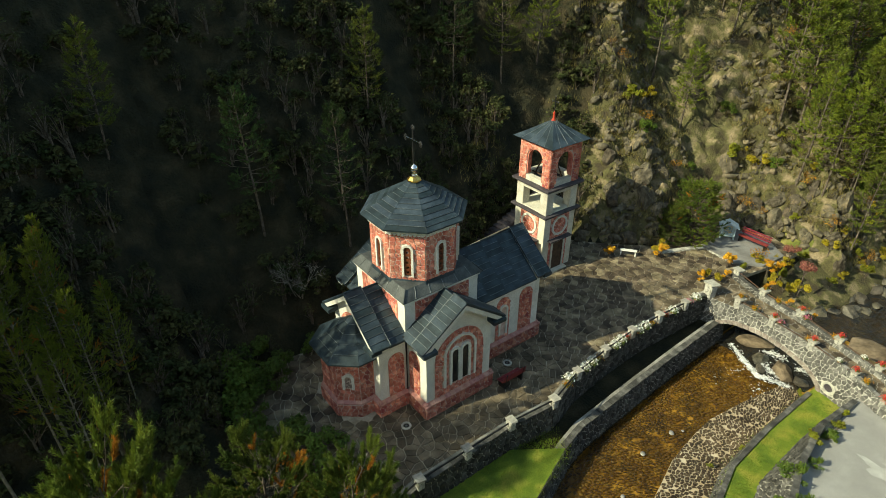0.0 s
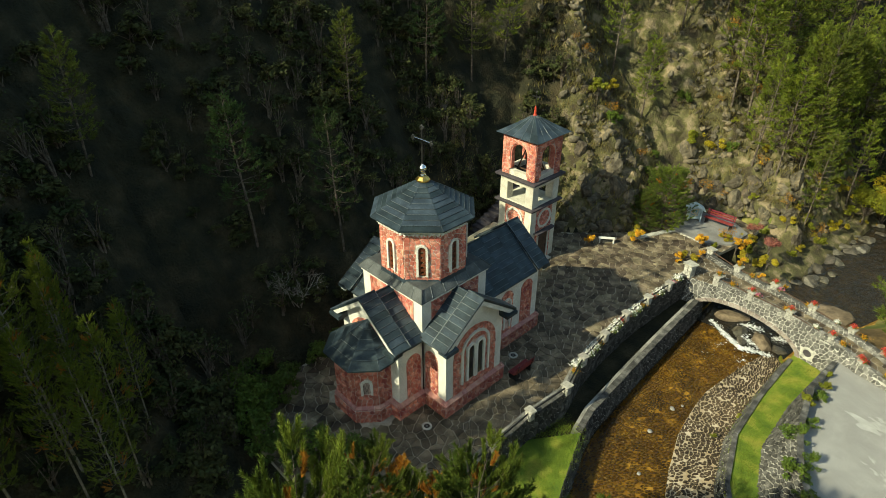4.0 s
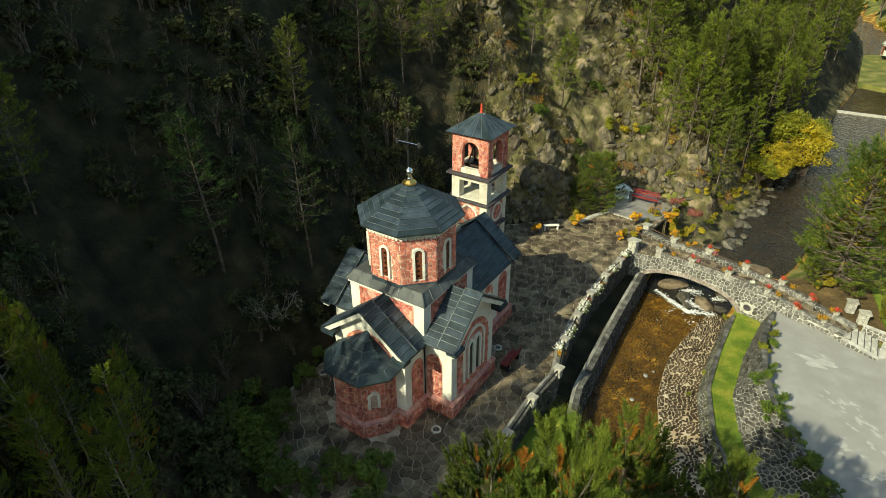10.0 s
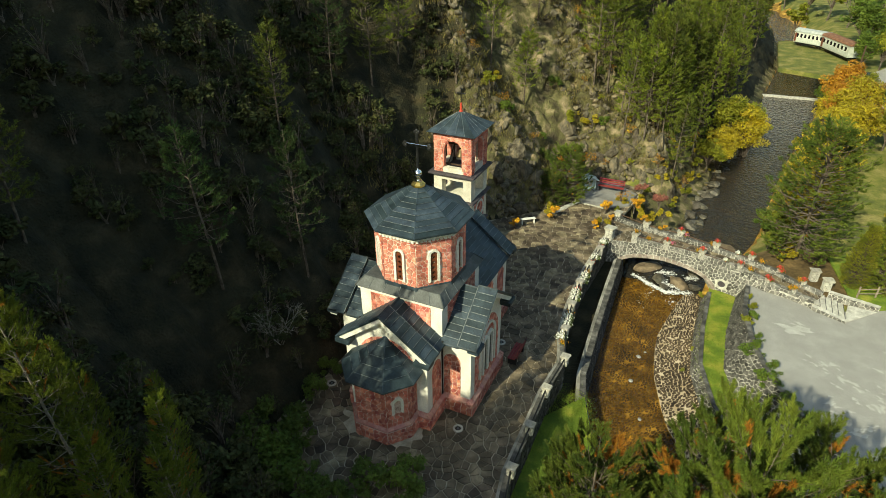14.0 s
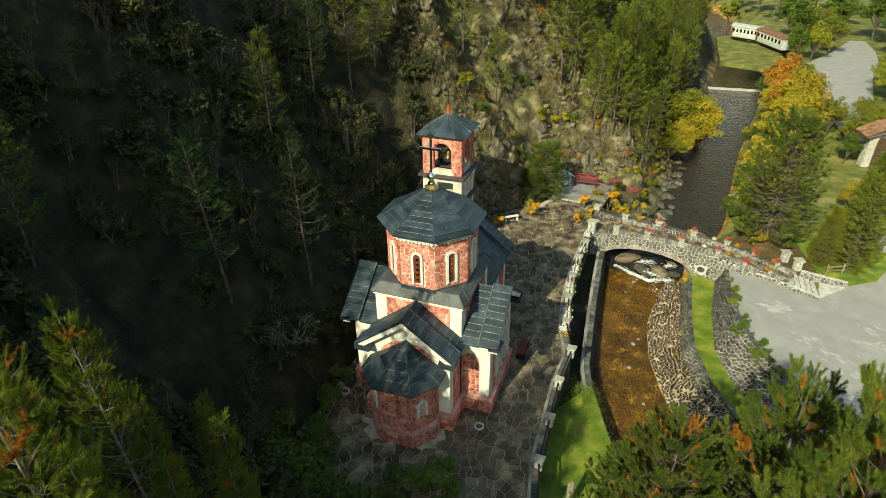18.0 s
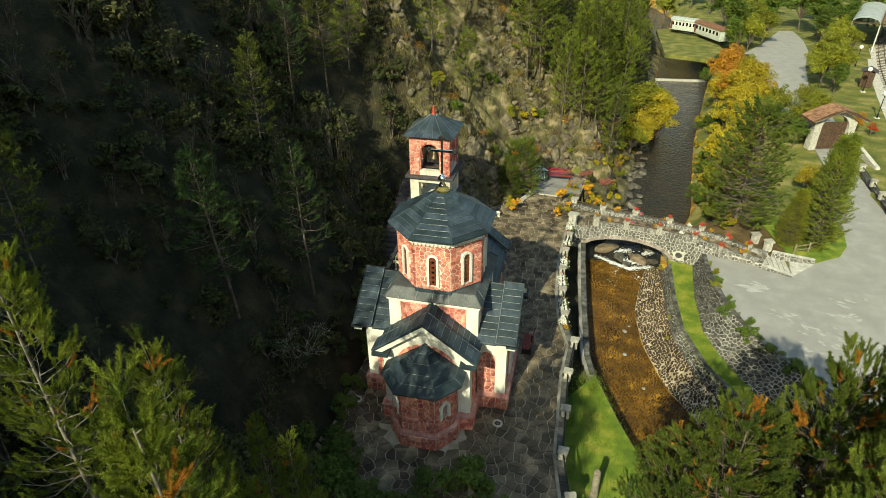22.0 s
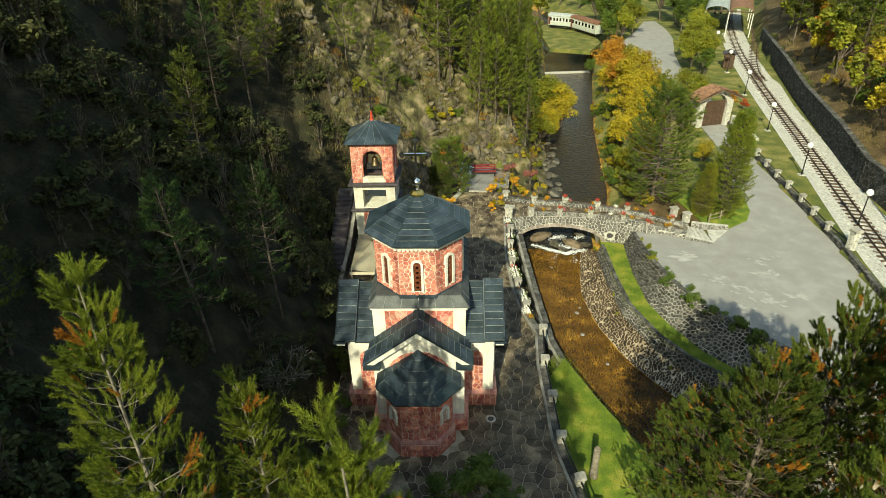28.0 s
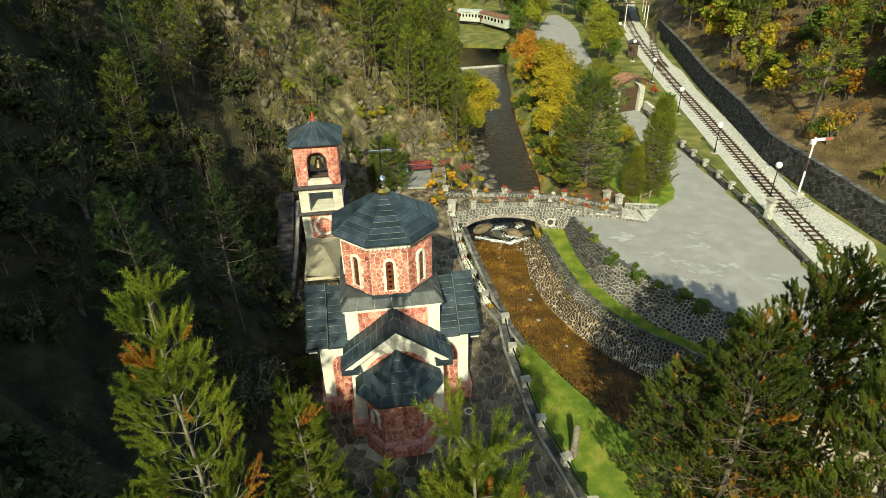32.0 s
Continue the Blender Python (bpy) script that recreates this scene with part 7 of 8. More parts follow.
part("roof", prism_bm([(-1.3, 1.6), (0, 2.25), (1.3, 1.6), (1.3, 1.7), (0, 2.36), (-1.3, 1.7)], -1.05, 1.05), ROOF_TILE, hut)

# wooden fence by the steps
fence = thing("wooden_fence", "low rustic wooden fence round a grass corner", "fence")
FP = [(22.4, 19.0), (23.5, 19.5), (24.6, 20.4), (25.4, 21.4), (26.3, 22.6), (26.8, 23.6)]
for x, y in FP:
    part("post", tube_bm([(x, y, YARD_Z - 0.2), (x, y, YARD_Z + 0.85)], [0.06, 0.055], 7), WOOD_GREY, fence)
for a, b in zip(FP, FP[1:]):
    for z in (0.3, 0.65):
        part("rail", tube_bm([(*a, YARD_Z + z), (*b, YARD_Z + z)], [0.04, 0.04], 6), WOOD_GREY, fence)
grass_corner = flat_sheet("verge", [(22.0, 18.9), (23.6, 17.9), (25.6, 19.2), (26.6, 21.0), (27.1, 23.4), (26.9, 25.5), (24, 26), (21, 24)], YARD_Z + 0.02, GRASS, "worn grass verge inside a wooden fence", 0.1)
for k, (x, y) in enumerate(((19.9, 20.2), (20.6, 19.2))):
    stone_post(x, y, -0.7, 15, k, "short pale stone post at the bridge foot", "posts at the bridge foot", 1.05)

# ---- parked car ----
car = thing("car", "dark blue off-road car parked beside the road", "car", at=(28.1, 74.5, -0.02), turn=-15)
bm = prism_bm([(-2.2, 0.35), (2.15, 0.35), (2.2, 0.75), (2.05, 1.0), (1.2, 1.08), (0.55, 1.62), (-1.9, 1.66), (-2.15, 1.05), (-2.25, 0.7)], -0.86, 0.86)
for v in bm.verts:
    if v.co.z > 1.2:
        v.co.y *= 0.82
bmesh.ops.bevel(bm, geom=bm.edges[:], offset=0.05, segments=2, affect="EDGES")
bm.transform(Matrix.Rotation(math.pi / 2, 4, "Z"))
part("body", bm, CAR_BLUE, car)
for y0, y1, x0, x1, z0, z1 in ((0.62, 1.12, -0.66, 0.66, 1.12, 1.55), (-2.1, -1.98, -0.62, 0.62, 1.15, 1.52)):
    bm = box_bm(x0, x1, y0, y1, z0, z1)
    for v in bm.verts:
        if v.co.z > 1.3 and y0 > 0:
            v.co.y -= 0.42
    part("window", bm, GLASS_DARK, car)
for s in (-1, 1):
    part("window", box_bm(*sorted((s * 0.735, s * 0.80)), -1.75, 0.45, 1.12, 1.5, 0.02), GLASS_DARK, car)
    part("headlight", lathe_bm([(0.001, -0.02), (0.14, 0.0), (0.13, 0.05), (0.001, 0.07)], 10), LAMP_GLASS, car, m=Matrix.Translation((s * 0.6, 2.18, 0.85)) @ Matrix.Rotation(-math.pi / 2, 4, "X"))
    for y in (-1.35, 1.4):
        wheel = part("wheel", lathe_bm([(0.2, -0.11), (0.36, -0.1), (0.38, 0.0), (0.36, 0.1), (0.2, 0.11)], 18), RUBBER, car, m=Matrix.Translation((s * 0.8, y, 0.38)) @ Matrix.Rotation(math.pi / 2, 4, "Y"))
        part("rim", lathe_bm([(0.001, -0.1), (0.2, -0.115), (0.21, 0.115), (0.001, 0.1)], 12), SEAM, wheel, m=Matrix.Translation((s * 0.8, y, 0.38)) @ Matrix.Rotation(math.pi / 2, 4, "Y"))
pole = thing("utility_pole", "tall dark wooden utility pole beside the car", "pole", at=(25.9, 69.6, -0.1))
part("shaft", tube_bm([(0, 0, 0), (0, 0, 6.0)], [0.12, 0.09], 8), WOOD_DARK, pole)
part("brace", tube_bm([(0.5, 0.4, 0), (0.05, 0, 4.5)], [0.08, 0.07], 7), WOOD_DARK, pole)

# ---- old railway coaches and platform canopy ----
def coach(x, y, turn, roof, label, ln=0.8):
    c = thing("railway_coach", label, "railway coach", "old coaches", (x, y, 0.2), turn)
    c.scale = (0.85, ln, 0.85)
    part("body", box_bm(-1.15, 1.15, -5.0, 5.0, 0.6, 2.6, 0.06), TRAIN_PAINT, c)
    bm = bmesh.new()
    prism_bm([(-1.3, 2.6), (-1.0, 2.95), (0, 3.15), (1.0, 2.95), (1.3, 2.6)], -5.2, 5.2, bm)
    part("roof", bm, roof, c)
    part("chassis", box_bm(-0.9, 0.9, -4.6, 4.6, 0.3, 0.6), IRON, c)
    for s in (-1, 1):
        for k in range(7):
            w = part("window", box_bm(*sorted((s * 1.14, s * 1.17)), -4.2 + k * 1.3, -3.5 + k * 1.3, 1.55, 2.25), GLASS_DARK, c)
            part("frame", box_bm(*sorted((s * 1.145, s * 1.162)), -4.28 + k * 1.3, -3.42 + k * 1.3, 1.48, 2.32), TRIM_WHITE, w)
        part("door", box_bm(*sorted((s * 1.14, s * 1.18)), 4.2, 4.85, 0.75, 2.35), WOOD_RED, c)
    for y in (-3.8, -2.8, 2.8, 3.8):
        for s in (-0.45, 0.45):
            part("wheel", lathe_bm([(0.05, -0.05), (0.33, -0.05), (0.36, 0.03), (0.05, 0.06)], 12), STEEL, c, m=Matrix.Translation((s, y, 0.2)) @ Matrix.Rotation(math.pi / 2, 4, "Y"))
    return c
coach(22.2, 96.7, 58, DISC_ROOF, "pale grey-green vintage railway coach with a curved roof", 0.5)
coach(25.9, 91.4, 24, ROOF_TILE, "pale vintage coach under a brown shingled roof")
canopy = thing("platform_canopy", "twin barrel-vaulted sheet metal canopy over the tracks", "canopy", at=(53.5, 97.0, -0.3), turn=-22)
for x, m_ in ((-2.0, DISC_ROOF), (2.0, ROOF_TILE)):
    arc = [(x + 2.0 * math.cos(a), 4.3 + 0.9 * math.sin(a)) for a in (k * math.pi / 8 for k in range(9))]
    part("vault", ring_bm([(px, pz - 0.08) for px, pz in arc], arc, -9, 9), m_, canopy)
for y in (-8.5, 0, 8.5):
    for x in (-3.9, 0, 3.9):
        part("post", tube_bm([(x, y, 0), (x, y, 4.3)], [0.09, 0.08], 7), TRIM_WHITE, canopy)
    part("beam", box_bm(-4.0, 4.0, y - 0.06, y + 0.06, 4.15, 4.32), WOOD_DARK, canopy)
kiosk = thing("track_kiosk", "small dark signal hut beside the track", "hut", at=(42.4, 67.2, -0.3), turn=-20)
part("wall", box_bm(-0.7, 0.7, -0.7, 0.7, 0, 2.0, 0.03), WOOD_DARK, kiosk)
part("roof", prism_bm([(-1.0, 1.95), (0, 2.4), (1.0, 1.95), (1.0, 2.03), (0, 2.5), (-1.0, 2.03)], -1.0, 1.0), SLAB, kiosk)
weir = thing("weir", "low concrete weir across the river", "weir", at=(19.5, 74.5, -2.9), turn=4)
part("sill", box_bm(-4.2, 4.2, -0.3, 0.3, -0.4, 0.42, 0.05), POST_STONE, weir)
flat_sheet("lawn", [(17.6, 80), (24, 77.5), (27, 84), (27, 92), (20, 101), (17.5, 100)], 0.05, MEADOW, "green lawn before the old railway coaches", 0.6)
# ---- the stream bed below the bridge ----
rr = random.Random(61)
bank = new("bank", strip_mesh("bank", BANKLINE[1:], RWALL[1:], -2.86, BANK_MORTAR, 50))
tagged(bank, "dry paved edge of the channel, dark cobbles in pale mortar", "river bank", kind="structure")
def lerp_lines(a, b, u, w):
    ka, kb = u * (len(a) - 1), u * (len(b) - 1)
    (ax, ay), (bx, by) = on(a, ka), on(b, kb)
    return ax + (bx - ax) * w, ay + (by - ay) * w
def strip_at(left, right, n=40):
    """Even stations along two lines, for laying stones between them."""
    def along(line, f):
        seg = [math.dist(p, q) for p, q in zip(line, line[1:])]
        want = f * sum(seg)
        for (p, q), s in zip(zip(line, line[1:]), seg):
            if want <= s:
                return p[0] + (q[0] - p[0]) * want / s, p[1] + (q[1] - p[1]) * want / s
            want -= s
        return line[-1]
    L, R = [along(left, k / n) for k in range(n + 1)], [along(right, k / n) for k in range(n + 1)]
    return lambda u, w: tuple(p + (q - p) * w for p, q in zip(on(L, u * n), on(R, u * n)))
CUT = 8
lw, bw_, rwl = LEDGE[1:CUT + 1], BANKLINE[1:8], RWALL[1:7]
water_side, dry_side = strip_at(lw, bw_), strip_at(bw_, rwl)
len_w, wid_w = 32.0, 4.0
wet = cells(0, len_w, 0, wid_w, 0.22, 0.17, rr, 0.45)
lay([p for p in wet if rr.random() < 0.9], lambda u, w, h: Vector((*water_side(u / len_w, w / wid_w), -3.0 + h)), 0.05, 0.05, COBBLE_DARK, ground, rr, "cobble", 60, first=lambda u, w: abs(u - 12), round_off=0.8)
dry = [p for p in cells(0, 30.0, 0, 2.4, 0.25, 0.17, rr, 0.48) if rr.random() < 0.9]
lay(dry, lambda u, w, h: Vector((*dry_side(u / 30.0, w / 2.4), -2.86 + h)), 0.042, 0.06, COBBLE_PALE, bank, rr, "cobble", 240, first=lambda u, w: abs(u - 10), round_off=0.7)
for x, y, s in ((10.3, 9.8, 0.16), (10.25, 7.35, 0.15), (10.6, 10.4, 0.1), (11.3, 4.4, 0.12)):
    bm = bmesh.new()
    bmesh.ops.create_icosphere(bm, subdivisions=2, radius=s)
    for v in bm.verts:
        v.co = v.co * (1 + 0.3 * noise.noise(v.co * 5 + Vector((x, y, 0)))) * 1.0
        v.co.z *= 0.5
    ob = part("river_stone", bm, COPING, None)
    ob.location = (x, y, -2.92)
    tagged(ob, "pale washed stone lying in the shallow stream", "stone", "stones in the stream")


# ---- rocks ----
def rock_mesh(seed, material):
    r = random.Random(seed)
    bm = bmesh.new()
    bmesh.ops.create_icosphere(bm, subdivisions=2, radius=1)
    off = Vector((r.uniform(0, 50), r.uniform(0, 50), 0))
    for v in bm.verts:
        d = 1 + 0.45 * noise.noise(v.co * 1.1 + off) + 0.22 * noise.noise(v.co * 2.7 + off)
        v.co *= d
    for k in range(7):
        n = Vector((r.uniform(-1, 1), r.uniform(-1, 1), r.uniform(-0.6, 1))).normalized()
        bmesh.ops.bisect_plane(bm, geom=bm.verts[:] + bm.edges[:] + bm.faces[:], plane_co=n * r.uniform(0.55, 0.85), plane_no=n, clear_outer=True)
        e = [x for x in bm.edges if x.is_boundary]
        if e:
            bmesh.ops.holes_fill(bm, edges=e)
    me = bpy.data.meshes.new("rock")
    bm.to_mesh(me), bm.free()
    me.materials.append(material)
    return me
ROCKS, WET = [rock_mesh(k, ROCK) for k in range(7)], [rock_mesh(40 + k, WET_ROCK) for k in range(4)]
def rock(x, y, z, sx, sy, sz, me, label, group):
    ob = tagged(new("rock", me), label, "rock", group)
    ob.matrix_basis = Matrix.Translation((x, y, z)) @ Euler((rr.uniform(-0.4, 0.4), rr.uniform(-0.4, 0.4), rr.uniform(0, 6.28))).to_matrix().to_4x4() @ Matrix.Diagonal((sx, sy, sz, 1))
for k in range(60):
    t = rr.uniform(8.0, 12.9)
    a, b = FOOT[int(t)], FOOT[int(t) + 1]
    fx, fy = a[0] + (b[0] - a[0]) * (t % 1), a[1] + (b[1] - a[1]) * (t % 1)
    n = Vector((-(b[1] - a[1]), b[0] - a[0])).normalized()
    d = rr.uniform(0.2, 16) if k > 50 else rr.uniform(0.0, 4)
    x, y = fx + n.x * d, fy + n.y * d
    if side_of(FOOT, x, y)[0] < 0.1:
        continue
    s = rr.uniform(0.3, 0.9)
    rock(x, y, land_z(x, y) - 0.4 * s, s * rr.uniform(0.7, 1.3), s * rr.uniform(0.7, 1.2), s * rr.uniform(0.8, 1.9), rr.choice(ROCKS), "jagged grey-brown rock on the cliff", "rocks on the cliff")
scree = []
for k in range(1300):
    t = rr.uniform(7.6, 13.0)
    a, b = FOOT[int(t)], FOOT[int(t) + 1]
    n = Vector((-(b[1] - a[1]), b[0] - a[0])).normalized()
    d = 17 * rr.random() ** 1.3
    x, y = a[0] + (b[0] - a[0]) * (t % 1) + n.x * d, a[1] + (b[1] - a[1]) * (t % 1) + n.y * d
    if side_of(FOOT, x, y)[0] < 0.05:
        continue
    s = rr.uniform(0.08, 0.34)
    scree.append(([rr.choice(ROCKS)], Matrix.Translation((x, y, land_z(x, y) - 0.02)) @ Euler((rr.uniform(0, 6), rr.uniform(0, 6), rr.uniform(0, 6))).to_matrix().to_4x4() @ Matrix.Diagonal((s, s * rr.uniform(0.6, 1.4), s * rr.uniform(0.8, 2.2), 1))))
joined(scree, "loose_rock", "loose broken brown rock scattered over the cliff", "rocks", ("rubble",))
for k in range(46):
    y = rr.uniform(23, 46)
    f = np.interp(y, [p[1] for p in RIVL], [p[0] for p in RIVL])
    x = f + rr.uniform(-1.8, 1.2)
    s = rr.uniform(0.2, 0.7)
    rock(x, y, -2.75, s * 1.4, s, s * 0.6, rr.choice(WET), "flat wet dark rock at the river edge", "rocks in the river")
POOL = [(7.35, 18.6), (8.6, 18.75), (9.7, 18.2), (10.9, 17.6), (12.2, 18.1), (13.2, 18.7), (13.6, 22.6), (7.2, 22.6)]
pool = flat_sheet("pool", POOL, WATER_Z + 0.1, WATER_DEEP, "dark pool of rushing water under the bridge", 0.05)
pool.visible_shadow = False
DRY_ROCK = mat("dry_brown_boulder", (0.10, 0.075, 0.05), (0.25, 0.19, 0.13), 1.5, 0.85, 0.7, 7.0, c3=(0.17, 0.13, 0.09))
BOULDERS = [rock_mesh(60 + k, DRY_ROCK) for k in range(3)]
for x, y, sx, sy, sz, dry_top in ((9.1, 20.9, 1.35, 0.75, 0.5, 1), (11.4, 19.5, 1.15, 0.7, 0.5, 1), (10.1, 19.4, 0.8, 0.5, 0.3, 0), (12.6, 19.3, 0.7, 0.5, 0.3, 0), (8.0, 22.6, 1.2, 0.9, 0.6, 0), (10.9, 22.2, 1.0, 0.7, 0.5, 0), (12.6, 21.4, 1.0, 0.7, 0.55, 0), (10.6, 18.5, 0.5, 0.35, 0.2, 0), (11.9, 24.0, 1.4, 1.0, 0.6, 1), (13.9, 25.4, 1.5, 1.1, 0.6, 1)):
    rock(x, y, -2.85, sx, sy, sz, rr.choice(BOULDERS if dry_top else WET), "large brown boulder in the rapids under the bridge" if dry_top else "dark wet rock in the rapids under the bridge", "boulders in the rapids")
foam_tri = []
rn_ = np.random.RandomState(4)
for (x0, y0), (x1, y1), n, w in (((8.2, 19.2), (9.5, 18.4), 420, 0.10), ((9.4, 18.45), (10.9, 17.65), 650, 0.08), ((10.8, 17.75), (12.4, 18.3), 520, 0.10), ((10.4, 19.0), (11.6, 18.6), 220, 0.14), ((9.9, 20.3), (10.9, 20.6), 300, 0.15), ((12.0, 20.3), (12.7, 20.6), 200, 0.15), ((9.8, 17.6), (9.4, 15.6), 40, 0.25), ((11.3, 17.2), (11.5, 15.8), 40, 0.25)):
    for k in range(n):
        t = rn_.uniform()
        c = np.array([x0 + (x1 - x0) * t, y0 + (y1 - y0) * t, WATER_Z + 0.11 + rn_.uniform(0, 0.07)]) + np.array([*rn_.normal(size=2) * w * (0.4 + abs(math.sin(9 * t))), 0])
        foam_tri.append(c + rn_.normal(size=(3, 3)) * np.array([0.05, 0.05, 0.012]))
tagged(new("foam", tri_mesh("foam", np.array(foam_tri), FOAM)), "white foaming rapids under the bridge", "foam", kind="stuff")

# ---- dry grass and low scrub on the slopes ----
def tufts(name, label, spots, per, tall, material, spread=0.25, wide=0.02):
    n = len(spots) * per
    c = np.repeat(np.array(spots, float), per, 0)
    r = np.random.RandomState(len(spots))
    c[:, :2] += r.normal(size=(n, 2)) * spread
    d = r.normal(size=(n, 3)) * np.array([0.45, 0.45, 0.15]) + np.array([0, 0, 1])
    h = (tall * r.uniform(0.5, 1.3, n))[:, None]
    side = np.stack([np.cos(t := r.uniform(0, 6.28, n)), np.sin(t), np.zeros(n)], 1) * wide
    tagged(new(name, tri_mesh(name, np.stack([c - side, c + side, c + d * h], 1), material)), label, "grass", kind="stuff")
sp = []
while len(sp) < 2000:
    t = rr.uniform(6.0, 15.0)
    a, b = FOOT[int(t)], FOOT[int(t) + 1]
    n = Vector((-(b[1] - a[1]), b[0] - a[0])).normalized()
    d = rr.uniform(0.3, 22)
    x, y = a[0] + (b[0] - a[0]) * (t % 1) + n.x * d, a[1] + (b[1] - a[1]) * (t % 1) + n.y * d
    sp.append((x, y, land_z(x, y)))
DRY = mat("dry_olive_grass", (0.11, 0.095, 0.030), (0.25, 0.20, 0.075), 0.8, 0.9, 0, 6, island=0.3, through_light=0.3)
tufts("dry_grass", "dry olive grass tufts on the rocky slope", sp, 26, 0.42, DRY, 0.4, 0.022)
sp = []
for k in range(1500):
    f = rr.random()
    x, y = lerp_lines(PLAZA[6:], LEDGE[5:9], f, rr.random())
    sp.append((x, y, LAWN_Z - 0.01))
for k in range(900):
    x, y = lerp_lines(RWALL[1:7], YFOOT[:6], rr.random(), rr.random())
    sp.append((x, y, STRIP_Z - 0.01))
LAWN_BLADE = mat("grass_blades", (0.11, 0.18, 0.022), (0.24, 0.28, 0.04), 0.7, 0.8, 0, 8, island=0.3, through_light=0.3)
tufts("grass", "short mown grass blades", sp, 12, 0.09, LAWN_BLADE, 0.25, 0.012)
scrub_pairs = []
SHRUBS = {
    "scrub": leafy_meshes(71, 1.3, 1.0, 1100, 0.07, LEAF_LIME, BARK, 0.12, 8, 3), "dark": leafy_meshes(72, 1.4, 1.2, 1500, 0.07, LEAF_GREEN, BARK, 0.1, 9, 3),
    "bare": leafy_meshes(73, 1.5, 1.1, 260, 0.05, LEAF_ORANGE, BARK, 0.2, 12, 4), "gold": leafy_meshes(74, 1.0, 0.7, 900, 0.06, PETAL_YELLOW, BARK, 0.12, 8, 3), "goldleaf": leafy_meshes(75, 1.1, 0.8, 900, 0.065, LEAF_YELLOW, BARK, 0.12, 8, 3), "plum": leafy_meshes(76, 1.2, 0.9, 900, 0.06, mat("dusky_pink_leaves", (0.22, 0.07, 0.06), (0.36, 0.14, 0.11), 2, 0.7, 0, 6, island=0.3, through_light=0.3), BARK, 0.15, 9, 3)}
SW = {"scrub": "yellow-green scrub bush", "dark": "dense dark green bush", "bare": "nearly bare autumn bush with brown leaves", "gold": "rounded bush covered in orange-yellow flowers", "goldleaf": "golden autumn shrub", "plum": "dusky pink-leaved shrub"}
def shrub(kind_, x, y, s, z=None, where="on the slope"):
    return tree_thing("bush", SW[kind_] + " " + where, "bush", "bushes " + where, SHRUBS[kind_], spot(x, y, z, None, s))
for k in range(64):
    t = rr.uniform(9.0, 15.2)
    a, b = FOOT[int(t)], FOOT[int(t) + 1]
    n = Vector((-(b[1] - a[1]), b[0] - a[0])).normalized()
    d = rr.uniform(0.3, 15)
    shrub(rr.choice(("scrub", "bare", "bare", "dark", "goldleaf", "bare")), a[0] + (b[0] - a[0]) * (t % 1) + n.x * d, a[1] + (b[1] - a[1]) * (t % 1) + n.y * d, rr.uniform(0.5, 1.3))
for k in range(34):
    y = rr.uniform(23, 44)
    x = float(np.interp(y, [p[1] for p in RIVL], [p[0] for p in RIVL])) - rr.uniform(0.4, 4)
    shrub(rr.choice(("goldleaf", "scrub", "goldleaf", "bare")), x, y, rr.uniform(0.5, 1.0), None, "on the river bank")
for k in range(85):
    y = rr.uniform(22, 60)
    x = float(np.interp(y, [p[1] for p in RIVR], [p[0] for p in RIVR])) + rr.uniform(0.2, 5)
    shrub(rr.choice(("goldleaf", "scrub", "dark", "goldleaf")), x, y, rr.uniform(0.6, 1.3), None, "on the river bank")
for k in range(150):
    x, y = rr.uniform(38, 62), rr.uniform(2, 75)
    if side_of(RAILWALL, x, y)[0] < -1:
        scrub_pairs.append((SHRUBS[rr.choice(("bare", "goldleaf", "scrub", "bare"))], spot(x, y, None, rr.uniform(0, 6), rr.uniform(0.7, 1.7))))
for x, y, s in ((2.7, -7.2, 1.2), (1.4, -7.9, 1.1), (3.7, -8.0, 1.0), (-4.2, -4.2, 0.9), (-4.5, -2.4, 0.8), (-4.6, 0.8, 0.9), (-4.4, 3.5, 0.9), (-3.6, -6.6, 1.1), (-3.4, -8.4, 1.4), (-4.4, -9.4, 1.5), (-2.4, -9.2, 1.3), (-4.9, -7.4, 1.3), (-1.0, -9.3, 1.2), (-2.9, -7.4, 1.0), (0.4, -9.2, 1.1)):
    shrub("dark", x, y, s, 0.0, "beside the church terrace")
for x, y, s in ((15.9, 15.6, 0.5), (16.1, 14.4, 0.65), (16.2, 13.5, 0.5), (17.3, 8.4, 0.6), (18.3, 5.8, 0.55), (20.0, 3.6, 0.6), (16.6, 11.2, 0.4), (15.9, 12.4, 0.7), (16.3, 9.6, 0.7), (17.0, 7.2, 0.8), (17.9, 6.2, 0.6), (18.9, 4.6, 0.8), (19.5, 3.4, 0.7), (21.0, 1.6, 0.9), (22.0, 0.4, 0.8)):
    shrub("scrub" if x < 16.15 else "dark", x, y, s, -0.6 if y < 13 else -0.75, "on the yard wall")
for x, y, s in ((12.9, 9.2, 0.35), (13.3, 11.6, 0.3), (13.2, 18.0, 0.45), (14.9, 3.6, 0.35)):
    shrub("scrub", x, y, s, -2.85, "at the channel edge")

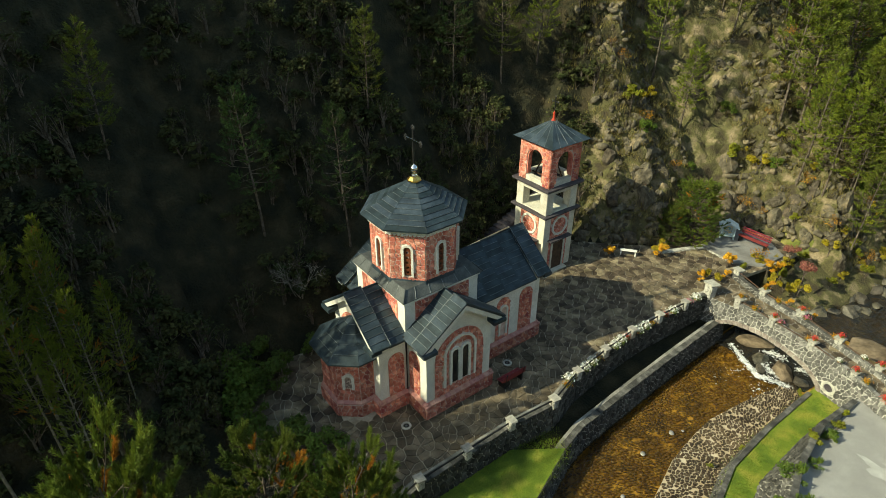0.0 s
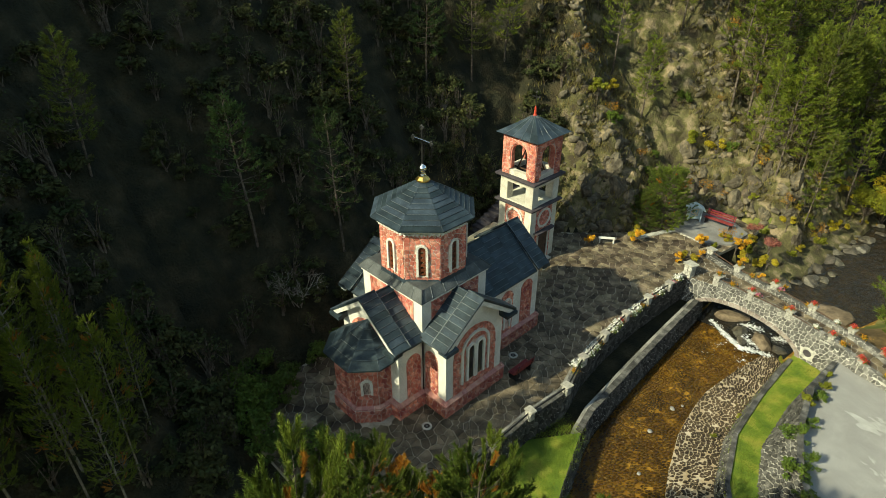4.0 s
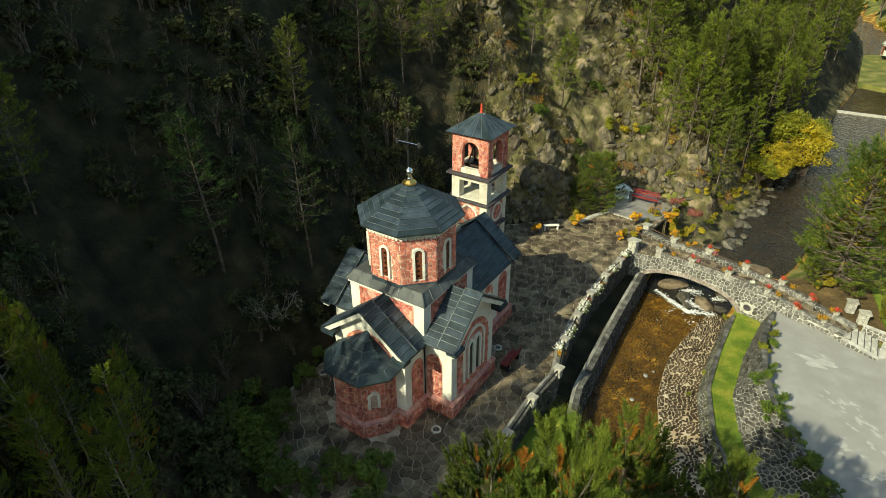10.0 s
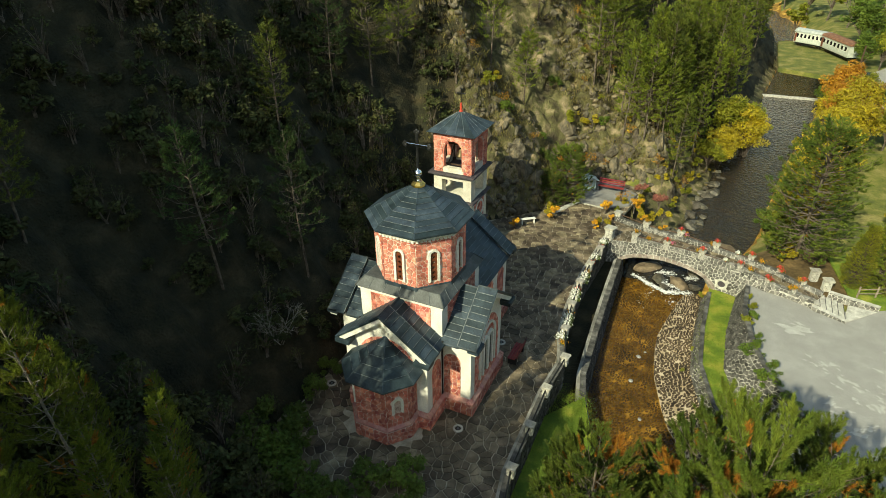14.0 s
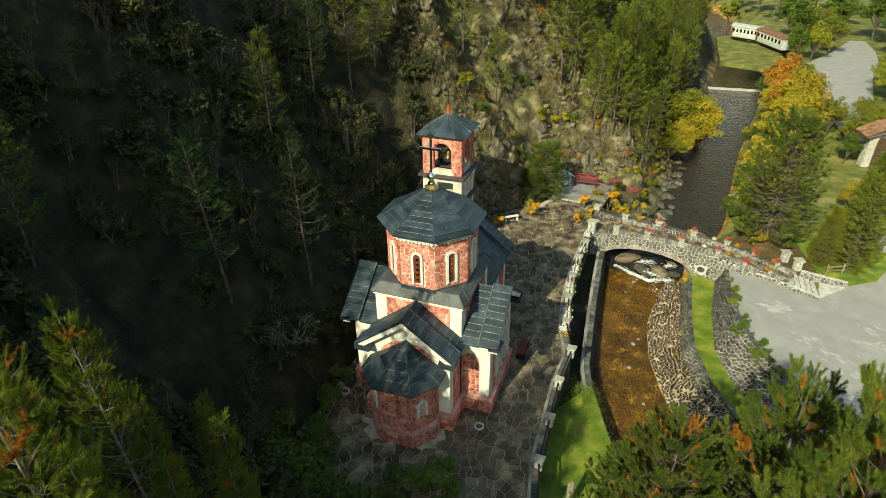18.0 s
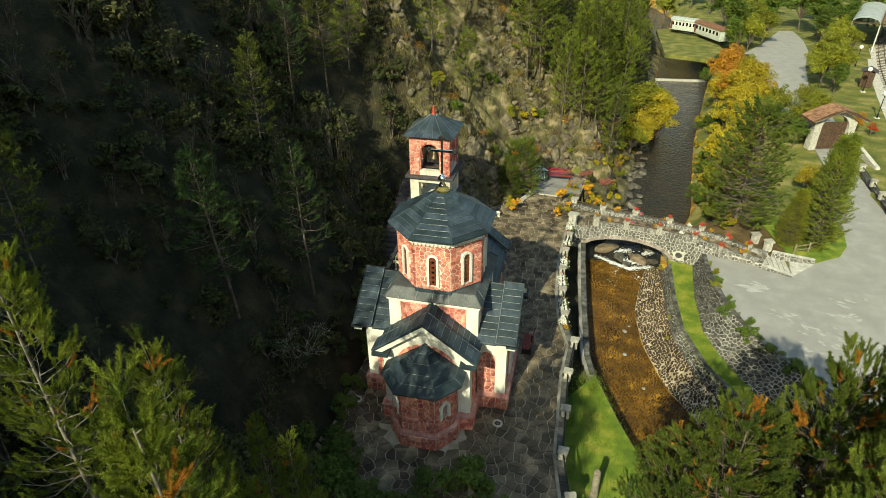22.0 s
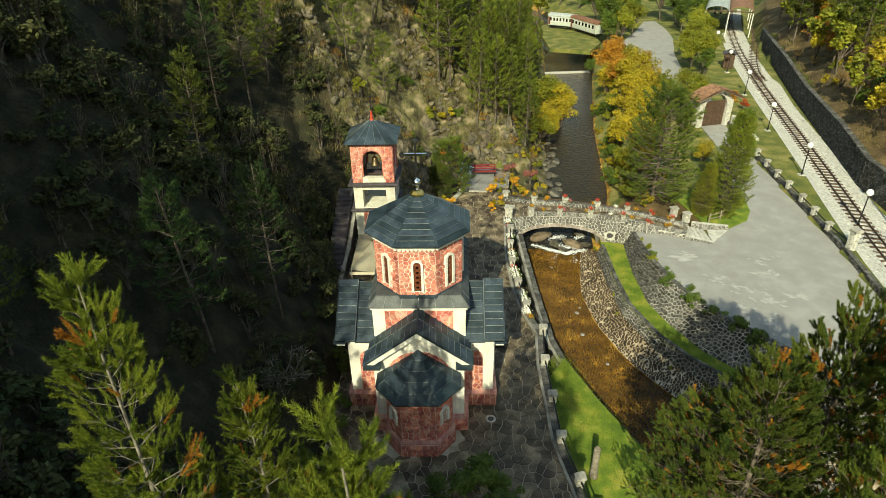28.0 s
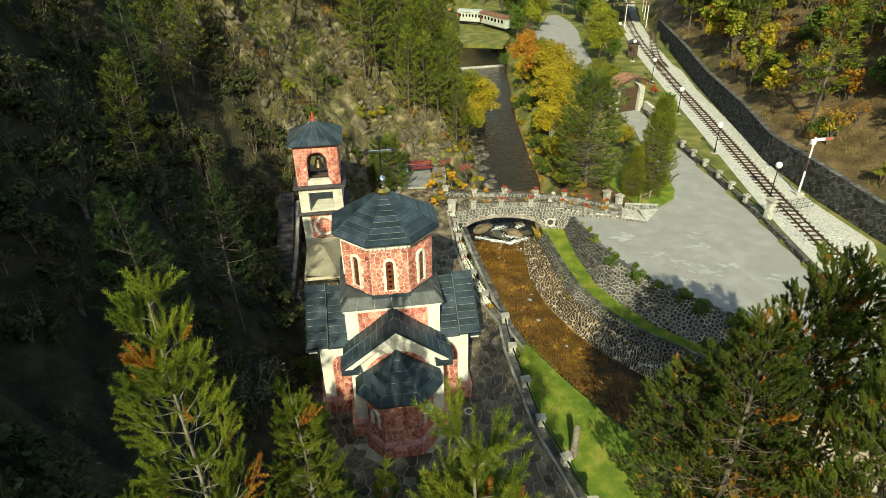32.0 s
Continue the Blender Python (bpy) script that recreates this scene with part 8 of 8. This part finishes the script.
# ---- dark undergrowth on the shaded slope ----
UNDER = [leafy_meshes(81, 1.0, 0.9, 240, 0.10, UNDERGROWTH, BARK, 0.1, 7, 3), leafy_meshes(82, 1.5, 0.8, 90, 0.07, UNDERGROWTH, BARK, 0.2, 12, 4), leafy_meshes(83, 0.6, 0.9, 220, 0.09, UNDERGROWTH, BARK, 0.05, 7, 4)]
under = []
for k in range(2100):
    t = rr.uniform(1.9, 7.6)
    a, b = FOOT[int(t)], FOOT[int(t) + 1]
    n = Vector((-(b[1] - a[1]), b[0] - a[0])).normalized()
    d = 0.3 + 30 * rr.random()
    x, y = a[0] + (b[0] - a[0]) * (t % 1) + n.x * d, a[1] + (b[1] - a[1]) * (t % 1) + n.y * d
    if side_of(FOOT, x, y)[0] < 0.4 or y < -24:
        continue
    under.append((rr.choice(UNDER), spot(x, y, None, rr.uniform(0, 6), rr.uniform(0.6, 1.6))))
for m in (EARTH, SCREE, ROCK):
    m.node_tree.nodes["Bump"].inputs["Distance"].default_value = 0.16
joined(under, "undergrowth", "dark tangled undergrowth on the shaded forest slope", "undergrowth")

sp = []
for k in range(900):
    x, y = rr.uniform(38, 60), rr.uniform(8, 75)
    if side_of(RAILWALL, x, y)[0] < -0.8:
        sp.append((x, y, land_z(x, y)))
tufts("dry_grass", "dry brown grass and leaf litter above the railway wall", sp, 20, 0.4, DRY, 0.5, 0.03)

for k in range(44):
    x, y = rr.uniform(38.5, 52), rr.uniform(6, 44)
    if side_of(RAILWALL, x, y)[0] < -1.5:
        scrub_pairs.append((SHRUBS[rr.choice(("bare", "goldleaf", "dark", "scrub", "dark"))], spot(x, y, None, rr.uniform(0, 6), rr.uniform(1.3, 2.3))))
joined(scrub_pairs, "scrub", "autumn scrub of brown, golden and green bushes above the railway wall", "scrub")
# ---- the upper terrace with shrine, bench and flowers ----
patio = flat_sheet("patio", [(2.2, 24.0), (4.9, 23.7), (6.4, 25.0), (6.6, 27.4), (4.4, 29.0), (2.2, 28.2)], 0.16, PATIO, "smooth pale concrete patio before the shrine", 0.2)
for pts_ in (((0.9, 20.6), (2.4, 24.0)), ((2.2, 24.0), (4.9, 23.7))):
    (ax, ay), (bx, by) = pts_
    wall_strip("kerb", [(ax, ay, -0.05), (bx, by, -0.05)], [(ax, ay, 0.14), (bx, by, 0.14)], [(-0.2, 0.25)] * 2, POST_STONE, POST_STONE, "low pale stone edge of the upper terrace", 0.3, rb, 6)
shrine = thing("shrine", "pale blue wooden wayside shrine with a gabled roof", "shrine", at=(2.6, 26.6, 0.14), turn=35)
shrine.scale = (0.8, 0.8, 0.8)
part("back", box_bm(-0.6, 0.6, 0.1, 0.5, 0.0, 1.35, 0.02), BLUE_WHITE, shrine)
part("side", box_bm(-0.62, -0.52, -0.35, 0.5, 0, 1.35, 0.01), BLUE_WHITE, shrine), part("side", box_bm(0.52, 0.62, -0.35, 0.5, 0, 1.35, 0.01), BLUE_WHITE, shrine)
part("roof", prism_bm([(-0.85, 1.2), (0, 1.62), (0.85, 1.2), (0.85, 1.28), (0, 1.72), (-0.85, 1.28)], -0.6, 0.6), BLUE_WHITE, shrine, "pale blue-grey gabled roof")
part("picture", box_bm(-0.36, 0.36, 0.06, 0.098, 0.35, 1.15), mat("painted_panel", (0.05, 0.22, 0.34), (0.60, 0.36, 0.10), 5.0, 0.6, 0, c3=(0.55, 0.5, 0.42)), shrine, "painted panel in blue and ochre")
part("shelf", box_bm(-0.5, 0.5, -0.3, 0.08, 0.25, 0.31), BLUE_WHITE, shrine)
def bench(x, y, z, turn, label, ln=1.9):
    b = thing("bench", label, "bench", "", (x, y, z), turn)
    for k in range(3):
        part("seat_slat", box_bm(-ln / 2, ln / 2, -0.42 + k * 0.15, -0.29 + k * 0.15, 0.43, 0.47, 0.008), BENCH_RED, b)
        part("back_slat", box_bm(-ln / 2, ln / 2, 0.10 + k * 0.03, 0.13 + k * 0.03, 0.55 + k * 0.16, 0.67 + k * 0.16, 0.008), BENCH_RED, b)
    for s in (-1, 1):
        part("leg", box_bm(*sorted((s * (ln / 2 - 0.2), s * (ln / 2 - 0.12))), -0.42, 0.1, 0, 0.43), IRON, b)
        part("back_post", tube_bm([(s * (ln / 2 - 0.16), 0.08, 0.4), (s * (ln / 2 - 0.16), 0.2, 1.05)], [0.03, 0.03], 6), IRON, b)
    return b
bench(4.4, 27.2, 0.16, 0, "dark red slatted bench with iron legs against the rocks", 2.2)
bench(4.4, 3.15, 0.0, -90, "dark red slatted bench beside the church wall", 1.5)
white_bench = thing("bench", "small white plank bench against the cliff", "bench", at=(-0.3, 18.7, 0.0), turn=38)
part("seat", box_bm(-0.6, 0.6, -0.15, 0.15, 0.42, 0.47, 0.01), TRIM_WHITE, white_bench)
for s in (-0.5, 0.5):
    part("leg", box_bm(s - 0.04, s + 0.04, -0.12, 0.12, 0, 0.42), TRIM_WHITE, white_bench)
tree_thing("pine_tree", "bushy young pine beside the shrine", "pine tree", "", SHRINE_PINES[0], spot(1.3, 23.9, 0.0, 0.5, 1.3))
tree_thing("pine_tree", "bushy young pine beside the shrine", "pine tree", "", SHRINE_PINES[0], spot(0.5, 22.6, 0.0, 2.5, 0.8))

# flowers
for kind_, x, y, s in (("gold", -0.9, 17.4, 0.9), ("gold", 1.3, 20.3, 1.0), ("goldleaf", 0.9, 20.9, 1.0), ("gold", 4.9, 22.9, 1.1), ("goldleaf", 5.1, 20.6, 0.9), ("gold", 4.7, 20.0, 0.7), ("gold", 6.9, 24.6, 0.9), ("gold", 7.2, 25.6, 0.8), ("goldleaf", 7.6, 24.2, 0.7), ("gold", 7.9, 23.3, 0.6), ("plum", 8.6, 26.4, 1.1), ("plum", 6.9, 27.7, 0.9), ("gold", 5.6, 21.6, 0.6), ("gold", 9.6, 22.4, 0.5), ("goldleaf", 9.2, 24.6, 0.9), ("gold", 11.2, 22.3, 0.4)):
    shrub(kind_, x, y, s, 0.0 if x < 7 else -0.3, "round the upper terrace")
pot_me = bpy.data.meshes.new("pot")
bm = lathe_bm([(0.09, 0.0), (0.15, 0.2), (0.165, 0.2), (0.165, 0.25), (0.13, 0.25), (0.12, 0.2)], 12)
bm.to_mesh(pot_me), bm.free()
pot_me.materials.append(TERRACOTTA)
def posy(seed, material, n=150, spread=0.17, up=0.16):
    r = np.random.RandomState(seed)
    c = r.normal(size=(n, 3)) * spread * np.array([1, 1, 0.6])
    c[:, 2] = np.abs(c[:, 2]) + up
    q = c[:, None, :] + r.normal(size=(n, 3, 3)) * 0.045
    return tri_mesh("flowers", q, material)
def leaves_me(seed):
    return posy(seed, LEAF_GREEN, 160, 0.15, 0.1)
POSIES = {"red": posy(1, PETAL_RED), "yellow": posy(2, PETAL_YELLOW), "white": posy(3, PETAL_WHITE, 330, 0.115, 0.1), "pink": posy(4, mat("pink_petals", (0.5, 0.10, 0.2), (0.62, 0.2, 0.3), 3, 0.7, 0, 9, island=0.2), 120)}
GREENS = leaves_me(5)
def flower_pot(x, y, z, colour, s=1.0):
    p = thing("flower_pot", "terracotta pot of " + colour + " flowers", "flower pot", "flower pots on the walls", (x, y, z))
    p.scale = (s, s, s)
    put("pot", pot_me, p)
    tagged(put("blossom", POSIES[colour], p, Matrix.Translation((0, 0, 0.12))), kind="stuff")
    tagged(put("foliage", GREENS, p, Matrix.Translation((0, 0, 0.08))), kind="stuff")
for k, (x, y, z) in enumerate(N_TOPS[1:]):
    flower_pot(x, y, z, ("yellow", "red", "red", "red", "red", "yellow")[k], 0.55)
for k, (x, y, z) in enumerate(F_TOPS[1:]):
    flower_pot(x, y, z, ("yellow", "red", "red", "red", "red", "red")[k], 0.55)
for line, off in ((NEAR, 0.15), (FAR, -0.15)):
    for k in range(7):
        f = 1.4 + k * 0.74
        x, y = on(line, f)
        flower_pot(x, y + off, deck_z(f) + (0.37 if f < 5 else 0.27), ("yellow", "pink", "yellow", "white", "yellow", "red")[k % 6], 0.6)
for x, y in ((5.85, 15.2), (5.78, 12.6), (5.75, 10.4), (5.85, 9.7), (6.0, 7.6), (6.1, 6.9), (6.15, 5.6), (5.8, 11.9), (5.9, 17.6)):
    flower_pot(x, y, 0.14, "white", 1.05)
for x, y, c in ((5.8, 14.5, "red"), (5.75, 10.9, "red"), (5.95, 8.1, "yellow"), (6.35, 5.2, "yellow"), (5.85, 16.9, "pink"), (5.8, 13.2, "yellow")):
    flower_pot(x, y, 0.13 if y < 20 else 0.17, c, 0.6)

# ---- small things round the church ----
for x, y in ((3.46, -3.04), (3.03, 4.02), (-4.0, -3.0)):
    d = thing("drain_well", "round stone drain well with a dark grated centre", "drain", "drains in the paving", (x, y, 0.0))
    part("rim", lathe_bm([(0.26, 0.0), (0.26, 0.05), (0.22, 0.07), (0.15, 0.06), (0.15, 0.02)], 18), POST_STONE, d)
    part("grate", lathe_bm([(0.001, 0.02), (0.15, 0.025), (0.15, 0.03), (0.001, 0.03)], 12), IRON, d)
    part("cap", lathe_bm([(0.001, 0.03), (0.07, 0.035), (0.06, 0.06), (0.001, 0.065)], 10), SEAM, d)
stump = thing("stone_stump", "pale cut tree stump standing on the lawn", "stump", at=(8.35, -5.25, LAWN_Z))
part("trunk", lathe_bm([(0.25, -0.1), (0.2, 0.2), (0.17, 1.0), (0.165, 1.85), (0.15, 1.9)], 12), BARK_PALE, stump, smooth=True)
part("top", lathe_bm([(0.001, 1.9), (0.14, 1.905), (0.12, 1.93), (0.001, 1.93)], 12), WOOD_GREY, stump)
awning = thing("awning", "cream canvas awning on poles between tower and church", "awning", at=(-3.9, 9.1, 0))
bm = bmesh.new()
q = [bm.verts.new(p) for p in ((-1.05, -2.0, 2.55), (1.15, -2.5, 2.6), (1.2, 2.0, 2.9), (-1.0, 2.0, 2.9), (0.1, 0.2, 3.35))]
for k in range(4):
    bm.faces.new((q[k], q[(k + 1) % 4], q[4]))
bmesh.ops.solidify(bm, geom=bm.faces[:], thickness=0.03)
part("canopy", bm, CANVAS, awning, "cream canvas")
part("valance", box_bm(-1.05, 1.15, -2.32, -2.28, 2.38, 2.58), CANVAS, awning)
for x, y, z in ((-1.0, -1.95, 2.55), (1.1, -2.4, 2.6), (1.15, 1.9, 2.9), (-0.95, 1.9, 2.9)):
    part("pole", tube_bm([(x, y, 0), (x, y, z)], [0.035, 0.035], 7), TRIM_WHITE, awning)
stairs = thing("hill_stairs", "long flight of grey stone steps climbing behind the tower", "steps", at=(-6.6, 7.5, 0), turn=0)
for k in range(22):
    part("step", box_bm(-0.55, 0.55, k * 0.42, k * 0.42 + 0.5, k * 0.17 - 0.3, k * 0.17 + 0.17, 0.015), SLAB, stairs)
flank = wall_strip("stair_wall", [(-5.95, 7.2, -0.1), (-5.75, 12.0, 0.4), (-5.7, 16.5, 2.0)], [(-5.95, 7.2, 0.5), (-5.75, 12.0, 1.5), (-5.7, 16.5, 3.2)], [(-0.3, 0)] * 3, DARK_MORTAR, GREY_STONE, "sloping rubble flank wall of the hill stairs", 0.32, rb, 20)
sign = thing("notice", "small yellow notice on a short stake", "sign", at=(4.1, 34.0, 2.2))
part("stake", tube_bm([(0, 0, -1.5), (0, 0, 1.05)], [0.03, 0.03], 6), WOOD_GREY, sign)
part("board", box_bm(-0.28, 0.28, -0.03, 0.0, 0.85, 1.25, 0.01), mat("yellow_paint", (0.62, 0.42, 0.03), (0.72, 0.52, 0.05), 3, 0.6, 0), sign, "yellow painted board")
# pale patches and stains on the yard
rs = random.Random(17)
for x, y, a, b, t, n in ((18.9, 13.7, 0.35, 0.9, -15, 16), (23.6, 11.4, 0.9, 0.5, 10, 12), (21.4, 9.5, 1.2, 0.6, -30, 16), (22.6, 8.0, 1.3, 0.5, -40, 15), (25.0, 8.6, 1.4, 0.5, -35, 16), (20.4, 7.2, 1.0, 0.5, 20, 10), (26.4, 6.4, 1.1, 0.5, -30, 10), (21.8, 6.0, 0.9, 0.5, 30, 9), (19.8, 10.6, 1.0, 0.6, -20, 12), (24.2, 13.0, 1.5, 0.9, -30, 8)):
    for k in range(n):
        u, w = rs.gauss(0, 0.5), rs.gauss(0, 0.5)
        size = rs.uniform(0.03, 0.13) if k or x > 19 else 0.42
        bm = bmesh.new()
        ring = [bm.verts.new((size * 2.1 * math.cos(j * math.tau / 18) * (q := 1 + 0.3 * math.sin(3 * j * math.tau / 18 + k) + rs.uniform(-0.35, 0.35)), size * math.sin(j * math.tau / 18) * q, 0)) for j in range(18)]
        mid = bm.verts.new((0, 0, 0))
        for j in range(18):
            bm.faces.new((ring[j], ring[(j + 1) % 18], mid))
        ob = part("cement_stain", bm, PALE_PATCH, yard)
        ob.matrix_basis = Matrix.Translation((x + a * u, y + b * w, YARD_Z + 0.004 + 0.001 * k)) @ Matrix.Rotation(radians(t + rs.uniform(-25, 25)), 4, "Z")
# bare twiggy shrub and worn plank steps in the shade beside the apse
TWIG = mat("pale_grey_bare_twigs", (0.16, 0.15, 0.13), (0.30, 0.28, 0.25), 4.0, 0.9, 0.3)
rq = random.Random(88)
bare = thing("bare_shrub", "large leafless shrub with pale grey twigs above the church", "shrub", at=(-6.6, -3.6, land_z(-6.6, -3.6)))
for k in range(9):
    v, f = [], []
    a = rq.uniform(0, math.tau)
    foot, d = Vector((rq.uniform(-0.2, 0.2), rq.uniform(-0.2, 0.2), -0.3)), Vector((math.cos(a) * 0.55, math.sin(a) * 0.55, 1))
    ends = [(foot, d.normalized(), 1.5, 0.035)]
    for level in range(5):
        grown_on = []
        for p, d, ln, r in ends:
            q = p + d * ln * rq.uniform(0.7, 1.1)
            add_tube(v, f, p, q, r, r * 0.62, 4)
            for j in range(3 if level else 2):
                turn = Vector((rq.gauss(0, 0.5), rq.gauss(0, 0.5), rq.gauss(0.05, 0.35)))
                grown_on.append((p.lerp(q, rq.uniform(0.6, 1.0)), (d + turn).normalized(), ln * rq.uniform(0.5, 0.75), max(r * 0.58, 0.006)))
        ends = grown_on
    put("branch", mesh_of("branch", v, f, TWIG), bare)
plank_steps = thing("plank_steps", "worn wooden plank steps in the shade beside the apse", "steps", at=(-4.25, -6.1, 0.0), turn=-28)
for k in range(8):
    part("tread", box_bm(-0.65, 0.65, -0.36 * k - 0.26, -0.36 * k, 0.03, 0.09 + 0.02 * (k % 2), 0.01), WOOD_GREY, plank_steps)
